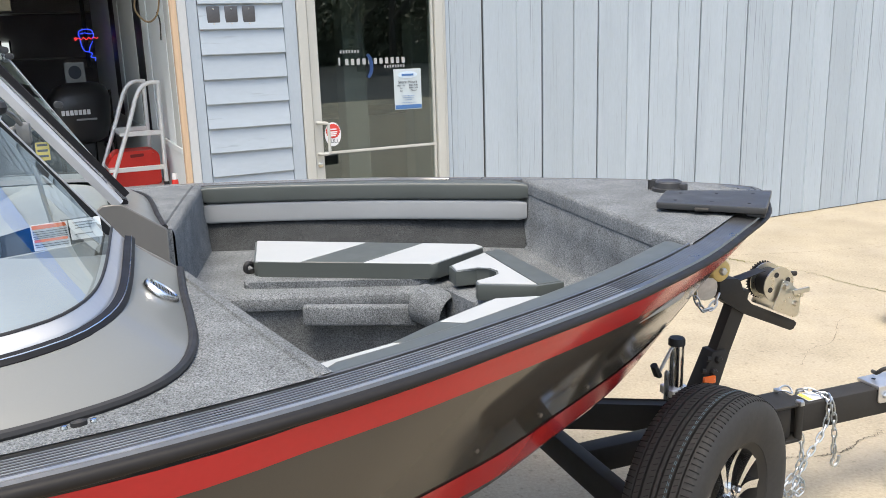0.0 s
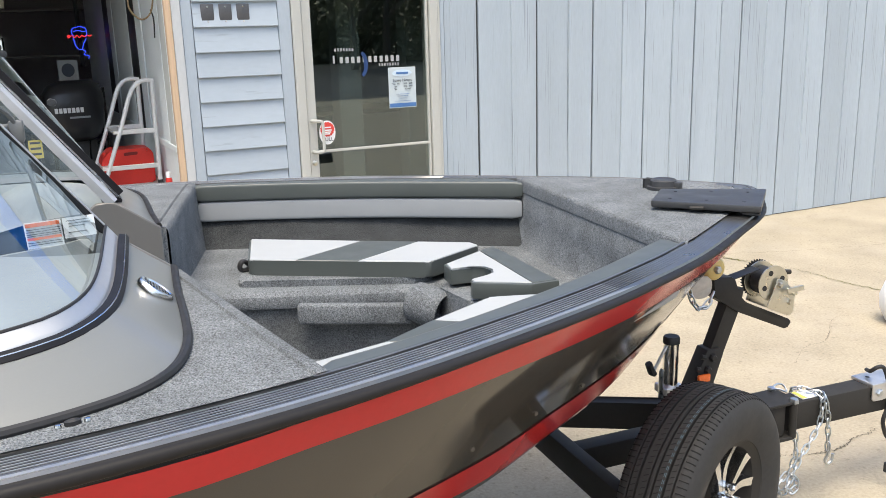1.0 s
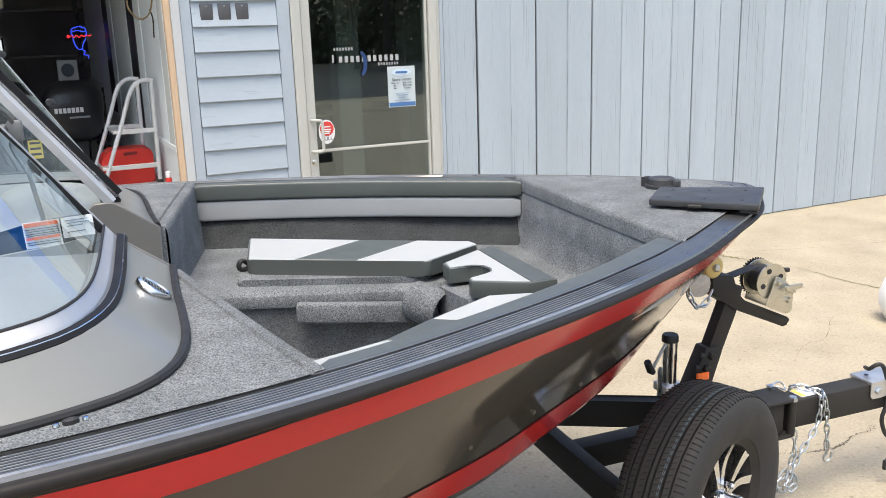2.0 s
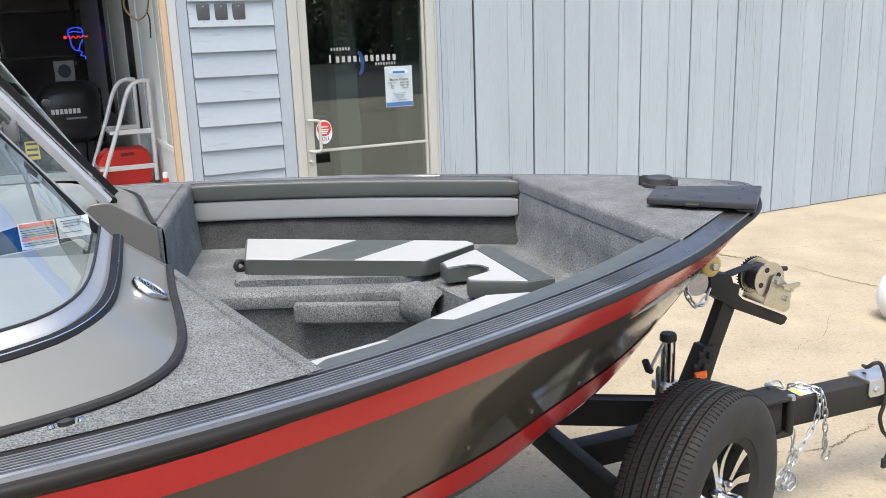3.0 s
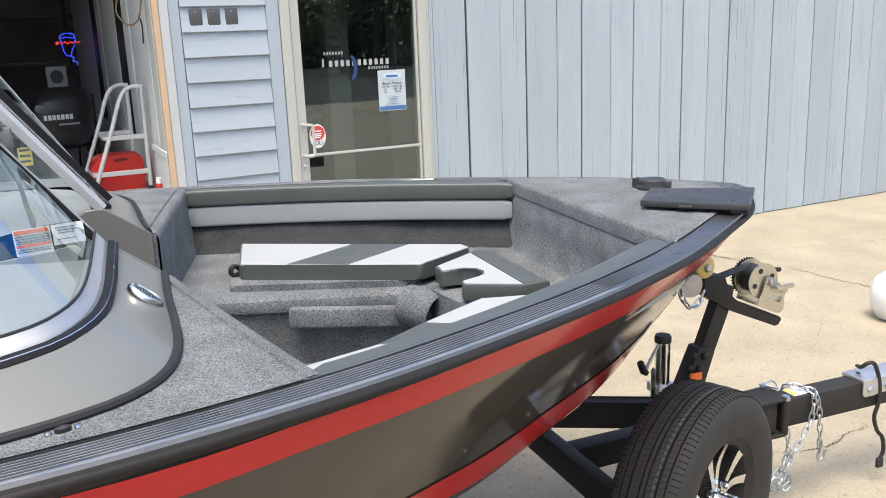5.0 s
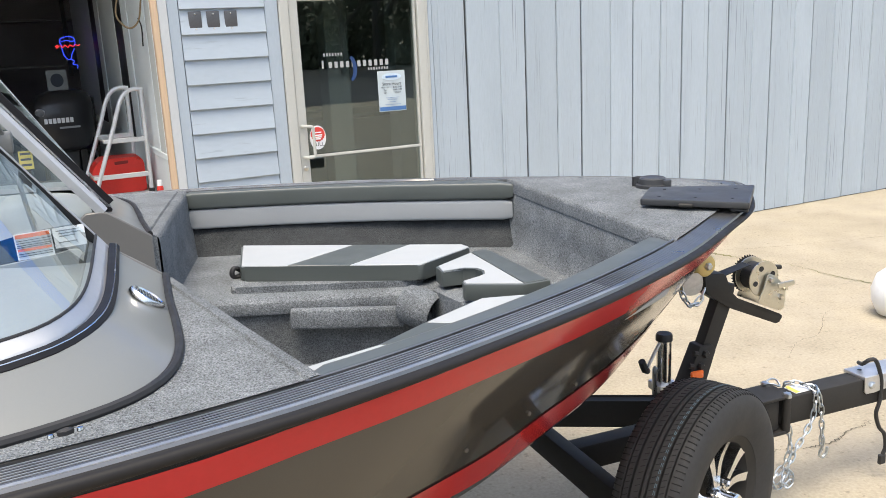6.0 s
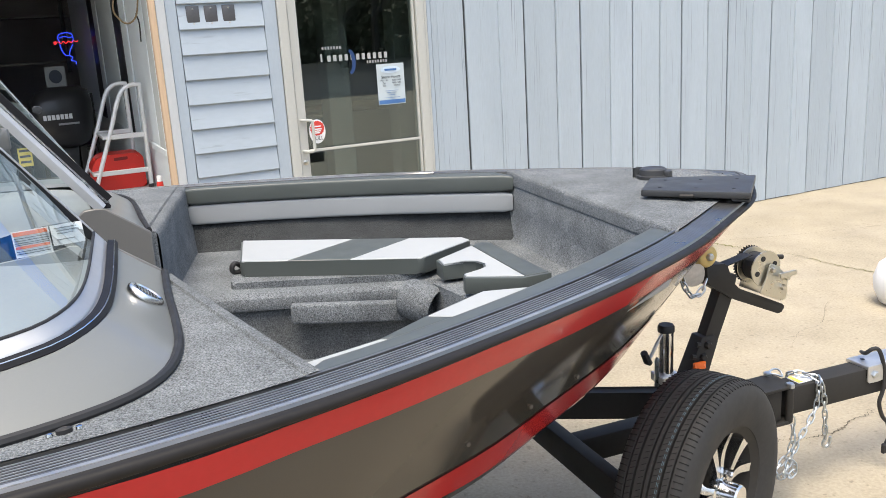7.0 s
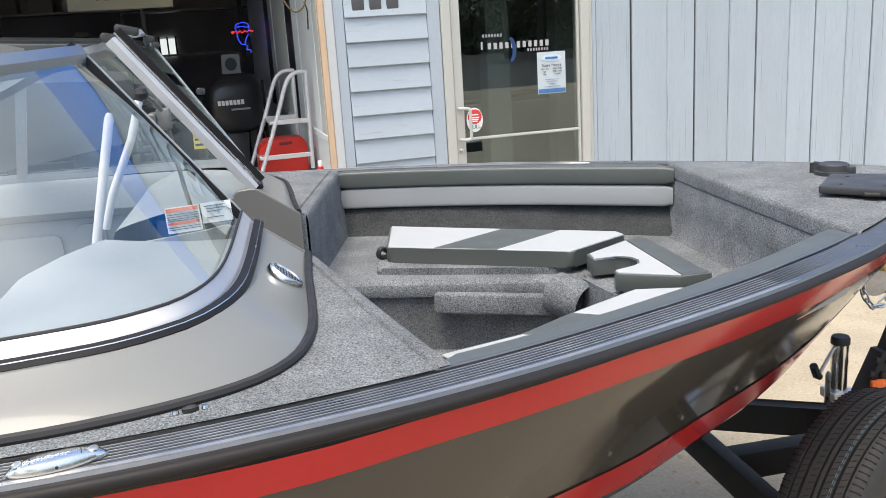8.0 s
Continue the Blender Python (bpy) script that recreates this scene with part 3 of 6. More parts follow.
def sweep_rail(bm, profile, side, closed=True, first=0, last=NS, slim=True):
    """A profile of (inset, height, ridge depth) drawn along the rail of one side (+1 port, -1 starboard); ridges fade at the bow."""
    rows = []
    for i in range(first, last):
        p, n = rail_half[i], rail_normal(i)
        fade = min(1.0, max(0.0, (0.92 - p.x) / 0.3))
        row = []
        for d, z, dz in profile:
            q = p + n * d
            row.append((min(q.x, 1.665 - d * 0.9), side * max(q.y, 0.0), 1.194 + (z - 1.194) * thin(p.x) if slim else z + dz * fade))
        rows.append(row)
    return sheet(bm, rows, closed=closed, cap=closed)


GTOP = 1.2
GUN_W = 0.083
ridge = [(0.083, 1.182, 0), (0.083, GTOP + 0.001, 0), (0.081, GTOP + 0.002, 0), (0.0768, GTOP + 0.001, 0), (0.0758, GTOP - 0.009, 0), (0.0705, GTOP - 0.009, 0), (0.0700, GTOP, 0)]
for k in range(6):
    d, z = 0.0690 - k * 0.0076, GTOP - 0.0003 * k
    ridge += [(d, z, 0), (d - 0.0020, z, 0), (d - 0.0027, z, -0.0036), (d - 0.0069, z, -0.0036)]
ridge += [(0.0228, GTOP - 0.003, 0), (0.0218, GTOP, 0), (0.0092, GTOP - 0.0012, 0), (0.0066, GTOP - 0.006, 0), (0.0120, 1.182, 0)]
railp = [(0.0070, GTOP - 0.0060, 0)] + [(-0.0005 - 0.0100 * math.cos(radians(a)), 1.1835 + 0.0105 * math.sin(radians(a)), 0) for a in range(100, -101, -25)] + [(0.0070, 1.174, 0)]
lipp = [(0.018, 1.1735, 0), (0.001, 1.1730, 0), (0.000, 1.169, 0), (0.018, 1.168, 0)]


def thin(x):
    """The rail grows slimmer towards the bow."""
    return float(np.interp(x, (-0.3, 0.3), (1.0, 0.64)))


for side, nm in ((1, "port"), (-1, "starboard")):
    bm = B()
    sweep_rail(bm, ridge, side, slim=False)
    gunwale = part("gunwale", bm, GUNWALE, boat, "black anodised aluminium gunwale with fine ridges", smooth=20)
    for d0, d1, zt in [(0.0692 - k * 0.0076, 0.0668 - k * 0.0076, GTOP + 0.0004 - 0.0003 * k) for k in range(6)] + [(0.0180, 0.0098, GTOP - 0.0002)]:
        bm = B()
        drop = 0.004
        sweep_rail(bm, [(d0, zt - drop, drop), (d1, zt - drop, drop), (d1, zt - drop - 0.002, drop), (d0, zt - drop - 0.002, drop)], side, slim=False, last=next(i for i, p in enumerate(rail_half) if p.x > 0.84))
        part("ridge_line", bm, RIDGE, gunwale, "bright worn ridge", smooth=None)
    bm = B()
    sweep_rail(bm, railp, side)
    part("rub_rail", bm, RAIL, boat, "rounded black rub rail", smooth=40)
    bm = B()
    sweep_rail(bm, lipp, side)
    part("hull_lip", bm, HULL, boat, "thin bronze lip under the rail", smooth=40)

LOW = [(-3.6, 1.02, 0.66), (-2.0, 1.06, 0.72), (-0.5, 1.035, 0.80), (-0.088, 0.936, 0.812), (0.179, 0.810, 0.792), (0.392, 0.649, 0.740), (0.623, 0.477, 0.715), (0.921, 0.286, 0.718),
       (1.130, 0.145, 0.754), (1.296, 0.075, 0.846), (1.425, 0.0, 0.908)]
HIGH_X = (-3.6, -2.0, -0.5, 0.0, 0.40, 0.65, 0.88, 1.13, 1.31, 1.49, 1.632)
KEEL = [(-3.6, 0, 0.46), (-2.0, 0, 0.46), (-0.5, 0, 0.46), (-0.02, 0, 0.46), (0.34, 0, 0.455), (0.583, 0, 0.458), (0.81, 0, 0.508), (1.065, 0, 0.600), (1.21, 0, 0.700), (1.347, 0, 0.819), (1.427, 0, 0.907)]
HN = 70
low = spline(LOW, HN)
high = spline([(x, max(0.0, half_beam(x) - 0.008), 1.194 - 0.0245 * thin(x)) for x in HIGH_X], HN)
keel = spline(KEEL, HN)


def hull_point(i, w, off=0.0):
    """A point of the port side: station i, w from the rail (0) to the chine (1), moved outwards by off."""
    a, b = high[i], low[i]
    p = a.lerp(b, w)
    fine = min(1.0, max(0.0, (a.x - 0.1) / 0.6))
    p.y += (0.010 * (1 - fine) - 0.012 * fine * min(1.0, a.y / 0.35)) * math.sin(math.pi * w)
    p.y = max(p.y, 0.0)
    return Vector((p.x + off * 0.4, p.y + off, p.z))


bm = B()
for side in (1, -1):
    rows = []
    for i in range(HN):
        row = [hull_point(i, w) for w in [k / 20 for k in range(21)]] + [low[i].lerp(keel[i], 0.5), keel[i]]
        rows.append([(p.x, side * p.y, p.z) for p in row])
    sheet(bm, rows)
bmesh.ops.remove_doubles(bm, verts=bm.verts, dist=0.0005)
hull = part("hull", bm, HULL, boat, "glossy dark bronze hull", smooth=40)
for side in (1, -1):
    for top in (True, False):
        bm = B()
        rows = []
        for i in range(HN - 1):
            if top:
                w0, w1 = 0.005, float(np.interp(high[i].x, (0.0, 0.3, 0.6, 1.0, 1.4), (0.150, 0.158, 0.155, 0.170, 0.20)))
            else:
                w0, w1 = float(np.interp(high[i].x, (0.3, 0.55, 0.76, 1.1, 1.25, 1.5), (0.775, 0.75, 0.71, 0.72, 0.66, 0.55))), float(np.interp(high[i].x, (0.4, 0.7, 1.1, 1.5), (0.94, 0.96, 0.96, 0.95)))
            rows.append([(q.x, side * q.y, q.z) for q in (hull_point(i, w0 + (w1 - w0) * k / 4, 0.003) for k in range(5))])
        sheet(bm, rows)
        part("stripe", bm, RED, hull, "glossy red painted stripe", smooth=40)

# carpeted liner below the gunwale, platform and well
PLAT = 0.975


# the inner skin leans further inboard than the hull's side
SKIN_LOW = [(-3.6, 0.86, 0.56), (-2.0, 0.84, 0.56), (-0.5, 0.66, 0.53), (-0.02, 0.48, 0.50), (0.34, 0.31, 0.472), (0.583, 0.20, 0.468), (0.807, 0.12, 0.515), (1.06, 0.06, 0.604),
            (1.207, 0.03, 0.702), (1.345, 0.008, 0.820), (1.425, 0.0, 0.908)]
skin = spline(SKIN_LOW, HN)
_hp = [[high[i].lerp(skin[i], w / 20) + Vector((0, 0.018 * math.sin(math.pi * w / 20) * min(1.0, high[i].y / 0.35), 0)) for i in range(HN)] for w in range(21)]


def hull_y(x, z):
    """The inner skin's distance from the centreline at a place along and a height."""
    zs, ys = [], []
    for col in _hp:
        for a, b in zip(col, col[1:]):
            if a.x <= x <= b.x:
                f = (x - a.x) / max(1e-6, b.x - a.x)
                zs.append(a.z + (b.z - a.z) * f), ys.append(a.y + (b.y - a.y) * f)
                break
    return float(np.interp(-z, [-v for v in zs], ys)) if zs else 0.0


def liner_y(x, z):
    return max(0.0, min(half_beam(x) - GUN_W - 0.002 - (1.19 - z) * 0.02, hull_y(x, z) - 0.012))


def inner_y(x, d=0.1):
    return max(0.0, half_beam(x) - GUN_W - (d - 0.092))


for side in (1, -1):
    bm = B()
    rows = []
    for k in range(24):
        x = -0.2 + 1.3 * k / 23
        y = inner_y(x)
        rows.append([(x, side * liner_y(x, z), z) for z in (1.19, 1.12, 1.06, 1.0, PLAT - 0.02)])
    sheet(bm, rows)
    part("side_liner", bm, CARPET_SIDE_SHADE, boat, "carpeted inner side panel, coloured darker for the shade under the backrest")
# platform with the central well
WELL = {1: [(-0.2, 0.33), (0.03, 0.27), (0.51, 0.10), (0.6, 0.075)], -1: [(-0.2, 0.55), (0.04, 0.53), (0.40, 0.39), (0.6, 0.29)]}
walls = {1: [], -1: []}
bm = B()
for side in (1, -1):
    rows = []
    for k in range(20):
        x = -0.2 + 0.8 * k / 19
        for (xa, ya), (xb, yb) in zip(WELL[side], WELL[side][1:]):
            if xa - 1e-6 <= x <= xb + 1e-6:
                y0 = ya + (yb - ya) * (x - xa) / (xb - xa)
        y1 = liner_y(x, PLAT)
        walls[side].append([(x, side * (y0 + 0.018), 0.74), (x, side * (y0 + 0.018), PLAT - 0.052)])
        rows.append([(x, side * (y0 + 0.018), PLAT - 0.052), (x, side * (y0 + 0.002), PLAT - 0.048), (x, side * (y0 - 0.003), PLAT - 0.030), (x, side * (y0 + 0.003), PLAT - 0.012), (x, side * (y0 + 0.022), PLAT), (x, side * y1, PLAT)])
    sheet(bm, rows)
rows = []
for k in range(14):
    x = 0.6 + 0.5 * k / 13
    rows.append([(x, -liner_y(x, PLAT), PLAT), (x, 0, PLAT), (x, liner_y(x, PLAT), PLAT)])
sheet(bm, rows)
sheet(bm, [[(0.6, -0.30, z), (0.6, 0, z), (0.6, 0.10, z)] for z in (0.74, PLAT)])
sheet(bm, [[(-0.3, -0.5, 0.76), (-0.3, 0.45, 0.76)], [(0.6, -0.29, 0.76), (0.6, 0.10, 0.76)]])
platform = part("platform", bm, CARPET, boat, "grey carpeted bow platform with a central well")
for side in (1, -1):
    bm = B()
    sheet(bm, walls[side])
    part("well_wall", bm, CARPET_WELL_SHADE, platform, "grey carpeted wall of the well, its shade put into the colour")
# bow deck and its bulkhead
bm = B()
rows = []
F6 = (-1, -0.6, -0.2, 0.2, 0.6, 1)


def bulk(f, d=0.0):
    """The bulkhead's top edge runs a little askew."""
    return 1.010 + 0.036 * f + d


for k in range(26):
    row = []
    for f in F6:
        x = bulk(f, 0.011) + (1.545 - bulk(f, 0.011)) * k / 25
        row.append((x, inner_y(x, 0.092) * f, GTOP + 0.004))
    rows.append(row)
sheet(bm, rows)
lip = []
for f in F6:
    y = inner_y(bulk(f), 0.092)
    lip.append([(bulk(f, 0.011), inner_y(bulk(f, 0.011), 0.092) * f, GTOP + 0.004), (bulk(f, 0.004), y * f, GTOP + 0.001), (bulk(f), y * f, GTOP - 0.008), (bulk(f), y * f, GTOP - 0.040),
                (bulk(f, 0.006), y * f, GTOP - 0.042), (bulk(f, 0.002), y * f, GTOP - 0.046), (bulk(f, 0.0), liner_y(bulk(f), 1.08) * f, 1.08),
                (bulk(f * 0.5, -0.006), liner_y(bulk(f * 0.5), PLAT) * f, PLAT + 0.012), (bulk(f * 0.5, -0.018), liner_y(bulk(f * 0.5), PLAT) * f, PLAT)])
sheet(bm, lip)
bmesh.ops.remove_doubles(bm, verts=bm.verts, dist=0.001)
part("bow_deck", bm, CARPET, boat, "grey carpeted bow deck", smooth=50)

# carpeted console decks
for side in (1, -1):
    bm = B()
    rows = []
    for k in range(14):
        f = k / 13
        xf = -0.15 + 0.155 * f
        row = []
        for m_ in range(7):
            x = -0.48 + (xf - 0.034 + 0.48) * m_ / 6
            row.append((x, side * (0.25 + (inner_y(x, 0.087) - 0.25) * f), GTOP + 0.004))
        row += [
               (xf - 0.030, side * (0.25 + (inner_y(xf - 0.03, 0.092) - 0.25) * f), GTOP - 0.002), (xf - 0.026, side * (0.25 + (inner_y(xf - 0.026, 0.092) - 0.25) * f), GTOP + 0.004)]
        y = 0.25 + (inner_y(xf, 0.092) - 0.25) * f
        row += [(xf - 0.008, side * y, GTOP + 0.003), (xf, side * y, GTOP - 0.004)]
        row += [(xf + 0.003, side * (0.25 + (liner_y(xf, z) - 0.25) * f), z) for z in (1.18, 1.10, 1.02, 0.92, 0.80)]
        rows.append(row)
    sheet(bm, rows)
    sheet(bm, [[(x, side * y, GTOP + 0.004) for y in (0.99, inner_y(x, 0.087))] for x in (-1.6, -1.2, -1.0, -0.9, -0.8, -0.7, -0.62, -0.55, -0.48)])
    sheet(bm, [[(-0.50, side * 0.25, z), (-0.153, side * 0.25, z)] for z in (0.76, GTOP + 0.002)])
    part("console_deck", bm, CARPET, boat, "grey carpeted console deck with a stitched seam", smooth=40)

# ---- consoles, windshield ----
FB = [(-0.172, 0.25), (-0.181, 0.45), (-0.184, 0.62), (-0.192, 0.77), (-0.217, 0.88), (-0.265, 0.953), (-0.338, 1.000), (-0.46, 1.040), (-0.62, 1.062), (-1.0, 1.075), (-1.6, 1.08)]
WB = [(-0.294, 0.25, 1.288), (-0.301, 0.42, 1.285), (-0.308, 0.56, 1.281), (-0.319, 0.68, 1.277), (-0.338, 0.765, 1.274), (-0.372, 0.830, 1.271), (-0.412, 0.866, 1.269), (-0.485, 0.902, 1.267),
      (-0.60, 0.927, 1.266), (-0.75, 0.945, 1.264), (-1.0, 0.965, 1.262), (-1.6, 0.97, 1.26)]
WT = [(-0.588, 0.25, 1.674), (-0.600, 0.36, 1.672), (-0.622, 0.46, 1.669), (-0.650, 0.55, 1.666), (-0.688, 0.62, 1.662), (-0.736, 0.675, 1.654), (-0.796, 0.715, 1.642), (-0.885, 0.75, 1.617),
      (-1.0, 0.785, 1.57), (-1.25, 0.84, 1.47), (-1.6, 0.91, 1.32)]
WN = 60


def offset_curve(c, d, dz):
    """A plan curve moved outwards (ahead and away from the centreline) by d and raised by dz."""
    out = []
    for i, p in enumerate(c):
        a, b = c[max(0, i - 1)], c[min(len(c) - 1, i + 1)]
        t = (b - a)
        n = Vector((t.y, -t.x, 0)).normalized()
        if n.x < 0 and n.y < 0:
            n = -n
        out.append(p + n * d + Vector((0, 0, dz)))
    return out


for side in (1, -1):
    fb = spline([(x, y, GTOP + 0.004) for x, y in FB], WN)
    wb = spline(WB, WN)
    wt = spline(WT, WN)
    if side > 0:
        wt = [p.lerp(q, 1.045) for p, q in zip(wb, wt)]

    def s(p):
        return (p[0], side * p[1], p[2])

    con = new("console")
    con.parent = boat
    tagged(con, "taupe moulded console with an air vent")
    bm = B()
    crest = [a.lerp(b, float(np.interp(i, (0, 14, 26, 60), (0.85, 0.85, 0.72, 0.66)))) + Vector((0, 0, float(np.interp(i, (0, 14, 26, 60), (0.010, 0.010, 0.018, 0.020))))) for i, (a, b) in enumerate(zip(fb, wb))]
    rows = []
    for i, (a, c, b) in enumerate(zip(fb, crest, wb)):
        fold = Vector((0, 0, 0.008 * max(0.0, 1 - abs(i - 16) / 6)))   # soft crease where the front meets the side
        rows.append([s(a), s(a.lerp(c, 0.06) + Vector((0, 0, 0.003)) + fold * 0.3), s(a.lerp(c, 0.5) + fold), s(a.lerp(c, 0.90) + fold * 0.7), s(a.lerp(c, 0.97) + Vector((0, 0, 0.0005)) + fold * 0.5), s(c.lerp(b, 0.10)), s(c.lerp(b, 0.35)), s(c.lerp(b, 0.7)), s(b)])
    sheet(bm, rows)
    part("fairing", bm, FAIRING, con, "glossy taupe plastic fairing", smooth=20)
    bm = B()
    tube(bm, [s(p + Vector((0, 0, 0.002))) for p in offset_curve(fb, 0.001, 0.003)], 0.0085, 8)
    part("edge_trim", bm, RUBBER, con, "black rubber edge trim")
    # wall beside the walk-through
    prof = [(-0.345, 0.46), (-0.166, 0.46), (-0.166, GTOP + 0.006), (crest[0].x + 0.002, crest[0].z - 0.001), (wb[0].x, wb[0].z), (-0.328, 1.286), (-0.340, 1.276), (-0.345, 1.262)]
    bm = B()
    prism(bm, prof, side * 0.232, side * 0.249, 0.003, 1, axis="y")
    part("inner_panel", bm, FAIRING_DARK, con, "matt taupe panel beside the walk-through")
    bm = B()
    prism(bm, rounded([(-0.78, 0.46), (-0.347, 0.46), (-0.347, 1.20), (-0.42, 1.185), (-0.70, 1.16), (-0.78, 1.10)], 0.03, 4), side * 0.234, side * 0.249, 0.004, 2, axis="y")
    part("cockpit_panel", bm, DASH, con, "pale grey moulded cockpit panel")
    for px0, px1, pz0, pz1 in ((-0.70, -0.42, 0.70, 1.12),):
        bm = B()
        prism(bm, rounded([(px0, pz0), (px1, pz0), (px1, pz1), (px0, pz1)], 0.03, 4), side * 0.226, side * 0.2335, 0.003, 2, axis="y")
        part("raised_panel", bm, DASH, con)
    # dash top behind the glass
    bm = B()
    rows = []
    wy, wx = [p.y for p in wb], [p.x for p in wb]
    for k in range(25):
        y = 0.256 + 0.66 * k / 24
        x0 = float(np.interp(y, wy, wx)) - 0.012
        if side < 0:
            x1, z1 = float(np.interp(y, (0.26, 0.33, 0.44, 0.56, 0.70, 0.92), (-0.600, -0.655, -0.715, -0.735, -0.745, -0.77))), float(np.interp(y, (0.26, 0.33, 0.44, 0.56, 0.70, 0.92), (1.290, 1.284, 1.272, 1.252, 1.236, 1.225)))
        else:
            x1, z1 = -0.66, 1.205
        x1 = min(x1, x0 - 0.06)
        mid = [(x0 + (x1 - x0) * f, 1.262 + (z1 - 1.262) * f * f) for f in (0.0, 0.15, 0.35, 0.6, 0.85, 0.96)]
        rows.append([s((x, y, z)) for x, z in mid] + [s((x1, y, z1 - 0.004)), s((x1 - 0.006, y, z1 - 0.018)), s((x1 - 0.004, y, z1 - 0.16))])
    sheet(bm, rows)
    part("dash", bm, DASH, con, "pale grey moulded dash", smooth=50)
    # windshield
    ws = new("windshield")
    ws.parent = boat
    tagged(ws, "curved clear windshield in a polished aluminium frame")
    bm = B()
    rows = [[s(a.lerp(b, k / 6) + Vector((0.010 * math.sin(math.pi * k / 6), 0.010 * math.sin(math.pi * k / 6), 0))) for k in range(7)] for a, b in zip(wb, wt)]
    sheet(bm, rows)
    gl = part("pane", bm, GLASS, ws, smooth=60)
    gl.visible_shadow = False
    bm = B()
    base_prof = [(0.012, -0.002), (0.0135, 0.004), (0.0105, 0.0068), (0.0098, 0.0075), (0.0102, 0.0085), (0.0082, 0.0125), (0.0060, 0.0140), (-0.0060, 0.0290), (-0.0085, 0.0310), (-0.0100, 0.0300), (-0.0080, 0.0)]
    rows = [[] for _ in wb]
    for d, dz in base_prof:
        for r, q in zip(rows, offset_curve(wb, d, dz)):
            r.append(s(q))
    sheet(bm, rows, closed=True, cap=True)
    part("bottom_frame", bm, FRAME_ALU, ws, "polished aluminium bottom frame", smooth=30)
    bm = B()
    rows = [[] for _ in wb]
    for d, dz in ((0.012, -0.004), (0.034, -0.006), (0.036, 0.001), (0.031, 0.008), (0.016, 0.011)):
        for r, q in zip(rows, offset_curve(wb, d, dz)):
            r.append(s(q))
    sheet(bm, rows, closed=True, cap=True)
    part("gasket", bm, BLACK_TRIM, ws, "black rubber gasket", smooth=30)
    bm = B()
    tube(bm, [s(q) for q in offset_curve(wb, 0.0295, 0.0085)], 0.0012, 6)
    part("bead", bm, ALU, ws, "bright trim bead")
    bm = B()
    tube(bm, [s(q) for q in offset_curve(wb, -0.0090, 0.0315)], 0.0030, 6)
    part("glazing_seal", bm, RUBBER, ws, "thin black glazing seal")
    bm = B()
    rows = [[] for _ in wt]
    for d, dz in ((0.016, -0.030), (0.022, -0.004), (0.010, 0.014), (-0.016, 0.010), (-0.018, -0.012)):
        for r, q in zip(rows, offset_curve(wt, d, dz)):
            r.append(s(q))
    sheet(bm, rows, closed=True, cap=True)
    part("top_frame", bm, TOP_ALU, ws, "satin aluminium top frame", smooth=30)
    # upright frame beside the walk-through
    a, b = Vector(wb[0]), Vector(wt[0])
    t = (b - a).normalized()
    nrm = Vector((t.z, 0, -t.x))
    bm = B()
    for o0, o1, w in ((-0.006, 0.010, 0.009) if side < 0 else (-0.007, 0.0215, 0.016),):
        rows = []
        for q in (a - t * 0.01, b + t * (0.02 if side < 0 else 0.004)):
            rows.append([s(q + nrm * o + Vector((0, dy, 0))) for o, dy in ((o0, -w), (o1 * 0.6, -w), (o1, -w * 0.4), (o1, w), (o0, w))])
        sheet(bm, rows, closed=True, cap=True)
    part("upright", bm, BLACK_TRIM if side < 0 else UPRIGHT_ALU, ws, "upright windshield frame bar", smooth=30)
    if side < 0:
        bm = B()
        sheet(bm, [[s(q + nrm * o + Vector((0, dy, 0))) for o, dy in ((0.0105, -0.009), (0.0125, -0.009), (0.0125, 0.006), (0.0105, 0.006))] for q in (a - t * 0.012, b + t * 0.01)], closed=True, cap=True)
        part("bright_edge", bm, ALU_DULL, ws, "thin bright edge strip", smooth=30)

    # inner coaming aft of the dash, and the post between the front and side panes
    bm = B()
    rows = []
    for x in (-0.56, -0.62, -0.70, -0.80, -0.95, -1.15, -1.35, -1.6):
        y = float(np.interp(-x, [-p.x for p in wb], [p.y for p in wb]))
        rows.append([s((x, y - 0.010, 1.262)), s((x, y - 0.022, 1.240)), s((x, y - 0.012, 1.150)), s((x, y + 0.05, 1.116))])
    sheet(bm, rows)
    part("coaming", bm, DASH, con, "pale grey moulded coaming", smooth=40)
    bm = B()
    p0, p1 = Vector((-1.055, 0.962, 1.275)), Vector((-0.965, 0.795, 1.585 + (0.02 if side > 0 else -0.01)))
    sheet(bm, [[s(p + Vector((dx, dy, 0))) for dx, dy in ((-0.016, -0.006), (0.016, -0.006), (0.016, 0.006), (-0.016, 0.006))] for p in (p0, p1)], closed=True, cap=True)
    part("side_post", bm, UPRIGHT_ALU, ws, "pale side post")

# folded-back centre pane resting against the port pane
cen = new("centre_windshield")
cen.parent = boat
tagged(cen, "hinged centre windshield pane folded open")
a, b = Vector((-0.294, 0, 1.290)), Vector((-0.600, 0, 1.690))
t = (b - a).normalized()
nrm = Vector((t.z, 0, -t.x))
FAR0, FAR1 = Vector((-0.290, 0.62, 1.289)), Vector((-0.566, 0.62, 1.722))      # the free edge of the folded pane


def cp(k, f, o=0.0, dy=0.0):
    """A point of the folded pane: k from foot to head, f from its hinge to its free edge, o out of its plane."""
    return (a.lerp(b, k) + nrm * 0.037 + Vector((0, 0.272, 0))).lerp(FAR0.lerp(FAR1, k), f) + nrm * o + Vector((0, dy, 0))


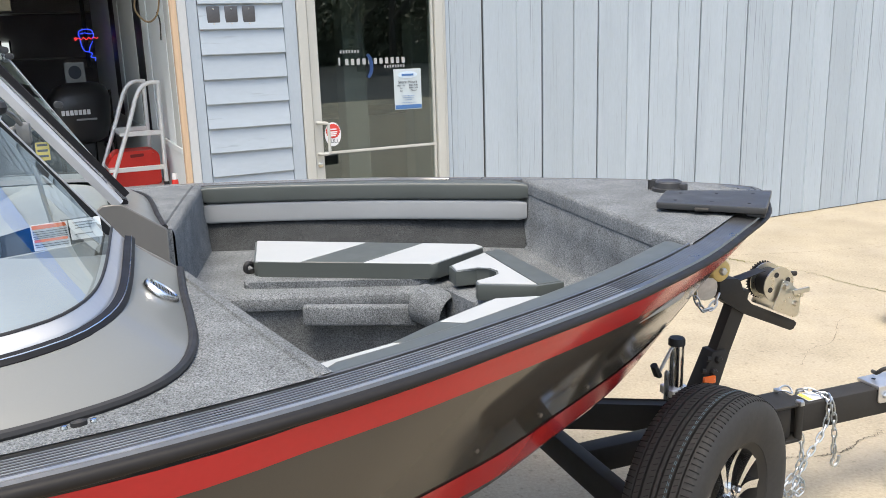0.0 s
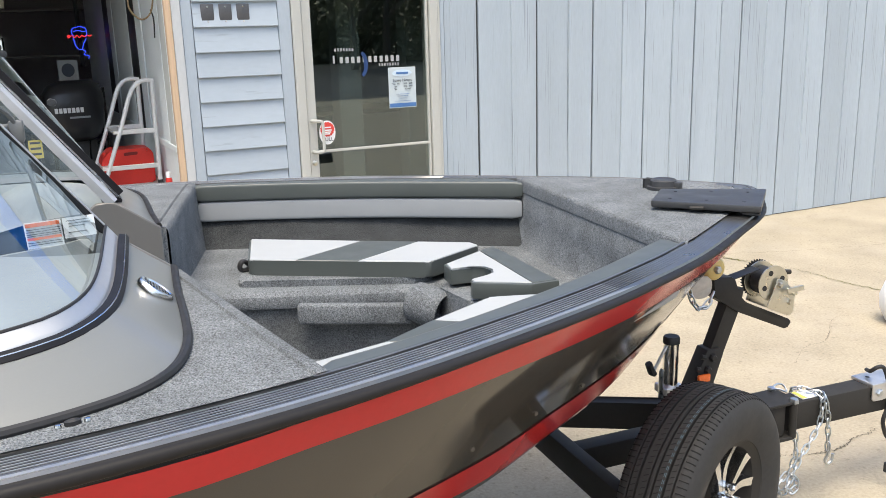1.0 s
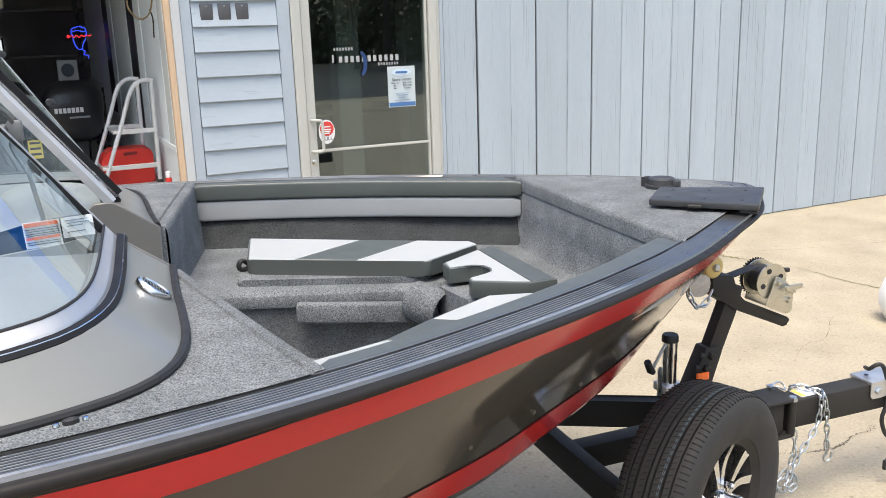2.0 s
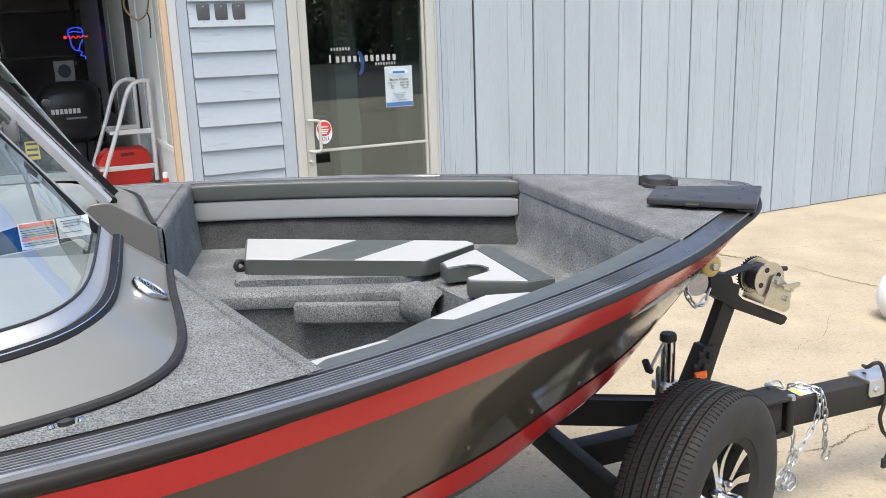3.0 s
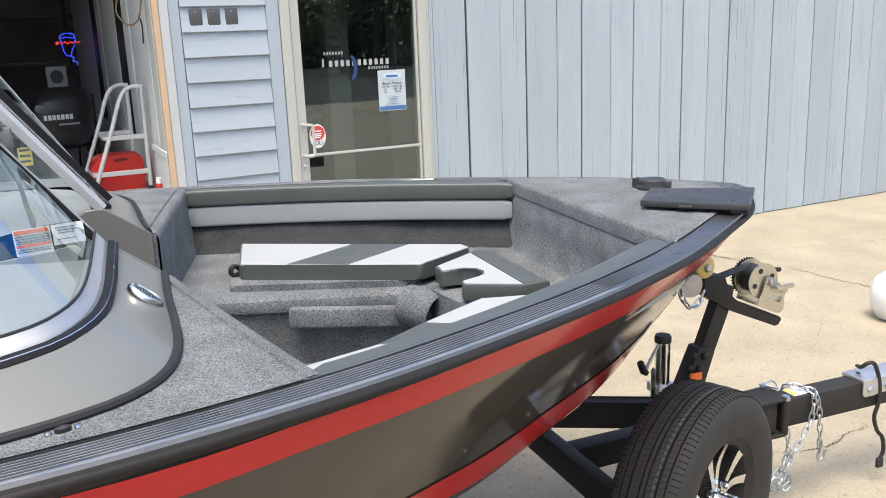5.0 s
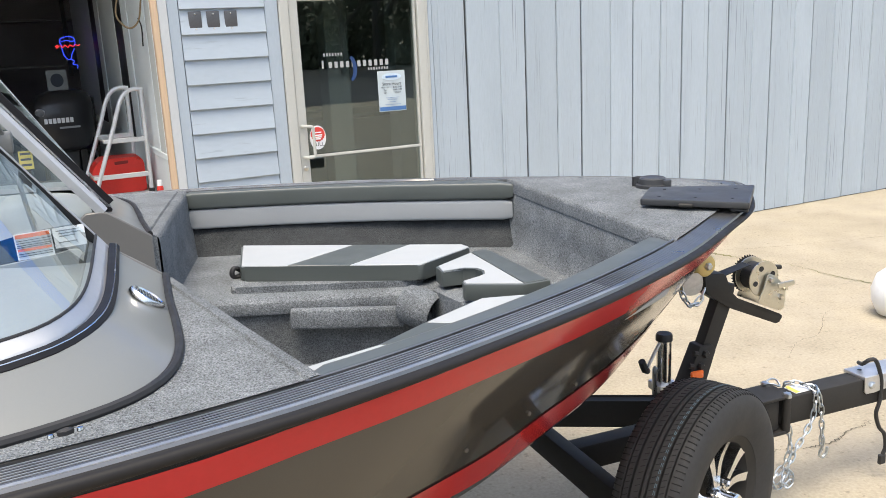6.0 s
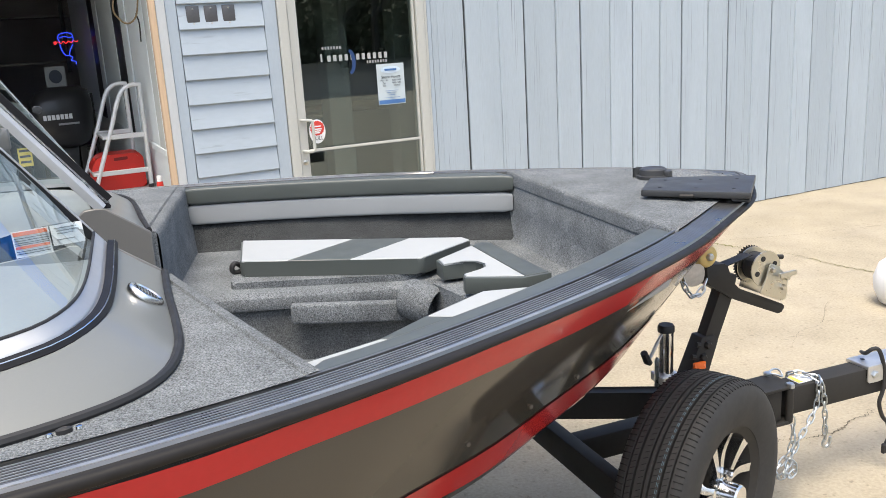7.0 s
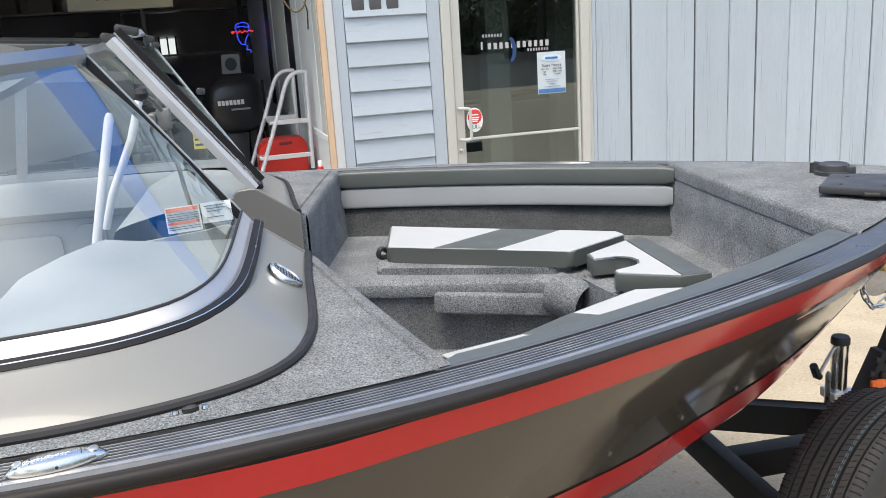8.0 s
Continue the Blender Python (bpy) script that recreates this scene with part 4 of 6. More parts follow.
def pane_bar(name, k0, k1, f0, f1, o0, o1, material, label=""):
    bm = B()
    sheet(bm, [[cp(k, f, o) for f, o in ((f0, o0), (f0, o1), (f1, o1), (f1, o0))] for k in (k0, k1)], closed=True, cap=True)
    return part(name, bm, material, cen, label)


pane_bar("upright", -0.02, 1.03, 0.0, 0.05, -0.009, 0.008, BLACK_TRIM)
pane_bar("upright", -0.01, 1.01, 0.97, 1.0, -0.004, 0.004, FRAME_ALU)
pane_bar("top_bar", 0.975, 1.01, 0.05, 0.97, -0.006, 0.006, ALU_DULL)
pane_bar("bottom_bar", -0.01, 0.03, 0.05, 0.97, -0.006, 0.006, ALU_DULL)
pane_bar("bright_edge", -0.02, 1.03, -0.012, 0.0, -0.0145, -0.010, ALU, "bright polished hinge edge")
bm = B()
sheet(bm, [[cp(k, f) for f in (0.05, 0.97)] for k in (0.03, 0.975)])
gl = part("pane", bm, GLASS, cen, smooth=None)
gl.visible_shadow = False
for pk, wd2, ht in (((-0.604, 0.25, 1.7045), 0.034, 0.012), ((-0.560, 0.285, 1.722), 0.060, 0.011), ((-0.545, 0.615, 1.700), 0.030, 0.010), ((-0.530, 0.615, 1.682), 0.022, 0.009), ((-0.418, 0.615, 1.537), 0.026, 0.010)):
    bm = B()
    prism(bm, rounded([(-wd2 * 0.5, -ht), (wd2 * 0.5, -ht), (wd2 * 0.5, ht), (-wd2 * 0.5, ht)], 0.0085, 5), -0.009, 0.009, 0.003, 2, axis="y")
    bmesh.ops.transform(bm, matrix=Matrix.Translation(pk) @ Euler((0, radians(14), 0)).to_matrix().to_4x4(), verts=bm.verts)
    part("latch_knob", bm, BLACK_PLASTIC, cen, "rounded grey latch knob", smooth=50)
# air vent on the starboard fairing
for side in (-1,):
    vent = new("air_vent")
    vent.parent = boat
    tagged(vent, "oval chrome louvred air vent")
    vent.matrix_basis = pose(-0.2255, side * 0.535, 1.2405, 0, 39, 0) @ Matrix.Scale(0.92, 4)
    bm = B()
    lathe(bm, [(0.041, -0.004), (0.041, 0.003), (0.038, 0.008), (0.033, 0.009), (0.030, 0.006), (0.030, -0.002)], 28)
    part("bezel", bm, CHROME, vent)
    for k in range(8):
        yy = -0.0245 + 0.007 * k
        hw = math.sqrt(max(0, 0.0295 ** 2 - yy ** 2))
        bm = B()
        box(bm, yy - 0.0012, yy + 0.0012, -hw, hw, 0.0, 0.006, 0.0005, 1)
        part("louvre", bm, CHROME, vent)
    bm = B()
    lathe(bm, [(0.030, -0.003), (0.0, -0.003)], 20, caps=False)
    part("recess", bm, RUBBER, vent)

# ---- bolsters along both sides ----
for side in (1, -1):
    for nm, mt, z0, z1, t0, t1, lab in (("bolster", VINYL_DARK, 1.140, 1.200, 0.080, 0.05, "charcoal vinyl side bolster"),
                                        ("backrest", VINYL_SILVER, 1.066, 1.138, 0.06, 0.04, "silver vinyl side backrest")):
        bm = B()
        rows = []
        N = 40
        for k in range(N + 1):
            x = -0.010 + (1.048 if side > 0 else 0.985) * k / N
            t0 = float(np.interp(x, (0.0, 0.3, 0.47, 0.65, 0.9), (0.050, 0.053, 0.061, 0.073, 0.092))) - (0.0 if z0 > 1.1 else 0.016)
            e = 0.006 if k in (0, N) else 0
            yo = inner_y(x, 0.094) - (0 if z0 > 1.1 else 0.010)
            h = (z1 - z0) / 2 - e
            zc = (z0 + z1) / 2
            row = []
            for i in range(20):
                an = 2 * math.pi * (i + 0.5) / 20
                cx, cz = math.cos(an), math.sin(an)
                row.append((x, side * (yo - t0 / 2 - (abs(cx) ** 0.35) * math.copysign(t0 / 2 - e, cx)), zc + (abs(cz) ** 0.22) * math.copysign(h, cz)))
            rows.append(row)
        sheet(bm, rows, closed=True, cap=True)
        part(nm, bm, mt, boat, lab, smooth=50)

# ---- loose seat pads on the bow platform ----
def seat_pad(name, pts, z0, z1, bands, label, side_mat):
    """A padded vinyl seat: a charcoal body with stitched top panels."""
    t = thing(name, BOAT @ pose(0, 0, 0), label, "seat pad")
    bm = B()
    prism(bm, rounded(pts, 0.018, 4), z0, z1 - 0.002, 0.006, 2)
    part("body", bm, side_mat, t)
    for mt, poly in bands:
        bm = B()
        prism(bm, poly, z1 - 0.006, z1, 0.002, 1)
        part("panel", bm, mt, t)
    return t


def mixp(a, b, f):
    return (a[0] + (b[0] - a[0]) * f, a[1] + (b[1] - a[1]) * f)


FL, FR, TIP, NR, NL = (0.136, 0.689), (0.783, 0.288), (0.789, 0.241), (0.573, 0.116), (0.082, 0.401)


def inset(p, c, d=0.006):
    v = Vector(p) - Vector(c)
    return tuple(Vector(c) + v * (1 - d / max(0.05, v.length)))


cc = (0.45, 0.35)
fl, fr, tip, nr, nl = (inset(p, cc) for p in (FL, FR, TIP, NR, NL))
f1, f2, n1, n2 = mixp(fl, fr, 0.515), mixp(fl, fr, 0.765), mixp(nl, nr, 0.262), mixp(nl, nr, 0.61)
g = 0.002
seat_pad("seat_pad", [FL, FR, TIP, NR, NL], 0.996, 1.045,
         [(VINYL_WHITE, [fl, (f1[0] - g, f1[1]), (n1[0] - g, n1[1]), nl]), (VINYL_DARK, [f1, f2, n2, n1]), (VINYL_WHITE, [(f2[0] + g, f2[1]), fr, tip, nr, (n2[0] + g, n2[1])])],
         "white and charcoal striped vinyl seat pad with a pull strap", VINYL_DARK)
SP = [(0.06, -0.537), (0.25, -0.480), (0.385, -0.393), (0.589, -0.278), (0.70, -0.308), (0.80, -0.37), (0.14, -0.76)]
q0, q1, q2, q3 = (0.248, -0.487), (0.394, -0.393), mixp(SP[6], SP[5], 0.42), mixp(SP[6], SP[5], 0.64)
seat_pad("seat_pad", SP, 0.996, 1.045,
         [(VINYL_WHITE, [(0.064, -0.541), q0, q2, (0.145, -0.752)]), (VINYL_DARK, [(q0[0] + g, q0[1]), (0.383, -0.399), (q1[0] - g, q1[1]), (q3[0] - g, q3[1]), (q2[0] + g, q2[1])]),
          (VINYL_WHITE, [q1, (0.588, -0.284), (0.694, -0.313), (0.788, -0.370), q3])],
         "white and charcoal striped vinyl seat pad under the gunwale", VINYL_DARK)
UP = [(0.602, 0.078), (0.757, 0.178), (0.826, 0.214), (0.822, -0.224), (0.737, -0.226), (0.600, -0.141)]
slot = [(0.606, -0.112), (0.664, -0.094), (0.690, -0.078), (0.702, -0.045), (0.694, -0.008), (0.664, 0.016), (0.597, 0.012)]
bow_pad = thing("seat_pad", BOAT @ pose(0, 0, 0), "white and charcoal vinyl bow pad with a round-ended slot", "seat pad")
bm = B()
prism(bm, UP + slot, 0.996, 1.043, 0.004, 2)
part("body", bm, VINYL_DARK, bow_pad)
bm = B()
prism(bm, [(0.610, 0.074), (0.757, 0.168), (0.742, -0.216), (0.608, -0.136)] + [(x + 0.004, y) for x, y in slot], 1.039, 1.0455, 0.0015, 1)
part("panel", bm, VINYL_WHITE, bow_pad)
bm = B()
prism(bm, [(0.760, 0.170), (0.820, 0.206), (0.816, -0.217), (0.745, -0.217)], 1.039, 1.0452, 0.0015, 1)
part("panel", bm, VINYL_DARK, bow_pad)
strap = thing("pull_strap", BOAT @ pose(0.090, 0.455, 1.012, 0, 0, 20) @ Matrix.Scale(0.78, 4), "black webbing pull strap loop", "strap")
bm = B()
tube(bm, spline([(0.01, 0.0, 0.0), (-0.018, 0.0, 0.022), (-0.034, 0.0, 0.014), (-0.036, 0.0, -0.006), (-0.018, 0.0, -0.016), (0.008, 0.0, -0.012)], 24), 0.013, 10, flat=0.75)
part("loop", bm, RUBBER, strap)

# storage lid, carpet bar and carpeted tube of the platform
bm = B()
prism(bm, rounded([(0.040, 0.348), (0.53, 0.145), (0.58, 0.15), (0.70, 0.30), (0.13, 0.66)], 0.02, 4), 0.966, 0.9955, 0.011, 3)
part("storage_lid", bm, CARPET, boat, "carpeted storage lid")
d = Vector((0.48, -0.17, 0)).normalized()
bm = B()
box(bm, 0, 0.335, -0.032, 0.0, -0.032, 0.030, 0.009, 3, m=Matrix.Translation((0.19, 0.207, 0.919)) @ Euler((0, radians(2.0), math.atan2(d.y, d.x))).to_matrix().to_4x4())
part("carpet_bar", bm, CARPET, boat, "padded carpet-covered bar")
bm = B()
axis = Vector((0.60, -0.76, -0.22)).normalized()
M = Matrix.Translation((0.505, 0.090, 0.945)) @ axis.to_track_quat("Z", "Y").to_matrix().to_4x4()
lathe(bm, [(0.030, 0.01), (0.050, 0.0), (0.058, 0.01), (0.060, 0.05), (0.058, 0.098), (0.050, 0.107), (0.040, 0.102), (0.036, 0.06), (0.030, 0.01)], 28, M, caps=False)
part("carpet_tube", bm, CARPET, boat, "carpet-wrapped rod tube", smooth=60)
bm = B()
lathe(bm, [(0.033, 0.03), (0.0, 0.03)], 20, M, caps=False)
part("tube_hollow", bm, RUBBER, boat)
bm = B()
prism(bm, rounded([(0.575, 0.06), (0.66, 0.05), (0.70, 0.0), (0.70, -0.13), (0.60, -0.13), (0.585, -0.03)], 0.02, 4), 0.86, 0.985, 0.014, 3)
part("carpet_block", bm, CARPET, boat, "rounded carpet-covered block")

# bow fittings
bm = B()
prism(bm, rounded([(1.117, -0.210), (1.248, -0.068), (1.508, -0.223), (1.3145, -0.4255)], 0.006, 3), 1.214, 1.232, 0.003, 2)
mount = part("motor_mount", bm, BLACK_PLASTIC, boat, "flat black trolling motor mounting plate")
bm = B()
prism(bm, rounded([(1.290, -0.375), (1.475, -0.215), (1.498, -0.228), (1.318, -0.418)], 0.006, 3), 1.203, 1.2135, 0.003, 1)
part("clamp", bm, BLACK_PLASTIC, mount)
bm = B()
box(bm, -0.02, 0.02, -0.008, 0.008, -0.006, 0.004, 0.003, 1, m=Matrix.Translation((1.200, -0.305, 1.220)) @ Euler((0, 0, radians(-42))).to_matrix().to_4x4())
part("latch", bm, BLACK_STEEL, mount)
for fx, fy in ((0.15, 0.2), (0.15, 0.8), (0.5, 0.2), (0.5, 0.8), (0.85, 0.2), (0.85, 0.8)):
    e = mixp(mixp((1.125, -0.208), (1.245, -0.08), fy), mixp((1.315, -0.418), (1.495, -0.228), fy), fx)
    bm = B()
    lathe(bm, [(0.005, 1.2322), (0.005, 1.2332), (0.0, 1.2332)], 10, pose(e[0], e[1], 0))
    part("screw", bm, RUBBER, mount)
bm = B()
lathe(bm, [(0.052, 1.205), (0.052, 1.214), (0.044, 1.216), (0.042, 1.232), (0.036, 1.236), (0.030, 1.234), (0.0, 1.234)], 32, pose(1.345, 0.055, 0))
base = part("round_base", bm, BLACK_PLASTIC, boat, "round black plastic deck fitting")
for a in (-60, 120):
    bm = B()
    box(bm, 0.038, 0.060, -0.013, 0.013, 1.206, 1.230, 0.004, 2, m=pose(1.345, 0.055, 0, 0, 0, a))
    part("ear", bm, BLACK_PLASTIC, base)

# pop-up cleat and deck screws
cl = new("cleat")
cl.parent = boat
tagged(cl, "polished stainless pop-up cleat on the gunwale")
cl.matrix_basis = pose(-0.513, -1.135, 1.2005, 0, 0, 13)
CL = 0.058
bm = B()
rows = []
for k in range(25):
    x = -CL + 2 * CL * k / 24
    w = 0.0185 * max(0.0, 1 - (x / CL) ** 2) ** 0.62 + 0.0006
    h = 0.0125 * max(0.0, 1 - abs(x / CL) ** 3.5) ** 0.7 + 0.0008
    rows.append([(x, -w, 0.0), (x, -w * 0.97, h * 0.45), (x, -w * 0.80, h * 0.90), (x, -w * 0.62, h), (x, w * 0.62, h), (x, w * 0.85, h * 0.85), (x, w, 0.0)])
sheet(bm, rows, closed=True, cap=True)
part("plate", bm, CHROME, cl, smooth=35)
for x in (-0.023, 0.023):
    for dx in (-0.0055, 0.0055):
        bm = B()
        box(bm, x + dx - 0.0006, x + dx + 0.0006, -0.0098, 0.0100, 0.009, 0.0127)
        part("gap", bm, RUBBER, cl, smooth=None)
for x in (-0.042, 0.042):
    bm = B()
    lathe(bm, [(0.0065, 0.011), (0.0055, 0.0132), (0.0, 0.0136)], 14, pose(x, -0.001, 0))
    part("screw", bm, ZINC, cl)
bm = B()
lathe(bm, [(0.002, 0.0), (0.002, 0.001), (0.0, 0.001)], 10, pose(0.0, -0.0181, 0.005, 90, 0, 0))
part("pin", bm, RUBBER, cl)
snap = new("snap")
snap.parent = boat
tagged(snap, "black snap fitting with two bright screws")
snap.matrix_basis = pose(-0.366, -1.036, 1.206, 0, 0, 12)
bm = B()
lathe(bm, [(0.0085, -0.002), (0.0085, 0.004), (0.004, 0.006), (0.0, 0.004)], 16, Matrix.Diagonal((1.3, 0.8, 1, 1)))
part("eye", bm, RUBBER, snap)
for x in (-0.019, 0.019):
    bm = B()
    lathe(bm, [(0.005, -0.001), (0.004, 0.0025), (0.0, 0.003)], 12, pose(x, 0, 0))
    part("screw", bm, ALU, snap)
# rivets on the hull
for i, w in ((34, 0.55), (38, 0.62), (42, 0.70), (45, 0.66), (50, 0.62), (53, 0.60), (56, 0.62)):
    p = hull_point(i, w, 0.002)
    bm = B()
    lathe(bm, [(0.006, -0.002), (0.005, 0.002), (0.0, 0.003)], 12, Matrix.Translation((p.x, -p.y, p.z)) @ Euler((radians(90), 0, radians(20))).to_matrix().to_4x4())
    part("rivet", bm, HULL, hull)

# ---- trailer, in the boat's frame ----
trailer = thing("boat_trailer", BOAT @ pose(0, 0, 0), "black steel boat trailer with a spare wheel", "trailer")


def beam(name, a, b, w, h, material=BLACK_STEEL, parent=None, label="", bevel=0.008):
    """A rectangular steel tube from a to b, w wide and h high, its top at the points' z."""
    a, b = Vector(a), Vector(b)
    t = b - a
    m = Matrix.Translation(a) @ t.to_track_quat("X", "Z").to_matrix().to_4x4()
    bm = B()
    box(bm, 0, t.length, -w / 2, w / 2, -h, 0, bevel, 2, m=m)
    return part(name, bm, material, parent or trailer, label)


beam("tongue", (1.82, -0.008, 0.420), (2.75, -0.008, 0.415), 0.085, 0.105, label="black square tongue tube")
beam("side_rail", (1.72, 0.0, 0.417), (0.985, -0.395, 0.417), 0.055, 0.083)
beam("side_rail", (1.72, 0.0, 0.417), (0.985, 0.395, 0.417), 0.055, 0.083)
beam("side_rail", (0.96, -0.50, 0.362), (-3.2, -0.62, 0.362), 0.07, 0.105)
beam("side_rail", (0.96, 0.50, 0.362), (-3.2, 0.62, 0.362), 0.07, 0.105)
beam("centre_beam", (0.998, -0.010, 0.419), (1.80, -0.006, 0.419), 0.068, 0.087)
beam("cross_member", (0.9745, 0.52, 0.430), (0.9745, -0.53, 0.430), 0.050, 0.094)
beam("cross_member", (-1.0, 0.75, 0.40), (-1.0, -0.75, 0.40), 0.075, 0.08)
beam("axle", (-2.3, 1.0, 0.36), (-2.3, -1.0, 0.36), 0.06, 0.06)
beam("bunk", (0.30, -0.26, 0.478), (-3.2, -0.45, 0.495), 0.09, 0.04)
beam("bunk", (0.30, 0.26, 0.478), (-3.2, 0.45, 0.495), 0.09, 0.04)
# hinge of the swing tongue
bm = B()
prism(bm, rounded([(1.70, -0.062), (1.88, -0.062), (1.885, 0.062), (1.70, 0.062)], 0.02, 3), 0.448, 0.458, 0.002, 1)
hinge = part("hinge", bm, BLACK_STEEL, trailer, "folding tongue hinge with bolts")
bm = B()
prism(bm, rounded([(1.70, -0.066), (1.875, -0.066), (1.875, 0.062), (1.70, 0.062)], 0.02, 3), 0.318, 0.330, 0.002, 1)
part("lower_plate", bm, BLACK_STEEL, hinge)
bm = B()
box(bm, 1.755, 1.835, -0.052, 0.052, 0.330, 0.448, 0.01, 2)
part("body", bm, BLACK_STEEL, hinge)
for y in (-0.055, 0.055):
    bm = B()
    tube(bm, [(1.862, y, 0.325), (1.862, y, 0.452)], 0.014, 12)
    part("pin", bm, BLACK_STEEL, hinge)
    bm = B()
    lathe(bm, [(0.016, 0.452), (0.016, 0.464), (0.013, 0.468), (0.0, 0.468)], 6, pose(1.862, y, 0))
    part("bolt", bm, GALV, hinge)
bm = B()
tube(bm, [(1.875 + 0.028 * math.cos(a), 0.035 + 0.024 * math.sin(a), 0.468 + 0.008 * math.sin(2 * a)) for a in [2 * math.pi * k / 24 for k in range(24)]], 0.0035, 6, closed=True)
part("clip_ring", bm, GALV, hinge)
# coupler
bm = B()
box(bm, 2.215, 2.75, -0.052, 0.052, 0.436, 0.452, 0.006, 2)
coup = part("coupler", bm, ALU_DULL, trailer, "zinc plated steel coupler")
bm = B()
prism(bm, [(2.215, 0.452), (2.215, 0.395), (2.225, 0.385), (2.26, 0.385), (2.30, 0.39), (2.75, 0.39), (2.75, 0.452)], -0.053, -0.046, 0.002, 1, axis="y")
part("side_plate", bm, ALU_DULL, coup)
for x in (2.245, 2.33):
    bm = B()
    lathe(bm, [(0.014, 0.0), (0.014, 0.008), (0.010, 0.012), (0.0, 0.012)], 6, pose(x, -0.053, 0.418, 90, 0, 0))
    part("bolt", bm, GALV, coup)
bm = B()
lathe(bm, [(0.008, 0.4522), (0.008, 0.4528), (0.0, 0.4528)], 12, pose(2.255, 0.012, 0))
part("hole", bm, RUBBER, coup)
bm = B()
prism(bm, rounded([(1.925, -0.030), (1.995, -0.030), (1.995, 0.030), (1.925, 0.030)], 0.003, 2), 0.4425, 0.4445)
lab = part("warning_label", bm, PAPER, trailer, "white and yellow warning label", smooth=None)
bm = B()
box(bm, 1.927, 1.945, -0.028, 0.028, 0.4448, 0.4462)
part("yellow_band", bm, YELLOW, lab, smooth=None)

# the front of the tongue stands a little lower than the frame
for ob_, dx in ((hinge, -0.035), (coup, -0.025), (lab, -0.035)):
    ob_.matrix_basis = Matrix.Translation((dx, -0.008, -0.022))

# winch stand
def slab(name, pts, y0, y1, parent, material=BLACK_STEEL, bevel=0.004, label=""):
    bm = B()
    prism(bm, pts, y0, y1, bevel, 2, axis="y")
    return part(name, bm, material, parent, label)


stand = slab("winch_stand", [(1.396, 0.417), (1.461, 0.417), (1.612, 0.80), (1.622, 0.86), (1.565, 0.86), (1.550, 0.80)], -0.022, 0.022, trailer, label="leaning black steel winch post")
slab("sleeve", [(1.367, 0.416), (1.467, 0.416), (1.545, 0.645), (1.530, 0.668), (1.480, 0.668)], -0.029, 0.029, stand)
for z, x in ((0.640, 1.487), (0.600, 1.469)):
    for yy in (-0.043, 0.029):
        bm = B()
        lathe(bm, [(0.013, 0), (0.013, 0.010), (0.009, 0.014), (0.0, 0.014)], 6, pose(x + 0.012, yy + 0.014, z, 90, 0, 0))
        part("bolt", bm, BLACK_STEEL, stand)
    bm = B()
    tube(bm, [(x - 0.02, -0.032, z + 0.006), (x - 0.035, -0.032, z + 0.010)], 0.009, 8)
    part("bolt", bm, BLACK_STEEL, stand)
slab("arm", rounded([(1.487, 0.915), (1.572, 0.905), (1.598, 0.84), (1.625, 0.812), (1.815, 0.725), (1.822, 0.712), (1.800, 0.692), (1.60, 0.780), (1.50, 0.845)], 0.01, 3), -0.030, 0.030, stand, label="winch mounting arm")
bm = B()
lathe(bm, [(0.010, -0.042), (0.030, -0.042), (0.036, -0.034), (0.037, 0.034), (0.030, 0.042), (0.010, 0.042)], 28, pose(1.490, 0, 0.944, 90, 0, 0))
roll = part("bow_roller", bm, ROLLER, stand, "amber rubber bow roller", smooth=50)
bm = B()
lathe(bm, [(0.013, 0.042), (0.013, 0.052), (0.009, 0.056), (0.0, 0.056)], 6, pose(1.490, 0, 0.944, 90, 0, 0))
part("bolt", bm, GALV, roll)
slab("roller_bracket", rounded([(1.400, 0.900), (1.430, 0.926), (1.474, 0.922), (1.482, 0.879), (1.465, 0.853), (1.421, 0.852), (1.398, 0.872)], 0.012, 4), -0.036, -0.030, stand, WHITE_NYLON, label="white nylon bow stop")
slab("stop_edge", rounded([(1.392, 0.896), (1.402, 0.903), (1.405, 0.866), (1.396, 0.864)], 0.003, 2), -0.037, -0.029, stand, ROLLER, 0.002, "amber edge of the bow stop")
# winch
bm = B()
lathe(bm, [(0.030, -0.040), (0.074, -0.040), (0.074, -0.036), (0.034, -0.036), (0.034, 0.036), (0.072, 0.036), (0.072, 0.040), (0.030, 0.040)], 36, pose(1.705, -0.010, 0.876, 90, 0, 0))
win = part("winch", bm, ZINC, trailer, "zinc plated hand winch with a strap drum", smooth=40)
bm = B()
teeth = []
for k in range(36):
    for r, da in ((0.070, -0.03), (0.077, -0.015), (0.077, 0.015), (0.070, 0.03)):
        aa = 2 * math.pi * k / 36 + da
        teeth.append((1.705 + r * math.cos(aa), 0.876 + r * math.sin(aa)))
prism(bm, teeth, 0.045, 0.052, axis="y")
part("gear", bm, BLACK_STEEL, win)
bm = B()
lathe(bm, [(0.056, -0.034), (0.056, 0.034)], 30, pose(1.705, -0.010, 0.876, 90, 0, 0))
part("strap_roll", bm, RUBBER, win, "black webbing wound on the drum", smooth=50)
bm = B()
prism(bm, [(1.655, 0.936), (1.655, 0.932), (1.52, 0.905), (1.52, 0.909)], -0.028, 0.022, axis="y")
part("strap", bm, RUBBER, win)
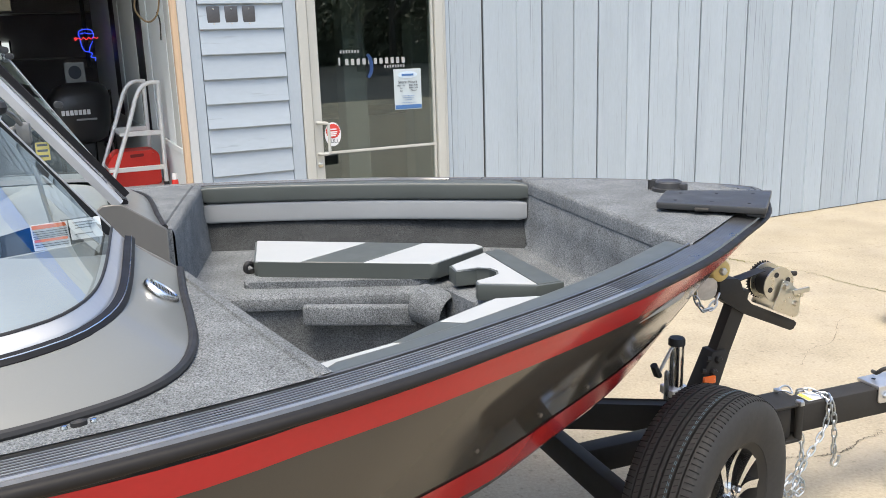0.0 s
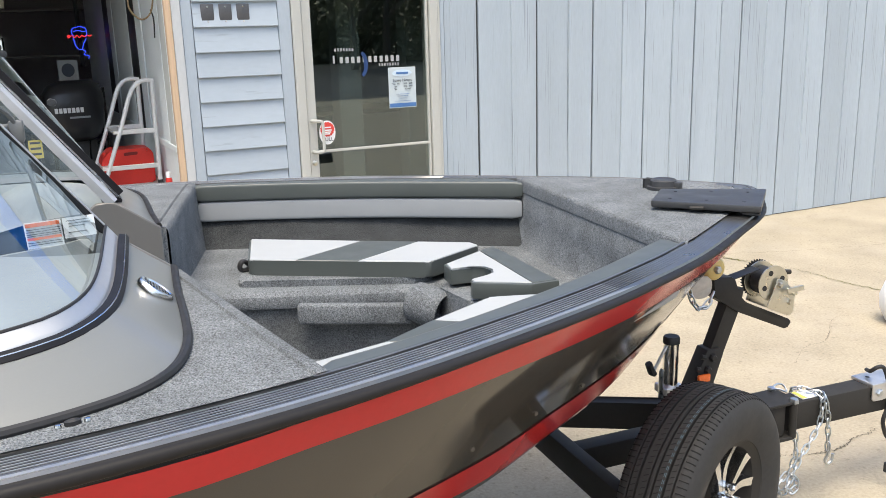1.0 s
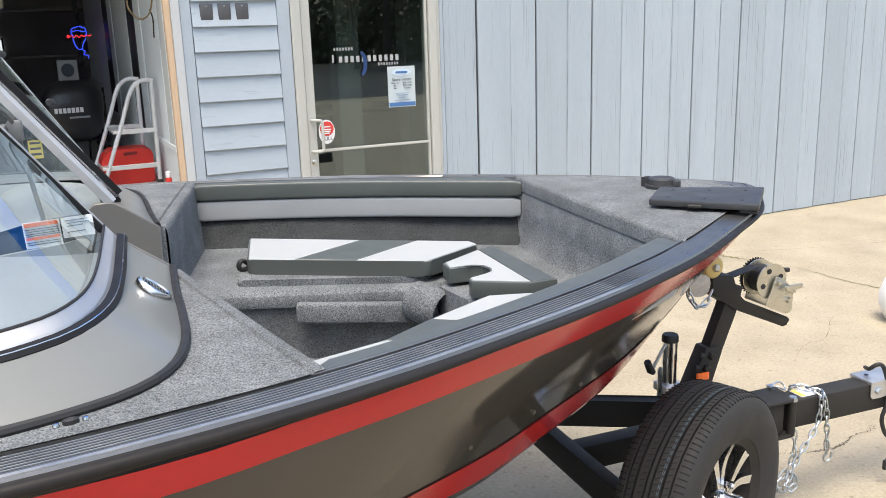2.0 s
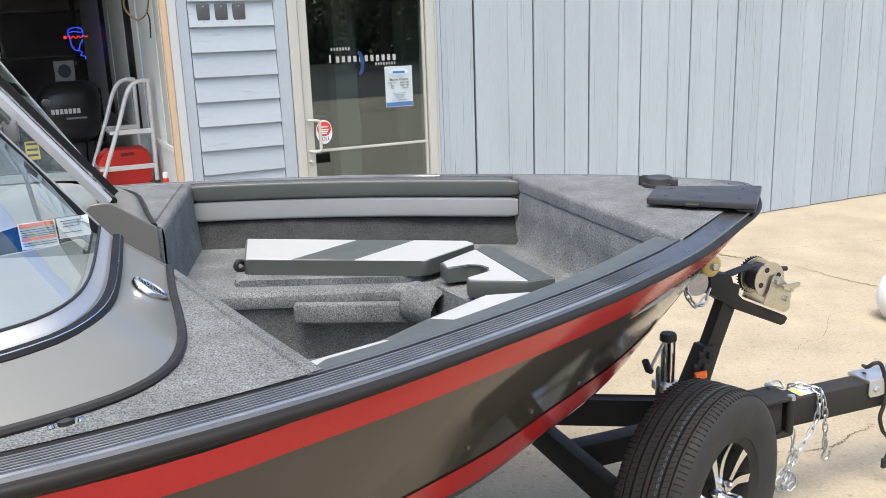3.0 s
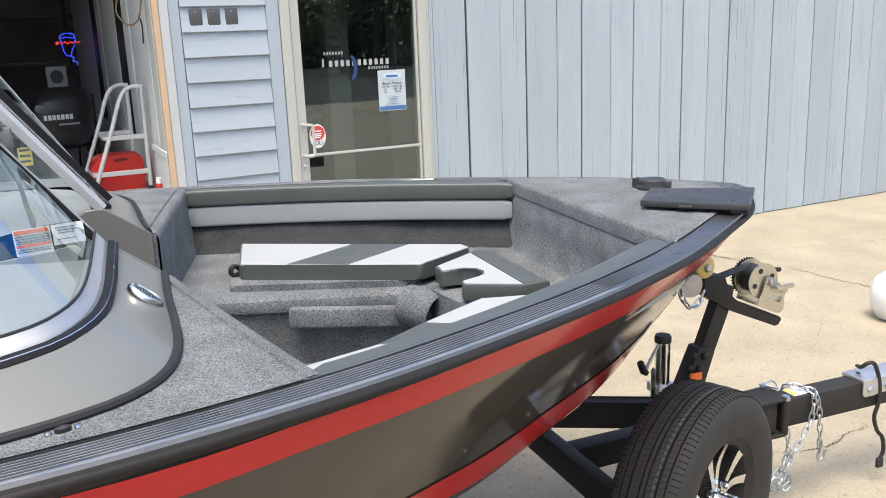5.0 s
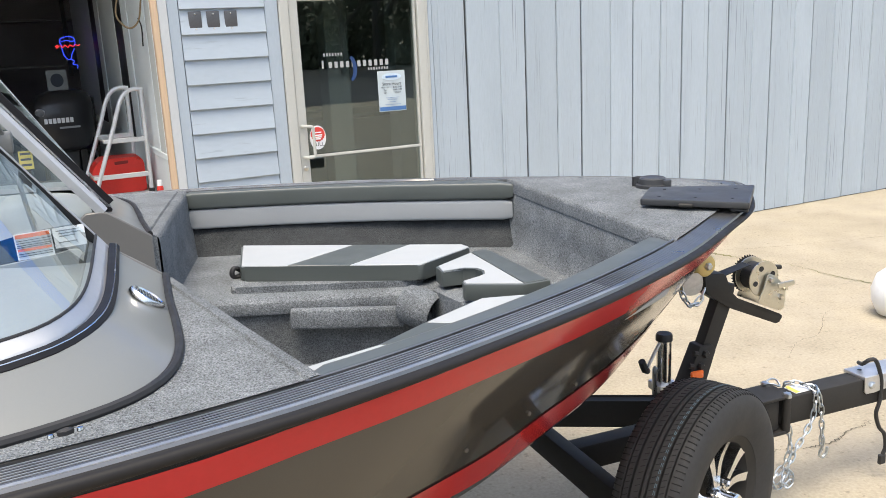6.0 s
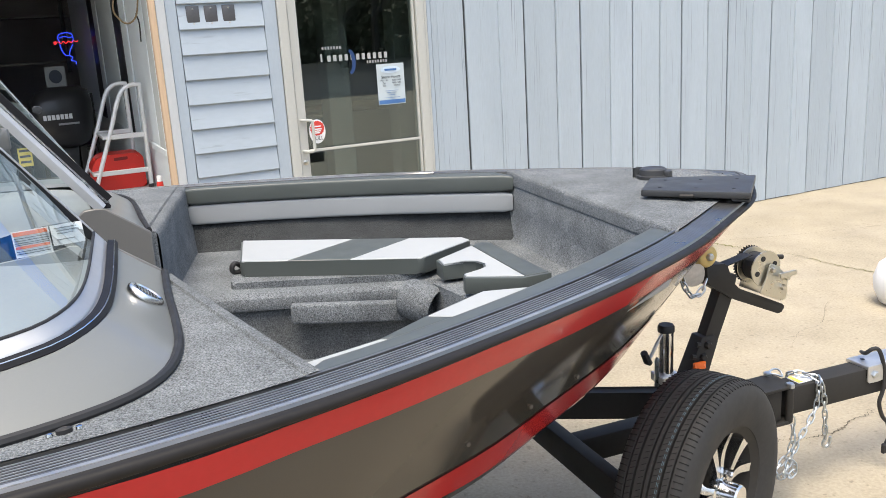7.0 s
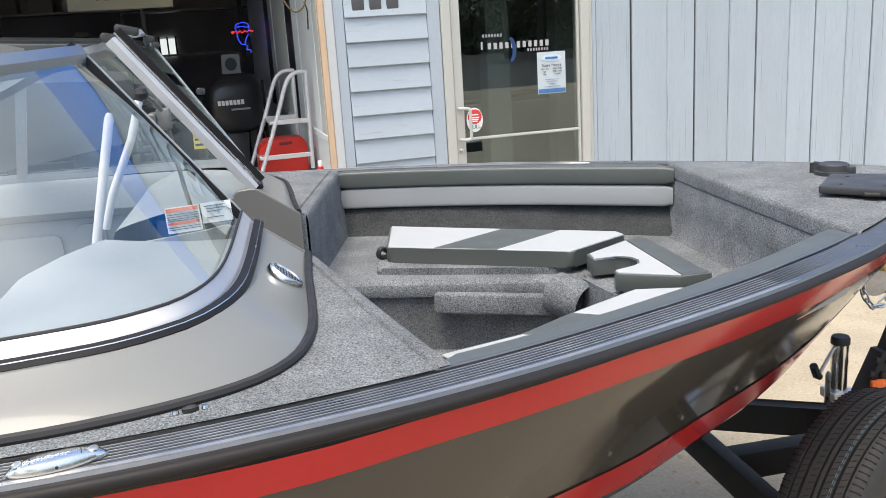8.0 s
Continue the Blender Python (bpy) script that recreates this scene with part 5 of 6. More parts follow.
for a in (20, 110, 200, 290):
    bm = B()
    lathe(bm, [(0.011, 0.0), (0.011, 0.0012), (0.0, 0.0012)], 14, pose(1.705 + 0.045 * math.cos(radians(a)), -0.0504, 0.876 + 0.045 * math.sin(radians(a)), 90, 0, 0))
    part("hole", bm, RUBBER, win)
for y in (-0.062, 0.058):
    slab("side_plate", rounded([(1.712, 0.895), (1.735, 0.893), (1.805, 0.835), (1.800, 0.745), (1.775, 0.735), (1.665, 0.785), (1.690, 0.83)], 0.008, 3), y - 0.002, y + 0.002, win, ZINC, 0.001)
for x, z in ((1.722, 0.872), (1.775, 0.795), (1.798, 0.83)):
    bm = B()
    lathe(bm, [(0.012, 0), (0.012, 0.008), (0.008, 0.014), (0.0, 0.014)], 6, pose(x, -0.064, z, 90, 0, 0))
    part("bolt", bm, ZINC, win)
slab("crank_arm", rounded([(1.745, 0.858), (1.828, 0.862), (1.830, 0.842), (1.75, 0.836)], 0.006, 3), -0.085, -0.078, win, ZINC, 0.001)
bm = B()
tube(bm, [(1.72, 0.02, 0.905), (1.85, 0.02, 0.888)], 0.010, 10)
part("drive_shaft", bm, BLACK_STEEL, win)

win.matrix_basis = Matrix.Translation((1.721, -0.010, 0.868)) @ Matrix.Scale(0.84, 4) @ Matrix.Translation((-1.705, 0.010, -0.876))

# jack
JX, JY = 1.394, 0.05
bm = B()
lathe(bm, [(0.026, 0.20), (0.026, 0.684)], 28, pose(JX, JY, 0))
jack = part("tongue_jack", bm, CHROME, trailer, "chrome tongue jack with a black cap and crank", smooth=50)
bm = B()
lathe(bm, [(0.028, 0.682), (0.028, 0.699), (0.024, 0.706), (0.0, 0.707)], 24, pose(JX, JY, 0))
part("cap", bm, RUBBER, jack)
bm = B()
box(bm, JX - 0.038, JX + 0.038, JY - 0.036, JY + 0.036, 0.505, 0.535, 0.003, 1)
part("bracket", bm, ALU_DULL, jack)
bm = B()
tube(bm, [(JX - 0.058, JY - 0.03, 0.51), (JX - 0.058, JY - 0.03, 0.60), (JX - 0.052, JY - 0.03, 0.606)], 0.008, 8)
part("pin", bm, GALV, jack)
bm = B()
tube(bm, spline([(JX, JY, 0.675), (JX - 0.03, JY - 0.01, 0.670), (JX - 0.085, JY - 0.02, 0.595)], 14), 0.0055, 8)
part("crank", bm, ALU_DULL, jack)
bm = B()
tube(bm, [(JX - 0.078, JY - 0.02, 0.592), (JX - 0.092, JY - 0.025, 0.602), (JX - 0.112, JY - 0.035, 0.638)], [0.010, 0.013, 0.012], 10)
part("crank_grip", bm, RUBBER, jack)
bm = B()
lathe(bm, [(0.017, 0.0), (0.017, 0.21)], 20, pose(JX, JY, 0.0))
part("jack_leg", bm, GALV, jack)
bm = B()
lathe(bm, [(0.075, 0.0), (0.075, 0.008), (0.02, 0.02)], 24, pose(JX, JY, 0.0))
part("jack_foot", bm, GALV, jack)
# amber side reflector
bm = B()
box(bm, 1.434, 1.481, -0.050, -0.038, 0.566, 0.592, 0.004, 2)
part("reflector", bm, ORANGE, trailer, "amber plastic side reflector")

# ---- spare wheel ----
sw = new("spare_wheel")
sw.parent = trailer
tagged(sw, "black radial trailer tyre on a machined alloy rim")
sw.matrix_basis = Matrix.Translation((1.158, -0.433, 0.417)) @ Euler((radians(90), 0, radians(24.8))).to_matrix().to_4x4()
bm = B()
prof = [(0.188, 0.078), (0.192, 0.088), (0.215, 0.098), (0.250, 0.104), (0.280, 0.103), (0.300, 0.095), (0.310, 0.086)]
tread = [(0.3145, 0.078), (0.3165, 0.066), (0.317, 0.062), (0.306, 0.0615), (0.306, 0.0575), (0.3185, 0.057), (0.320, 0.041), (0.305, 0.0405), (0.305, 0.0345), (0.320, 0.034), (0.3205, 0.0105), (0.306, 0.010), (0.306, 0.005),
         (0.3205, 0.0045), (0.3205, 0.0)]
full = prof + tread
full = full + [(r, -z) for r, z in reversed(full[:-1])]
lathe(bm, full, 96, caps=False)
part("tyre", bm, TYRE, sw, "black tyre with a grooved tread", smooth=28)
# tread blocks: sipes and shoulder lugs
sipe = B()
box(sipe, -0.004, 0.0006, -0.0011, 0.0011, -0.0070, 0.0070)
sipe_me = mesh_of("sipe", sipe, SIPE)
lugm = B()
box(lugm, -0.006, 0.0006, -0.0014, 0.0014, -0.013, 0.013)
lug_me = mesh_of("lug", lugm, SIPE)
tyre_ob = sw.children[0]
for k in range(120):
    a = 360 * k / 120
    for z, r, me, tilt in ((0.079, 0.3135, lug_me, -22), (-0.079, 0.3135, lug_me, 22), (0.0485, 0.3192, sipe_me, 0), (0.019, 0.3202, sipe_me, 0), (-0.019, 0.3202, sipe_me, 0), (-0.0485, 0.3192, sipe_me, 0)):
        o = new("tread_lug" if me is lug_me else "sipe", me)
        o.parent = tyre_ob
        o.matrix_basis = pose(0, 0, 0, 0, 0, a + (2.8 if z < 0 else 0)) @ Matrix.Translation((r, 0, z)) @ pose(0, 0, 0, (28 if me is sipe_me else 0), tilt, 0)
# faint blue marking line on one rib
bm = B()
for k in range(110):
    a0 = 2 * math.pi * k / 110
    for zz in (0.0265, 0.0305):
        box(bm, 0.3196, 0.3206, -0.0058, 0.0050, zz, zz + 0.0012, m=pose(0, 0, 0, 0, 0, math.degrees(a0)))
part("marking_line", bm, mat("pale_blue_marking", (0.10, 0.17, 0.21), 0.8, vary=0.4, scale=60), tyre_ob, "dashed blue marking line", smooth=None)
# rim
bm = B()
lathe(bm, [(0.150, -0.07), (0.165, 0.02), (0.170, 0.070), (0.186, 0.080), (0.192, 0.086), (0.193, 0.078), (0.188, 0.070)], 64, caps=False)
part("rim", bm, BLACK_STEEL, sw, "dark painted alloy rim", smooth=40)
bm = B()
lathe(bm, [(0.168, 0.005), (0.0, 0.005)], 48, caps=False)
part("rim_well", bm, RUBBER, sw, smooth=None)
for k in range(5):
    bm = B()
    for sgn in (-1, 1):
        pts = spline([(0.035, sgn * 0.008, 0.062), (0.075, sgn * 0.012, 0.060), (0.115, sgn * 0.024, 0.060), (0.150, sgn * 0.044, 0.066), (0.187, sgn * 0.066, 0.078)], 12)
        rows = []
        for i, p in enumerate(pts):
            w = 0.007 + 0.011 * i / 11
            rows.append([(p.x, p.y - w, p.z - 0.03), (p.x, p.y - w, p.z), (p.x, p.y + w, p.z), (p.x, p.y + w, p.z - 0.03)])
        sheet(bm, rows, closed=True, cap=True)
    part("spoke", bm, ALU, sw, smooth=30, m=pose(0, 0, 0, 0, 0, 72 * k + 20))
bm = B()
lathe(bm, [(0.044, 0.045), (0.044, 0.062), (0.038, 0.066), (0.038, 0.115), (0.034, 0.120), (0.0, 0.120)], 32)
part("hub_cap", bm, CHROME, sw, "chrome hub cap")
for k in range(5):
    bm = B()
    lathe(bm, [(0.011, 0.05), (0.011, 0.078), (0.008, 0.084), (0.0, 0.084)], 6, pose(0.058 * math.cos(radians(72 * k + 56)), 0.058 * math.sin(radians(72 * k + 56)), 0))
    part("lug_nut", bm, CHROME, sw)
bm = B()
box(bm, -0.04, 0.04, -0.04, 0.04, -0.16, 0.01, 0.005, 1)
part("carrier", bm, BLACK_STEEL, sw, "black spare wheel carrier")

# ---- safety chains ----
lk = B()
tube(lk, [(0.015 * math.cos(a) * (1.0) + math.copysign(0.005, math.cos(a)), 0.0085 * math.sin(a), 0) for a in [2 * math.pi * k / 18 + 0.01 for k in range(18)]], 0.0031, 6, closed=True)
link_me = mesh_of("chain_link", lk, GALV, 60)


def chain(path, n, label):
    c = new("safety_chain")
    c.parent = trailer
    tagged(c, label)
    pts = spline(path, n + 1)
    for k, (a, b) in enumerate(zip(pts, pts[1:])):
        o = new("chain_link", link_me)
        o.parent = c
        t = (b - a).normalized()
        o.matrix_basis = Matrix.Translation((a + b) / 2) @ t.to_track_quat("X", "Z").to_matrix().to_4x4() @ pose(0, 0, 0, 45 + 90 * (k % 2), 0, 0)
    return pts


def chain_for(path):
    p = spline(path, 200)
    return sum((b - a).length for a, b in zip(p, p[1:]))


for path in ([(2.035, -0.062, 0.24), (2.03, -0.060, 0.33), (2.02, -0.056, 0.42), (2.005, -0.040, 0.455), (1.985, 0.0, 0.457), (1.96, 0.040, 0.455), (1.955, 0.056, 0.42), (1.95, 0.058, 0.36)],
             [(2.01, -0.040, 0.455), (2.00, -0.056, 0.44), (1.99, -0.062, 0.37), (1.965, -0.070, 0.33), (1.93, -0.075, 0.29), (1.90, -0.075, 0.25), (1.875, -0.078, 0.21), (1.85, -0.082, 0.17), (1.83, -0.085, 0.15), (1.86, -0.09, 0.13), (1.885, -0.085, 0.16), (1.86, -0.08, 0.19)],
             [(1.895, -0.045, 0.33), (1.895, -0.055, 0.28), (1.885, -0.065, 0.24), (1.865, -0.062, 0.20), (1.84, -0.06, 0.17), (1.815, -0.06, 0.15), (1.82, -0.07, 0.125), (1.85, -0.065, 0.12), (1.86, -0.07, 0.15)]):
    path = [(x - 0.045, y - 0.008, z - 0.02) for x, y, z in path]
    chain(path, max(4, round(chain_for(path) / 0.029)), "galvanised safety chain draped over the tongue")
chain([(1.386, -0.04, 0.897), (1.396, -0.045, 0.856), (1.424, -0.05, 0.822), (1.455, -0.05, 0.836), (1.478, -0.045, 0.868)], 6, "short bow safety chain")
bm = B()
tube(bm, spline([(2.000, -0.062, 0.235), (2.001, -0.062, 0.20), (1.990, -0.062, 0.178), (2.003, -0.062, 0.160), (2.021, -0.062, 0.172), (2.025, -0.062, 0.195)], 24), 0.0055, 8)
part("chain_hook", bm, GALV, trailer)
bm = B()
tube(bm, spline([(2.24, 0.02, 0.452), (2.205, -0.03, 0.470), (2.215, -0.052, 0.492), (2.240, -0.058, 0.482), (2.268, -0.060, 0.407), (2.269, -0.060, 0.327), (2.255, -0.060, 0.276), (2.275, -0.060, 0.218), (2.304, -0.060, 0.184), (2.316, -0.060, 0.130), (2.304, -0.060, 0.100)], 60), 0.0075, 8)
cord = part("wiring_cord", bm, RUBBER, trailer, "black trailer wiring cord with a flat plug")
bm = B()
box(bm, 2.286, 2.316, -0.068, -0.052, 0.062, 0.102, 0.004, 1)
part("plug", bm, RUBBER, cord)

# ---- garage things ----
def wl(x, y, z, rz=0):
    return WALL @ pose(x, y, z, 0, 0, rz)


# low bench with the boarding ladder and the red fuel tank on it
bench = thing("low_bench", wl(-5.28, 1.02, 0.02), "dark wooden low bench", "bench")
bm = B()
box(bm, -0.30, 0.24, -0.36, 0.34, 0.65, 0.69, 0.005, 1)
part("top", bm, GARAGE_FLOOR, bench)
for x in (-0.27, 0.21):
    for y in (-0.33, 0.31):
        bm = B()
        box(bm, x - 0.025, x + 0.025, y - 0.025, y + 0.025, 0.0, 0.65, 0.004, 1)
        part("leg", bm, GARAGE_FLOOR, bench)
lad = thing("step_ladder", wl(-5.075, 0.80, 0.71), "aluminium boarding ladder with curved rails and flat steps", "ladder")
for y, dx in ((0.0, 0.0), (0.40, -0.045)):
    bm = B()
    tube(bm, spline([(-0.385 + dx, y, 0.0), (-0.345 + dx, y, 0.11), (-0.215 + dx, y, 0.45), (-0.150 + dx, y, 0.63), (-0.105 + dx, y, 0.705), (-0.045 + dx, y, 0.735), (0.022 + dx, y, 0.73)], 30), 0.0155, 10)
    part("rail", bm, LADDER_ALU, lad)
    bm = B()
    tube(bm, [(0.010 + dx, y, 0.735), (0.005 + dx, y, 0.4), (0.0 + dx, y, 0.03)], 0.0155, 10)
    part("leg", bm, LADDER_ALU, lad)
    bm = B()
    box(bm, -0.018 + dx, 0.018 + dx, y - 0.018, y + 0.018, 0.0, 0.03, 0.004, 1)
    part("rubber_foot", bm, RUBBER, lad)
    for z, x0 in ((0.385, -0.240), (0.135, -0.335)):
        bm = B()
        box(bm, x0 + dx, 0.010 + dx, y - 0.010, y + 0.010, z - 0.017, z + 0.017, 0.004, 1)
        part("brace", bm, LADDER_ALU, lad)
for z, x in ((0.385, -0.235), (0.135, -0.33)):
    bm = B()
    box(bm, x - 0.05, x + 0.02, -0.01, 0.41, z - 0.012, z + 0.012, 0.004, 1)
    part("step", bm, LADDER_ALU, lad)
tank = thing("fuel_tank", wl(-5.250, 1.02, 0.71), "red plastic portable boat fuel tank", "fuel tank")
bm = B()
prism(bm, rounded([(-0.20, 0.0), (0.150, 0.0), (0.158, 0.03), (0.158, 0.215), (0.128, 0.252), (-0.13, 0.252), (-0.17, 0.215), (-0.20, 0.17)], 0.03, 5), -0.12, 0.12, 0.02, 3, axis="y")
part("body", bm, RED_PLASTIC, tank)
# flat patch of darker red stands in for the shade inside the handle slot
bm = B()
prism(bm, rounded([(-0.045, 0.205), (0.050, 0.210), (0.050, 0.232), (-0.045, 0.228)], 0.008, 4), -0.123, -0.118, 0.001, 1, axis="y")
part("grip_slot", bm, mat("slot_shade_red", (0.20, 0.015, 0.012), 0.6), tank)
bm = B()
lathe(bm, [(0.035, 0.19), (0.035, 0.215), (0.03, 0.22), (0.0, 0.22)], 20, pose(-0.145, 0, 0.01))
part("cap", bm, RED_PLASTIC, tank)


# outboard motors
def outboard(m, label, cowl_mat, sc=1.0):
    t = thing("outboard_motor", m, label, "outboard motor", "outboard motors in the garage")
    bm = B()
    rows = []
    for z, rx, ry, cx in ((0.62, 0.12, 0.10, 0.0), (0.66, 0.20, 0.15, 0.0), (0.76, 0.24, 0.17, 0.0), (0.90, 0.25, 0.175, 0.0), (1.00, 0.24, 0.165, 0.01), (1.08, 0.20, 0.13, 0.03), (1.115, 0.12, 0.07, 0.04)):
        rows.append([(cx + rx * math.copysign(abs(math.cos(a)) ** 0.7, math.cos(a)), ry * math.copysign(abs(math.sin(a)) ** 0.7, math.sin(a)), z) for a in [2 * math.pi * k / 28 for k in range(28)]])
    sheet(bm, rows, closed=True, cap=True)
    part("cowl", bm, cowl_mat, t, "glossy engine cowl", smooth=60)
    bm = B()
    prism(bm, [(-0.10, 0.62), (0.10, 0.62), (0.07, 0.30), (0.06, 0.12), (-0.06, 0.12), (-0.07, 0.30)], -0.06, 0.06, 0.02, 2, axis="y")
    part("leg", bm, BLACK_PLASTIC, t)
    bm = B()
    prism(bm, [(-0.22, 0.20), (0.10, 0.20), (0.10, 0.17), (-0.20, 0.17)], -0.09, 0.09, 0.006, 1, axis="y")
    part("plate", bm, BLACK_PLASTIC, t)
    bm = B()
    lathe(bm, [(0.0, -0.2), (0.05, -0.12), (0.055, 0.1), (0.03, 0.16)], 18, pose(0, 0, 0.1, 0, 90, 0))
    part("gear_case", bm, BLACK_PLASTIC, t)
    bm = B()
    for k in range(7):
        if k:
            bm = B()
        box(bm, -0.170 + 0.033 * k, -0.146 + 0.033 * k, -0.183, -0.172, 0.862, 0.902, 0.0)
        part("name_bar", bm, WHITE_PLASTIC, t, smooth=None)
    bm = B()
    box(bm, -0.06, 0.10, -0.180, -0.172, 0.815, 0.830, 0.0)
    part("name_bar", bm, VINYL_SILVER, t, smooth=None)
    bm = B()
    box(bm, -0.25, 0.25, -0.25, 0.25, -0.02, 0.0, 0.0)
    part("stand_base", bm, BLACK_STEEL, t)
    bm = B()
    box(bm, 0.10, 0.16, -0.04, 0.04, 0.0, 0.62, 0.004, 1)
    part("stand_post", bm, BLACK_STEEL, t)
    return t


COWL = mat("black_engine_cowl", (0.016, 0.016, 0.018), 0.4, coat=0.2, vary=0.05, bump=0)
outboard(wl(-5.52, 2.25, 0.30, 8), "black outboard motor with white lettering on a stand", COWL)
outboard(wl(-6.65, 3.3, 0.30, -10), "black outboard motor in the dark garage", COWL)
crate = thing("crate", wl(-5.52, 2.25, 0.02), "dark wooden crate under the motor stand", "crate")
bm = B()
box(bm, -0.3, 0.3, -0.3, 0.3, 0.0, 0.26, 0.004, 1)
part("body", bm, GARAGE_FLOOR, crate)
copy_thing(crate, wl(-6.65, 3.3, 0.02))

# framed poster, sign, neon
NEONX = -5.25
neon = thing("neon_sign", wl(NEONX + 0.025, 4.6, 1.775), "blue and red neon sign shaped like a motor", "neon sign")
for nm, pts, mt in (("blue_tube", [(-0.10, 0.03), (-0.13, 0.10), (-0.10, 0.17), (0.02, 0.20), (0.12, 0.17), (0.14, 0.08), (0.11, 0.02)], NEON_BLUE),
                    ("blue_tube", [(-0.11, 0.0), (-0.09, -0.12), (-0.05, -0.20), (0.02, -0.22), (0.06, -0.12), (0.12, -0.02)], NEON_BLUE),
                    ("blue_tube", [(0.02, -0.22), (0.08, -0.26), (0.05, -0.32), (0.13, -0.34), (0.12, -0.40)], NEON_BLUE),
                    ("blue_tube", [(-0.10, 0.11), (-0.02, 0.13), (0.08, 0.11), (0.13, 0.12)], NEON_BLUE),
                    ("red_tube", [(-0.22, 0.02), (-0.17, 0.05), (-0.20, -0.01), (-0.13, 0.04), (-0.09, 0.0), (-0.04, 0.045), (0.0, 0.0), (0.05, 0.045), (0.09, 0.01), (0.14, 0.045), (0.19, 0.02), (0.22, 0.05)], NEON_RED)):
    bm = B()
    tube(bm, spline([(x * 0.56, 0, z * 0.56) for x, z in pts], 40), 0.0038, 6)
    part(nm, bm, mt, neon)
bm = B()
box(bm, -0.02, 0.02, 0.01, 0.03, -0.3, 1.2)
part("hanger", bm, BLACK_STEEL, neon)
poster = thing("poster", wl(-5.47, 3.0, 1.46), "grey poster with a dark emblem", "poster")
bm = B()
box(bm, -0.085, 0.085, 0.0, 0.01, -0.13, 0.11)
part("board", bm, mat("grey_poster", (0.30, 0.31, 0.31), 0.6), poster, smooth=None)
bm = B()
prism(bm, [(0.055 * math.cos(a), 0.02 + 0.06 * math.sin(a)) for a in [2 * math.pi * k / 20 for k in range(20)]], -0.004, -0.001, axis="y")
part("emblem", bm, INK, poster, smooth=None)
bm = B()
box(bm, -0.02, 0.02, 0.012, 0.04, -1.44, 0.11)
part("post", bm, BLACK_STEEL, poster)
red_bits = thing("red_box", wl(-5.36, 2.9, 1.28), "small red box on a dark shelf", "box")
bm = B()
box(bm, -0.05, 0.05, -0.04, 0.04, 0.0, 0.07, 0.006, 2)
part("body", bm, RED_PLASTIC, red_bits)
shelf = thing("shelf_rack", wl(-5.42, 3.15, 0.02), "dark metal shelf rack", "shelf")
for z in (0.42, 0.84, 1.24):
    bm = B()
    box(bm, -0.25, 0.22, -0.32, 0.25, z - 0.02, z)
    part("board", bm, BLACK_STEEL, shelf, smooth=None)
for x in (-0.24, 0.21):
    for y in (-0.3, 0.23):
        bm = B()
        box(bm, x - 0.012, x + 0.012, y - 0.012, y + 0.012, 0, 1.3)
        part("post", bm, BLACK_STEEL, shelf, smooth=None)
red_bits.matrix_basis = wl(-5.36, 2.9, 1.26)
sign = thing("hanging_sign", wl(-6.3, 2.3, 2.16), "pale cream hanging sign with dark lettering", "sign")
bm = B()
box(bm, -0.45, 0.38, 0, 0.03, -0.16, 0.30, 0.004, 1)
part("board", bm, mat("cream_sign", (0.42, 0.38, 0.27), 0.6), sign)
words("MARINE", 0.115, pose(-0.02, -0.004, -0.085, 90, 0, 0), INK, sign, extrude=0.001)
for x in (-0.4, 0.33):
    bm = B()
    tube(bm, [(x, 0.015, 0.3), (x, 0.015, 1.44)], 0.004, 6)
    part("chain", bm, BLACK_STEEL, sign)
# another boat inside the garage
ob2 = thing("stored_boat", wl(-8.1, 1.75, 0.02, 0), "grey covered boat stored in the garage", "boat")
bm = B()
rows = []
for k in range(26):
    f = k / 25
    x = -2.2 + 4.0 * f
    hb = 1.0 * (1 - max(0, (f - 0.45) / 0.55) ** 2.2) + 0.02
    zt = 1.96 - 0.28 * f
    rows.append([(x, -hb * 0.35, 0.75 + 0.5 * max(0, f - 0.6)), (x, -hb * 0.8, 1.0 + 0.4 * max(0, f - 0.6)), (x, -hb, zt - 0.12), (x, -hb, zt), (x, -hb * 0.92, zt + 0.02), (x, 0, zt + 0.05),
                 (x, hb * 0.92, zt + 0.02), (x, hb, zt), (x, hb, zt - 0.12), (x, hb * 0.8, 1.0 + 0.4 * max(0, f - 0.6)), (x, hb * 0.35, 0.75 + 0.5 * max(0, f - 0.6))])
sheet(bm, rows, closed=True, cap=True)
part("hull", bm, mat("stored_hull_paint", (0.22, 0.22, 0.21), 0.4), ob2, smooth=50)
bm = B()
rows = []
for k in range(26):
    f = k / 25
    x = -2.2 + 3.98 * f
    hb = 1.0 * (1 - max(0, (f - 0.45) / 0.55) ** 2.2) + 0.03
    zt = 1.96 - 0.28 * f
    rows.append([(x, -hb - 0.004, zt - 0.26), (x, -hb, zt + 0.012), (x, 0, zt + 0.06), (x, hb, zt + 0.012), (x, hb + 0.004, zt - 0.26)])
sheet(bm, rows)
part("deck", bm, mat("stored_deck_paint", (0.45, 0.45, 0.43), 0.35), ob2, smooth=50)
bm = B()
sheet(bm, [[(-1.6, y, 1.90), (0.3, y, 1.80), (-0.3, y * 0.8, 2.25), (-1.5, y * 0.8, 2.25)] for y in (-0.8, 0.8)], closed=True, cap=True)
part("windshield", bm, mat("smoked_glass", (0.02, 0.025, 0.03), 0.08), ob2, smooth=None)
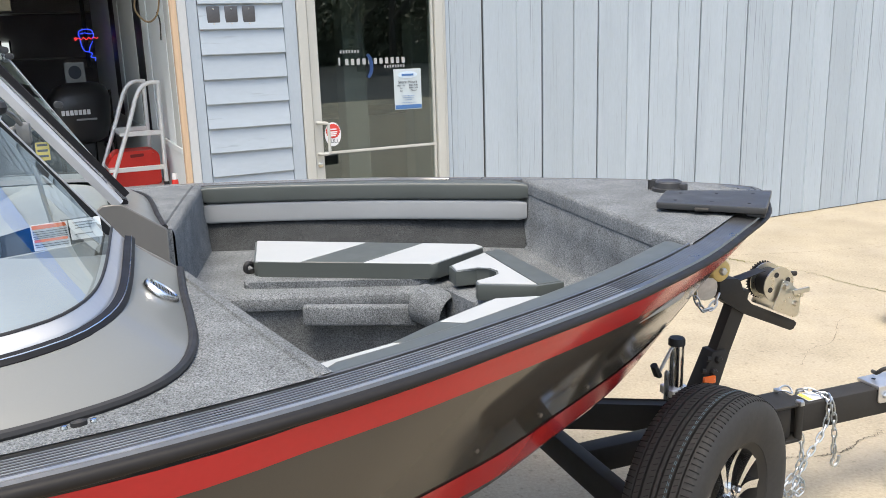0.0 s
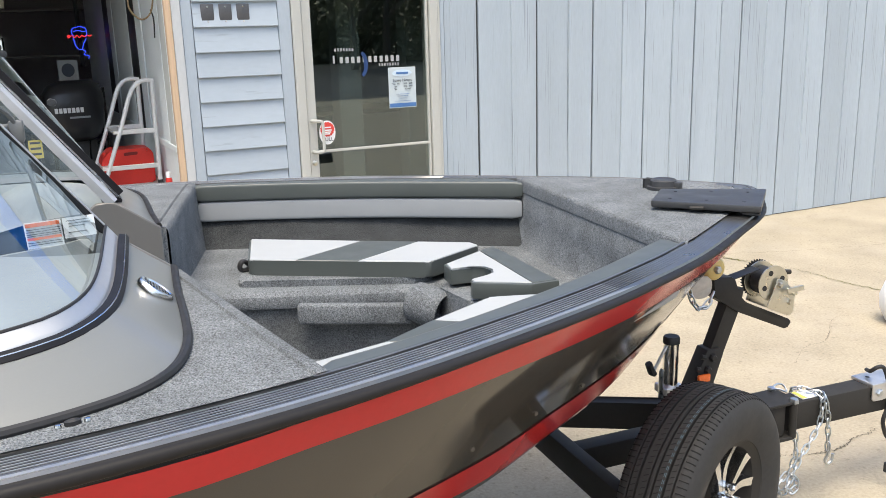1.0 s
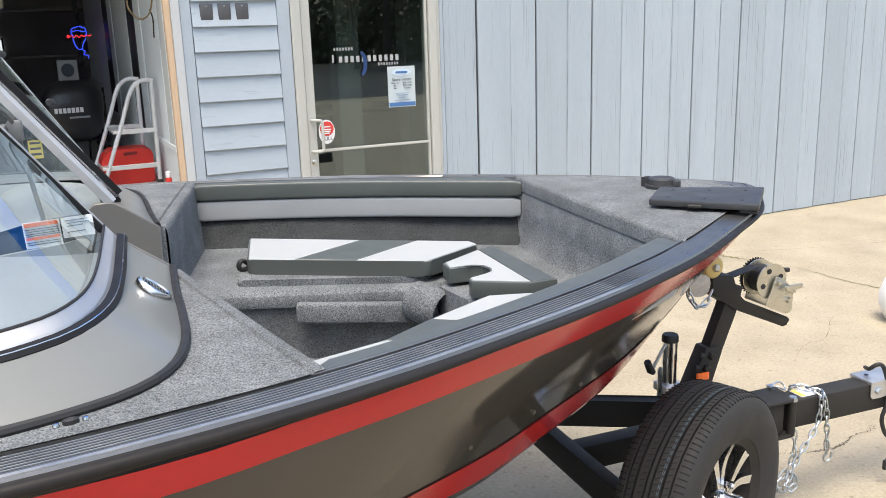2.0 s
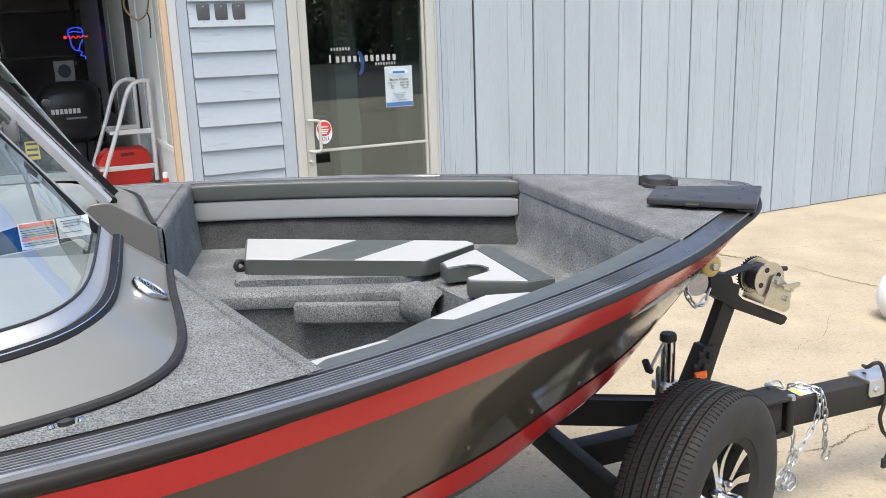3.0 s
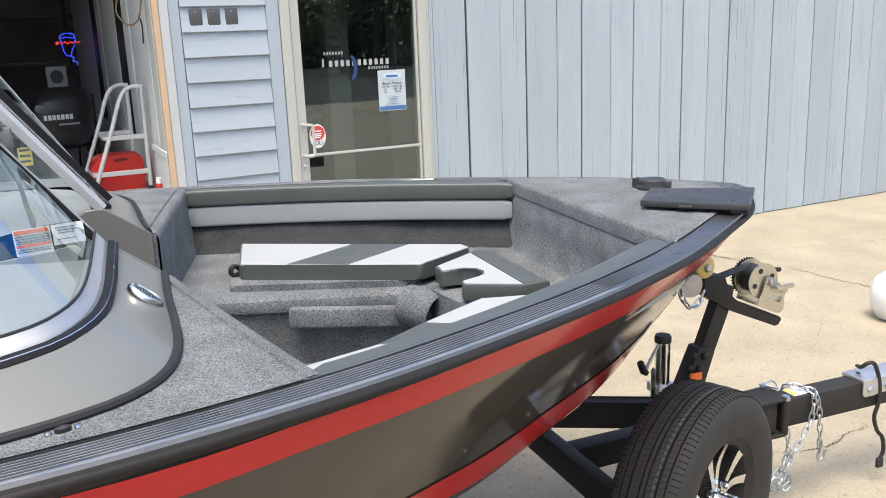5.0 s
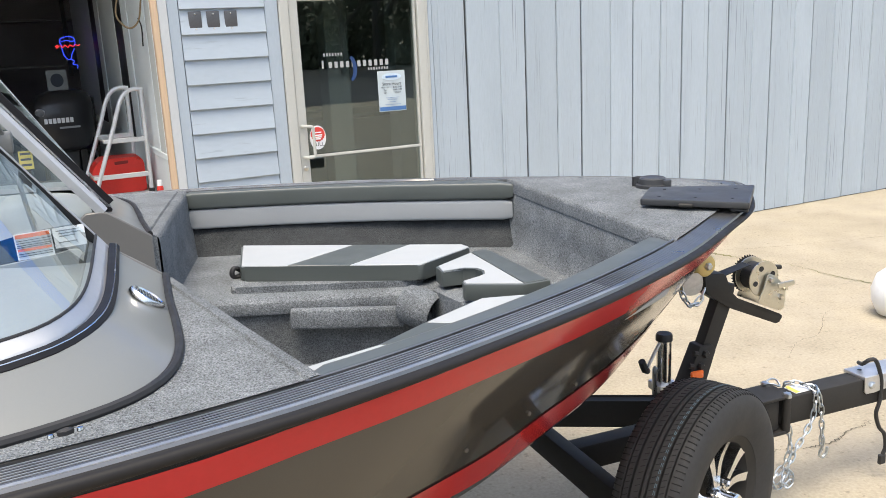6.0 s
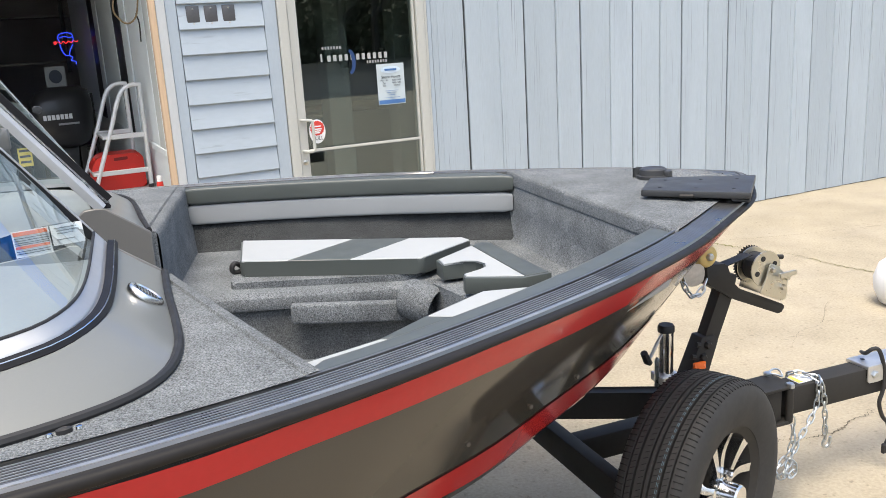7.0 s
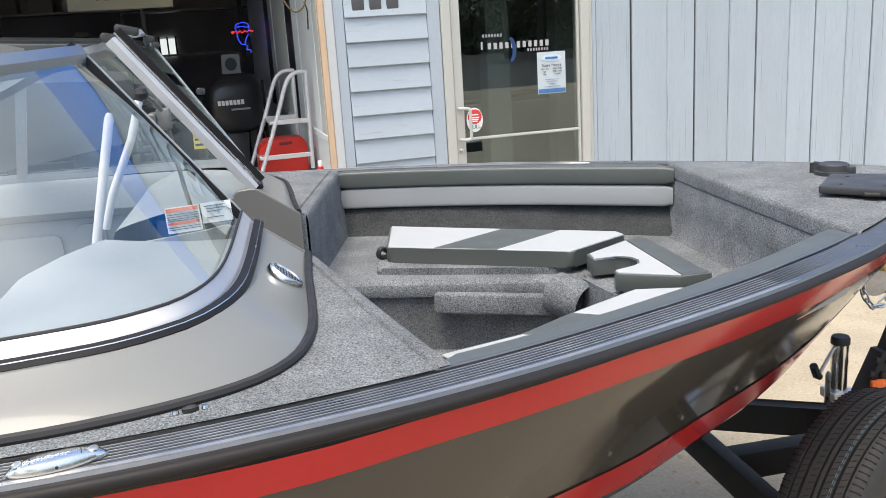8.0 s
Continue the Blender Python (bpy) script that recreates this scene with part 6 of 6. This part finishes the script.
for x in (-1.2, 0.6):
    bm = B()
    box(bm, x - 0.1, x + 0.1, -0.5, 0.5, 0.0, 0.95, 0.01, 1)
    part("cradle", bm, BLACK_STEEL, ob2)
# shelves, tool board, drums and hoses in the depth of the garage
rack = thing("storage_rack", wl(-7.2, 6.6, 0.02), "tall grey metal storage rack in the garage", "shelf")
for z in (0.35, 0.95, 1.55, 2.15):
    bm = B()
    box(bm, -0.9, 0.9, -0.25, 0.25, z - 0.025, z)
    part("board", bm, GREY_METAL, rack, smooth=None)
for x in (-0.88, 0.88):
    for y in (-0.23, 0.23):
        bm = B()
        box(bm, x - 0.02, x + 0.02, y - 0.02, y + 0.02, 0, 2.4)
        part("post", bm, GREY_METAL, rack, smooth=None)
gr = random.Random(21)
BOXES = [mat("grey_carton", (0.22, 0.21, 0.20), 0.7), mat("brown_carton", (0.26, 0.18, 0.11), 0.8), mat("white_carton", (0.5, 0.5, 0.5), 0.7), mat("dark_case", (0.05, 0.06, 0.07), 0.5)]
for z in (0.35, 0.95, 1.55, 2.15):
    x = -0.84
    while x < 0.6:
        w, h, d = gr.uniform(0.12, 0.34), gr.uniform(0.14, 0.36), gr.uniform(0.12, 0.2)
        carton = thing("storage_box", wl(-7.2 + x + w / 2, 6.6, 0.02 + z), "dusty storage box on the metal rack", "box", "boxes on the storage rack")
        bm = B()
        box(bm, -w / 2, w / 2, -d, d, 0, h, 0.006, 1)
        part("body", bm, BOXES[gr.randrange(4)], carton)
        bm = B()
        box(bm, -w / 2 - 0.003, w / 2 + 0.003, -d - 0.003, d + 0.003, h * 0.86, h + 0.003, 0.003, 1)
        part("lid", bm, BOXES[gr.randrange(4)], carton)
        x += w + gr.uniform(0.02, 0.15)
copy_thing(rack, wl(-5.75, 7.6, 0.02))
for k, (x, y, h) in enumerate(((-6.05, 3.9, 0.9), (-6.9, 4.6, 0.95), (-5.7, 5.6, 0.88))):
    drum = thing("oil_drum", wl(x, y, 0.02), "dark blue steel oil drum on the garage floor", "drum", "oil drums")
    bm = B()
    prof = [(0.0, 0.0), (0.27, 0.0), (0.285, 0.015)]
    for z in (0.3, 0.6):
        prof += [(0.28, z * h - 0.03), (0.29, z * h), (0.28, z * h + 0.03)]
    prof += [(0.28, h - 0.02), (0.29, h), (0.27, h), (0.265, h - 0.015), (0.0, h - 0.015)]
    lathe(bm, prof, 28)
    part("body", bm, mat("drum_paint", (0.04, 0.06, 0.10), 0.4, vary=0.2), drum, smooth=40)
# bright window deep inside the garage
win2 = thing("window_2", wl(-6.09, 8.98, 1.68), "small bright window in the garage's rear wall", "window", kind="structure")
bm = B()
box(bm, -0.11, 0.11, -0.02, 0.0, -0.13, 0.12)
part("pane", bm, glow_mat("daylight_pane", (0.55, 0.6, 0.62), 0.6), win2, smooth=None)
for x in (-0.125, 0.0, 0.125):
    bm = B()
    box(bm, x - 0.012, x + 0.012, -0.05, 0.0, -0.16, 0.15)
    part("window_frame", bm, BLACK_STEEL, win2, smooth=None)
can = thing("spray_can", wl(CORNER - 0.035, 0.33, 0.70), "small red and white spray can on a wall bracket", "spray can")
bm = B()
lathe(bm, [(0.0, 0.0), (0.020, 0.0), (0.022, 0.004), (0.022, 0.10), (0.018, 0.115), (0.0, 0.115)], 24)
part("body", bm, RED_PLASTIC, can)
bm = B()
lathe(bm, [(0.017, 0.113), (0.017, 0.150), (0.014, 0.155), (0.0, 0.155)], 20)
part("cap", bm, WHITE_PLASTIC, can)
bm = B()
box(bm, -0.035, 0.064, -0.035, 0.035, -0.012, 0.0, 0.002, 1)
part("bracket", bm, BLACK_STEEL, can)
# cable hanging at the opening, small red bottle on the jamb
cab = thing("cord_coil", wl(CORNER - 0.03, 0.30, 1.75), "coiled brown cord hanging by the garage opening", "cord")
bm = B()
tube(bm, spline([(-0.10, 0.2, 0.30), (-0.12, 0.2, 0.18), (-0.06, 0.15, 0.10), (0.0, 0.1, 0.14), (0.03, 0.08, 0.28)], 30), 0.006, 6)
part("loop", bm, mat("brown_cord", (0.22, 0.16, 0.09), 0.8), cab)
bm = B()
tube(bm, spline([(0.0, 0.1, 0.16), (0.015, 0.1, 0.10), (0.01, 0.1, -0.02)], 12), 0.005, 6)
part("tail", bm, RUBBER, cab)

# ---- boat interior seen through the glass ----
pole = new("pedestal_pole")
pole.parent = boat
tagged(pole, "white pole with a black ball top and a clamp")
bm = B()
tube(bm, [(-0.655, 0.12, 1.24), (-0.624, 0.1, 1.327), (-0.560, 0.10, 1.46), (-0.530, 0.10, 1.55)], 0.010, 12)
part("pole_shaft", bm, WHITE_PLASTIC, pole)
bm = B()
lathe(bm, [(0.0, -0.018), (0.013, -0.012), (0.017, 0.0), (0.013, 0.012), (0.0, 0.018)], 16, pose(-0.522, 0.10, 1.567))
part("ball_top", bm, RUBBER, pole)
bm = B()
tube(bm, spline([(-0.522, 0.10, 1.566), (-0.50, 0.12, 1.548), (-0.485, 0.14, 1.52), (-0.475, 0.16, 1.46), (-0.462, 0.18, 1.34), (-0.45, 0.20, 1.25)], 20), 0.006, 8)
part("bracket_arm", bm, GREY_METAL, pole)
bm = B()
box(bm, -0.500, -0.466, 0.135, 0.172, 1.472, 1.525, 0.006, 2)
part("clamp", bm, GREY_METAL, pole)
bm = B()
box(bm, -0.52, -0.50, 0.125, 0.185, 1.49, 1.515, 0.004, 1)
part("clamp_jaw", bm, GREY_METAL, pole)
second = new("hand_pole")
second.parent = boat
tagged(second, "white upright hand pole with a rounded top")
bm = B()
tube(bm, [(-0.69, 0.0, 1.10), (-0.653, 0.0, 1.255), (-0.588, 0.0, 1.52), (-0.585, 0.0, 1.533)], [0.011, 0.011, 0.011, 0.006], 12)
part("pole_shaft", bm, WHITE_PLASTIC, second)
# cockpit floor and inner sides aft of the consoles
for side in (1, -1):
    bm = B()
    rows = []
    for x in (-3.5, -2.5, -1.6, -1.2, -0.95, -0.8, -0.7):
        y = half_beam(max(-3.5, x)) - 0.085
        rows.append([(x, side * (y - dy), z) for dy, z in ((0.0, 1.196), (0.012, 1.165), (0.020, 1.125), (0.062, 1.118), (0.072, 1.108), (0.076, 0.90), (0.11, 0.64))])
    sheet(bm, rows)
    liner = part("cockpit_side", bm, DASH, boat, "pale grey moulded cockpit side with a ledge", smooth=30)
    for x0, x1, z0, z1 in ((-1.62, -0.98, 0.72, 1.06), (-0.93, -0.83, 0.86, 1.09)):
        bm = B()
        y = half_beam(-1.0) - 0.165
        prism(bm, rounded([(x0, z0), (x1, z0), (x1, z1), (x0, z1)], 0.03, 4), side * y, side * (y - 0.012), 0.004, 2, axis="y")
        part("hatch", bm, DASH, liner, smooth=30)
bm = B()
sheet(bm, [[(x, -w, 0.64), (x, w, 0.64)] for x, w in ((-3.55, 0.88), (-2.0, 0.88), (-1.0, 0.82), (-0.5, 0.66), (-0.2, 0.55))])
part("cockpit_floor", bm, DASH, boat, "pale grey cockpit floor")
bm = B()
box(bm, -3.62, -3.55, -1.1, 1.1, 0.5, 1.19, 0.01, 1)
part("transom", bm, HULL, boat)
bm = B()
prism(bm, rounded([(-1.75, -0.75), (-1.30, -0.75), (-1.30, -0.35), (-1.75, -0.35)], 0.06, 4), 0.90, 1.0, 0.02, 2)
part("helm_seat", bm, VINYL_SILVER, boat, "silver vinyl helm seat")
bm = B()
prism(bm, rounded([(-1.75, 0.98), (-1.62, 0.98), (-1.70, 1.55), (-1.80, 1.55)], 0.04, 4), -0.75, -0.35, 0.03, 2, axis="y")
part("helm_backrest", bm, VINYL_SILVER, boat, "silver vinyl helm seat back")
# warning labels on the far dash, seen through the glass
stick = new("warning_sticker")
stick.parent = boat
tagged(stick, "white and orange warning sticker")
stick.matrix_basis = pose(-0.387, -0.262, 1.290, 0, -3, 0)
bm = B()
box(bm, -0.072, 0.0, -0.0, 0.0012, 0.0, 0.056)
part("label_sheet", bm, PAPER, stick, smooth=None)
for z0, z1, mt in ((0.046, 0.054, STICKER_ORANGE), (0.018, 0.0235, STICKER_ORANGE), (0.040, 0.0412, INK), (0.035, 0.0362, INK), (0.030, 0.0312, INK), (0.0262, 0.0272, INK), (0.012, 0.0132, INK), (0.007, 0.0082, INK)):
    bm = B()
    box(bm, -0.069, -0.003, -0.002, -0.0005, z0, z1)
    part("print_bar", bm, mt, stick, smooth=None)
bm = B()
box(bm, 0.003, 0.066, -0.0, 0.0012, 0.012, 0.056)
part("label_sheet", bm, PAPER, stick, smooth=None)
for x0, x1, z in ((0.010, 0.055, 0.049), (0.014, 0.058, 0.043), (0.014, 0.045, 0.037), (0.012, 0.048, 0.024)):
    bm = B()
    box(bm, x0, x1, -0.002, -0.0005, z - 0.0009, z + 0.0009)
    part("print_bar", bm, INK, stick, smooth=None)
# yellow service tag on a post in the garage
tag = thing("service_tag", wl(-5.855, 1.20, 0.985), "yellow printed service tag on a dark post", "tag")
bm = B()
box(bm, -0.046, 0.046, -0.004, 0.0, -0.072, 0.060)
part("card", bm, YELLOW, tag, smooth=None)
for z in (-0.04, 0.0, 0.04):
    bm = B()
    box(bm, -0.035, 0.035, -0.0065, -0.0042, z - 0.008, z + 0.008)
    part("print_bar", bm, INK, tag, smooth=None)
bm = B()
box(bm, -0.02, 0.02, 0.001, 0.03, -0.965, 0.10)
part("post", bm, BLACK_STEEL, tag)

# ---- yard: cracks, jug ----
def crack(pts, w, name, label, material=CRACK):
    rnd = random.Random(len(pts) * 7 + int(abs(pts[0][0]) * 100))
    P = spline([(x, y, 0) for x, y in pts], 60)
    bm = B()
    rows = []
    for i, p in enumerate(P):
        t = (P[min(59, i + 1)] - P[max(0, i - 1)]).normalized()
        n = Vector((-t.y, t.x, 0))
        j = n * rnd.uniform(-1, 1) * w * 1.2
        ww = w * rnd.uniform(0.25, 1.0) * (0.3 + 0.7 * math.sin(math.pi * min(1, max(0.05, i / 59))))
        rows.append([p + j + n * ww / 2 + Vector((0, 0, 0.0035)), p + j - n * ww / 2 + Vector((0, 0, 0.0035))])
    sheet(bm, rows)
    return solid(name, bm, material, BOAT, label, "crack", kind="structure", smooth=None)


crack([(3.90, 3.6), (3.93, 3.1), (3.98, 2.88), (4.10, 2.65), (4.19, 2.48)], 0.024, "ground_crack", "dark weedy joint in the concrete", WEED)
crack([(4.19, 2.46), (4.23, 2.06), (4.30, 1.8), (4.5, 1.2), (4.6, 0.6)], 0.014, "ground_crack", "weedy broken joint in the concrete", WEED)
crack([(2.05, 0.30), (2.205, 0.262), (2.30, 0.245), (2.392, 0.246), (2.52, 0.285), (2.668, 0.308)], 0.010, "ground_crack", "thin crack in the concrete")
crack([(2.9, 1.05), (3.1, 1.2), (3.3, 1.25), (3.6, 1.5), (3.75, 1.5)], 0.003, "ground_crack", "hairline crack in the concrete")
crack([(3.2, 3.4), (4.4, 2.9), (6.0, 2.6), (7.5, 2.5)], 0.005, "ground_crack", "thin crack in the concrete")
jug = thing("plastic_jug", BOAT @ pose(3.91, 1.27, 0), "round white translucent plastic jug on the concrete", "jug")
bm = B()
lathe(bm, [(0.06, 0.0), (0.11, 0.015), (0.145, 0.09), (0.150, 0.16), (0.125, 0.24), (0.07, 0.285), (0.035, 0.30), (0.03, 0.33), (0.0, 0.33)], 36)
part("body", bm, WHITE_PLASTIC, jug, smooth=60)
bm = B()
lathe(bm, [(0.036, 0.325), (0.036, 0.35), (0.0, 0.352)], 20)
part("cap", bm, ROLLER, jug)

# ---- house number as three plain dark plates ----
for k in range(3):
    pl = thing("number_plate", wl(-4.80 + 0.112 * k, -0.012, 1.862, 0), "dark metal house number plate on the siding", "number plate", "house number plates")
    bm = B()
    box(bm, -0.040, 0.040, -0.006, 0.006, -0.062, 0.062, 0.004, 2)
    part("plate", bm, NUMBER_METAL, pl)
    for z in (-0.045, 0.045):
        bm = B()
        lathe(bm, [(0.006, 0), (0.005, 0.003), (0.0, 0.004)], 10, pose(0, -0.006, z, 90, 0, 0))
        part("screw", bm, ZINC, pl)

# ---- boards of the walls, last ----
def board_mesh(w, t, h, lip):
    bm = B()
    pts = [(0, 0.0), (lip, -t), (w - lip, -t), (w, 0.0), (w, 0.012), (0, 0.012)]
    prism(bm, pts, 0.008, h)
    return mesh_of("board", bm, SIDING)


rnd = random.Random(5)
wide, narrow = board_mesh(0.272, 0.003, ROOF - 0.02, 0.003), board_mesh(0.217, 0.011, ROOF - 0.02, 0.004)
edge0 = -2.876
for k in range(-1, 23):
    x = edge0 + 0.509 * k
    for me, dx, w in ((wide, 0.004, 0.272), (narrow, 0.2785, 0.217)):
        if x + dx < DOOR1 + 0.04 or x + dx + w > 9.0:
            continue
        o = new("board", me)
        o.parent = wall_boards
        o.matrix_basis = pose(x + dx + rnd.uniform(-0.002, 0.002), 0.008 + rnd.uniform(0, 0.003), 0, 0, rnd.uniform(-0.08, 0.08), 0)
bm = B()
prism(bm, [(0, 0.0), (0.002, -0.006), (0.055, -0.006), (0.057, 0.0), (0.057, 0.012), (0, 0.012)], 0.03, ROOF - 0.02)
o = new("board", mesh_of("board", bm, SIDING))
o.parent = wall_boards
o.matrix_basis = pose(DOOR1 + 0.037, 0.008, 0)
# lap boards
bm = B()
prism(bm, [(-0.023, 0.0), (-0.021, -0.003), (0.030, -0.003), (0.030, 0.160), (-0.002, 0.160)], -4.893, -4.356, axis="x")
lap_me = mesh_of("lap_board", bm, LAP)
for k in range(24):
    z = 0.081 + 0.155 * k
    if z > ROOF - 0.2 or z < 0.02:
        continue
    o = new("lap_board", lap_me)
    o.parent = wall_lap
    o.matrix_basis = pose(0, 0, z)


# ---- trees across the yard, behind the camera, that the door glass mirrors ----
LEAF = mat("spring_leaves", (0.15, 0.165, 0.10), 0.7, vary=0.3, scale=3)


def tree(m, seed, h):
    rnd = random.Random(seed)
    t = thing("tree", m, "tall yard tree with thin spring foliage", "tree", "trees across the yard")
    bm = B()
    leaves = []

    def limb(p, d, length, r, level):
        pts = [p]
        q = Vector(p)
        for k in range(4):
            d = (d + Vector((rnd.uniform(-1, 1), rnd.uniform(-1, 1), rnd.uniform(-0.3, 0.6))) * 0.16).normalized()
            q = q + d * length / 4
            pts.append(q.copy())
        tube(bm, pts, [r * (1 - 0.16 * k) for k in range(5)], 6 if level < 2 else 4, caps=False)
        if level >= 2:
            leaves.extend(pts[2:])
        if level < 3:
            for k in range(5 if level == 0 else 4):
                i = rnd.randint(2, 4)
                a = rnd.uniform(0, 2 * math.pi)
                nd = (d * rnd.uniform(0.5, 1.0) + Vector((math.cos(a), math.sin(a), rnd.uniform(0.1, 0.5)))).normalized()
                limb(pts[i], nd, length * rnd.uniform(0.5, 0.72), r * 0.5, level + 1)

    limb(Vector((0, 0, 0)), Vector((0, 0, 1)), h * 0.42, h * 0.022, 0)
    part("trunk", bm, BARK, t)
    bl = B()
    for p in leaves:
        for k in range(34):
            c = p + Vector((rnd.gauss(0, 0.4), rnd.gauss(0, 0.4), rnd.gauss(0, 0.3)))
            a = Vector((rnd.uniform(-1, 1), rnd.uniform(-1, 1), rnd.uniform(-1, 1))).normalized() * 0.11
            b = a.orthogonal().normalized() * 0.07
            bl.faces.new([bl.verts.new(c + v) for v in (a, b, -a, -b)])
    part("crown", bl, LEAF, t, smooth=None)
    return t


t0 = tree(pose(29, -22, 0), 3, 11)
t1 = tree(pose(36, -26, 0), 8, 13)
for x, y, k, r in ((22, -29, 0, 70), (42, -17, 1, 140), (46, -22, 1, 20), (26, -34, 1, 100), (12, -30, 0, 260), (40, -33, 0, 310), (50, -12, 1, 60), (2, -33, 1, 15), (-12, -30, 0, 120)):
    copy_thing((t0, t1)[k], pose(x, y, 0, 0, 0, r))
# leafy mass added out of view to hide bright sky in the door's reflection
hr = random.Random(12)
bm = B()
for k in range(42000):
    s_ = hr.uniform(-34, 34)
    c = Vector((38 + 0.675 * s_ + hr.gauss(0, 0.8), -30 + 0.739 * s_ + hr.gauss(0, 0.8), abs(hr.gauss(0, 5.0)) * (0.75 + 0.35 * math.sin(s_ * 0.7) + 0.2 * math.sin(s_ * 2.1))))
    a = Vector((hr.uniform(-1, 1), hr.uniform(-1, 1), hr.uniform(-1, 1))).normalized() * 0.20
    b = a.orthogonal().normalized() * 0.16
    bm.faces.new([bm.verts.new(c + v) for v in (a, b, -a, -b)])
solid("hedge", bm, LEAF, pose(0, 0, 0), "added tall leafy mass that darkens the view mirrored in the door", "hedge", kind="stuff", smooth=None)
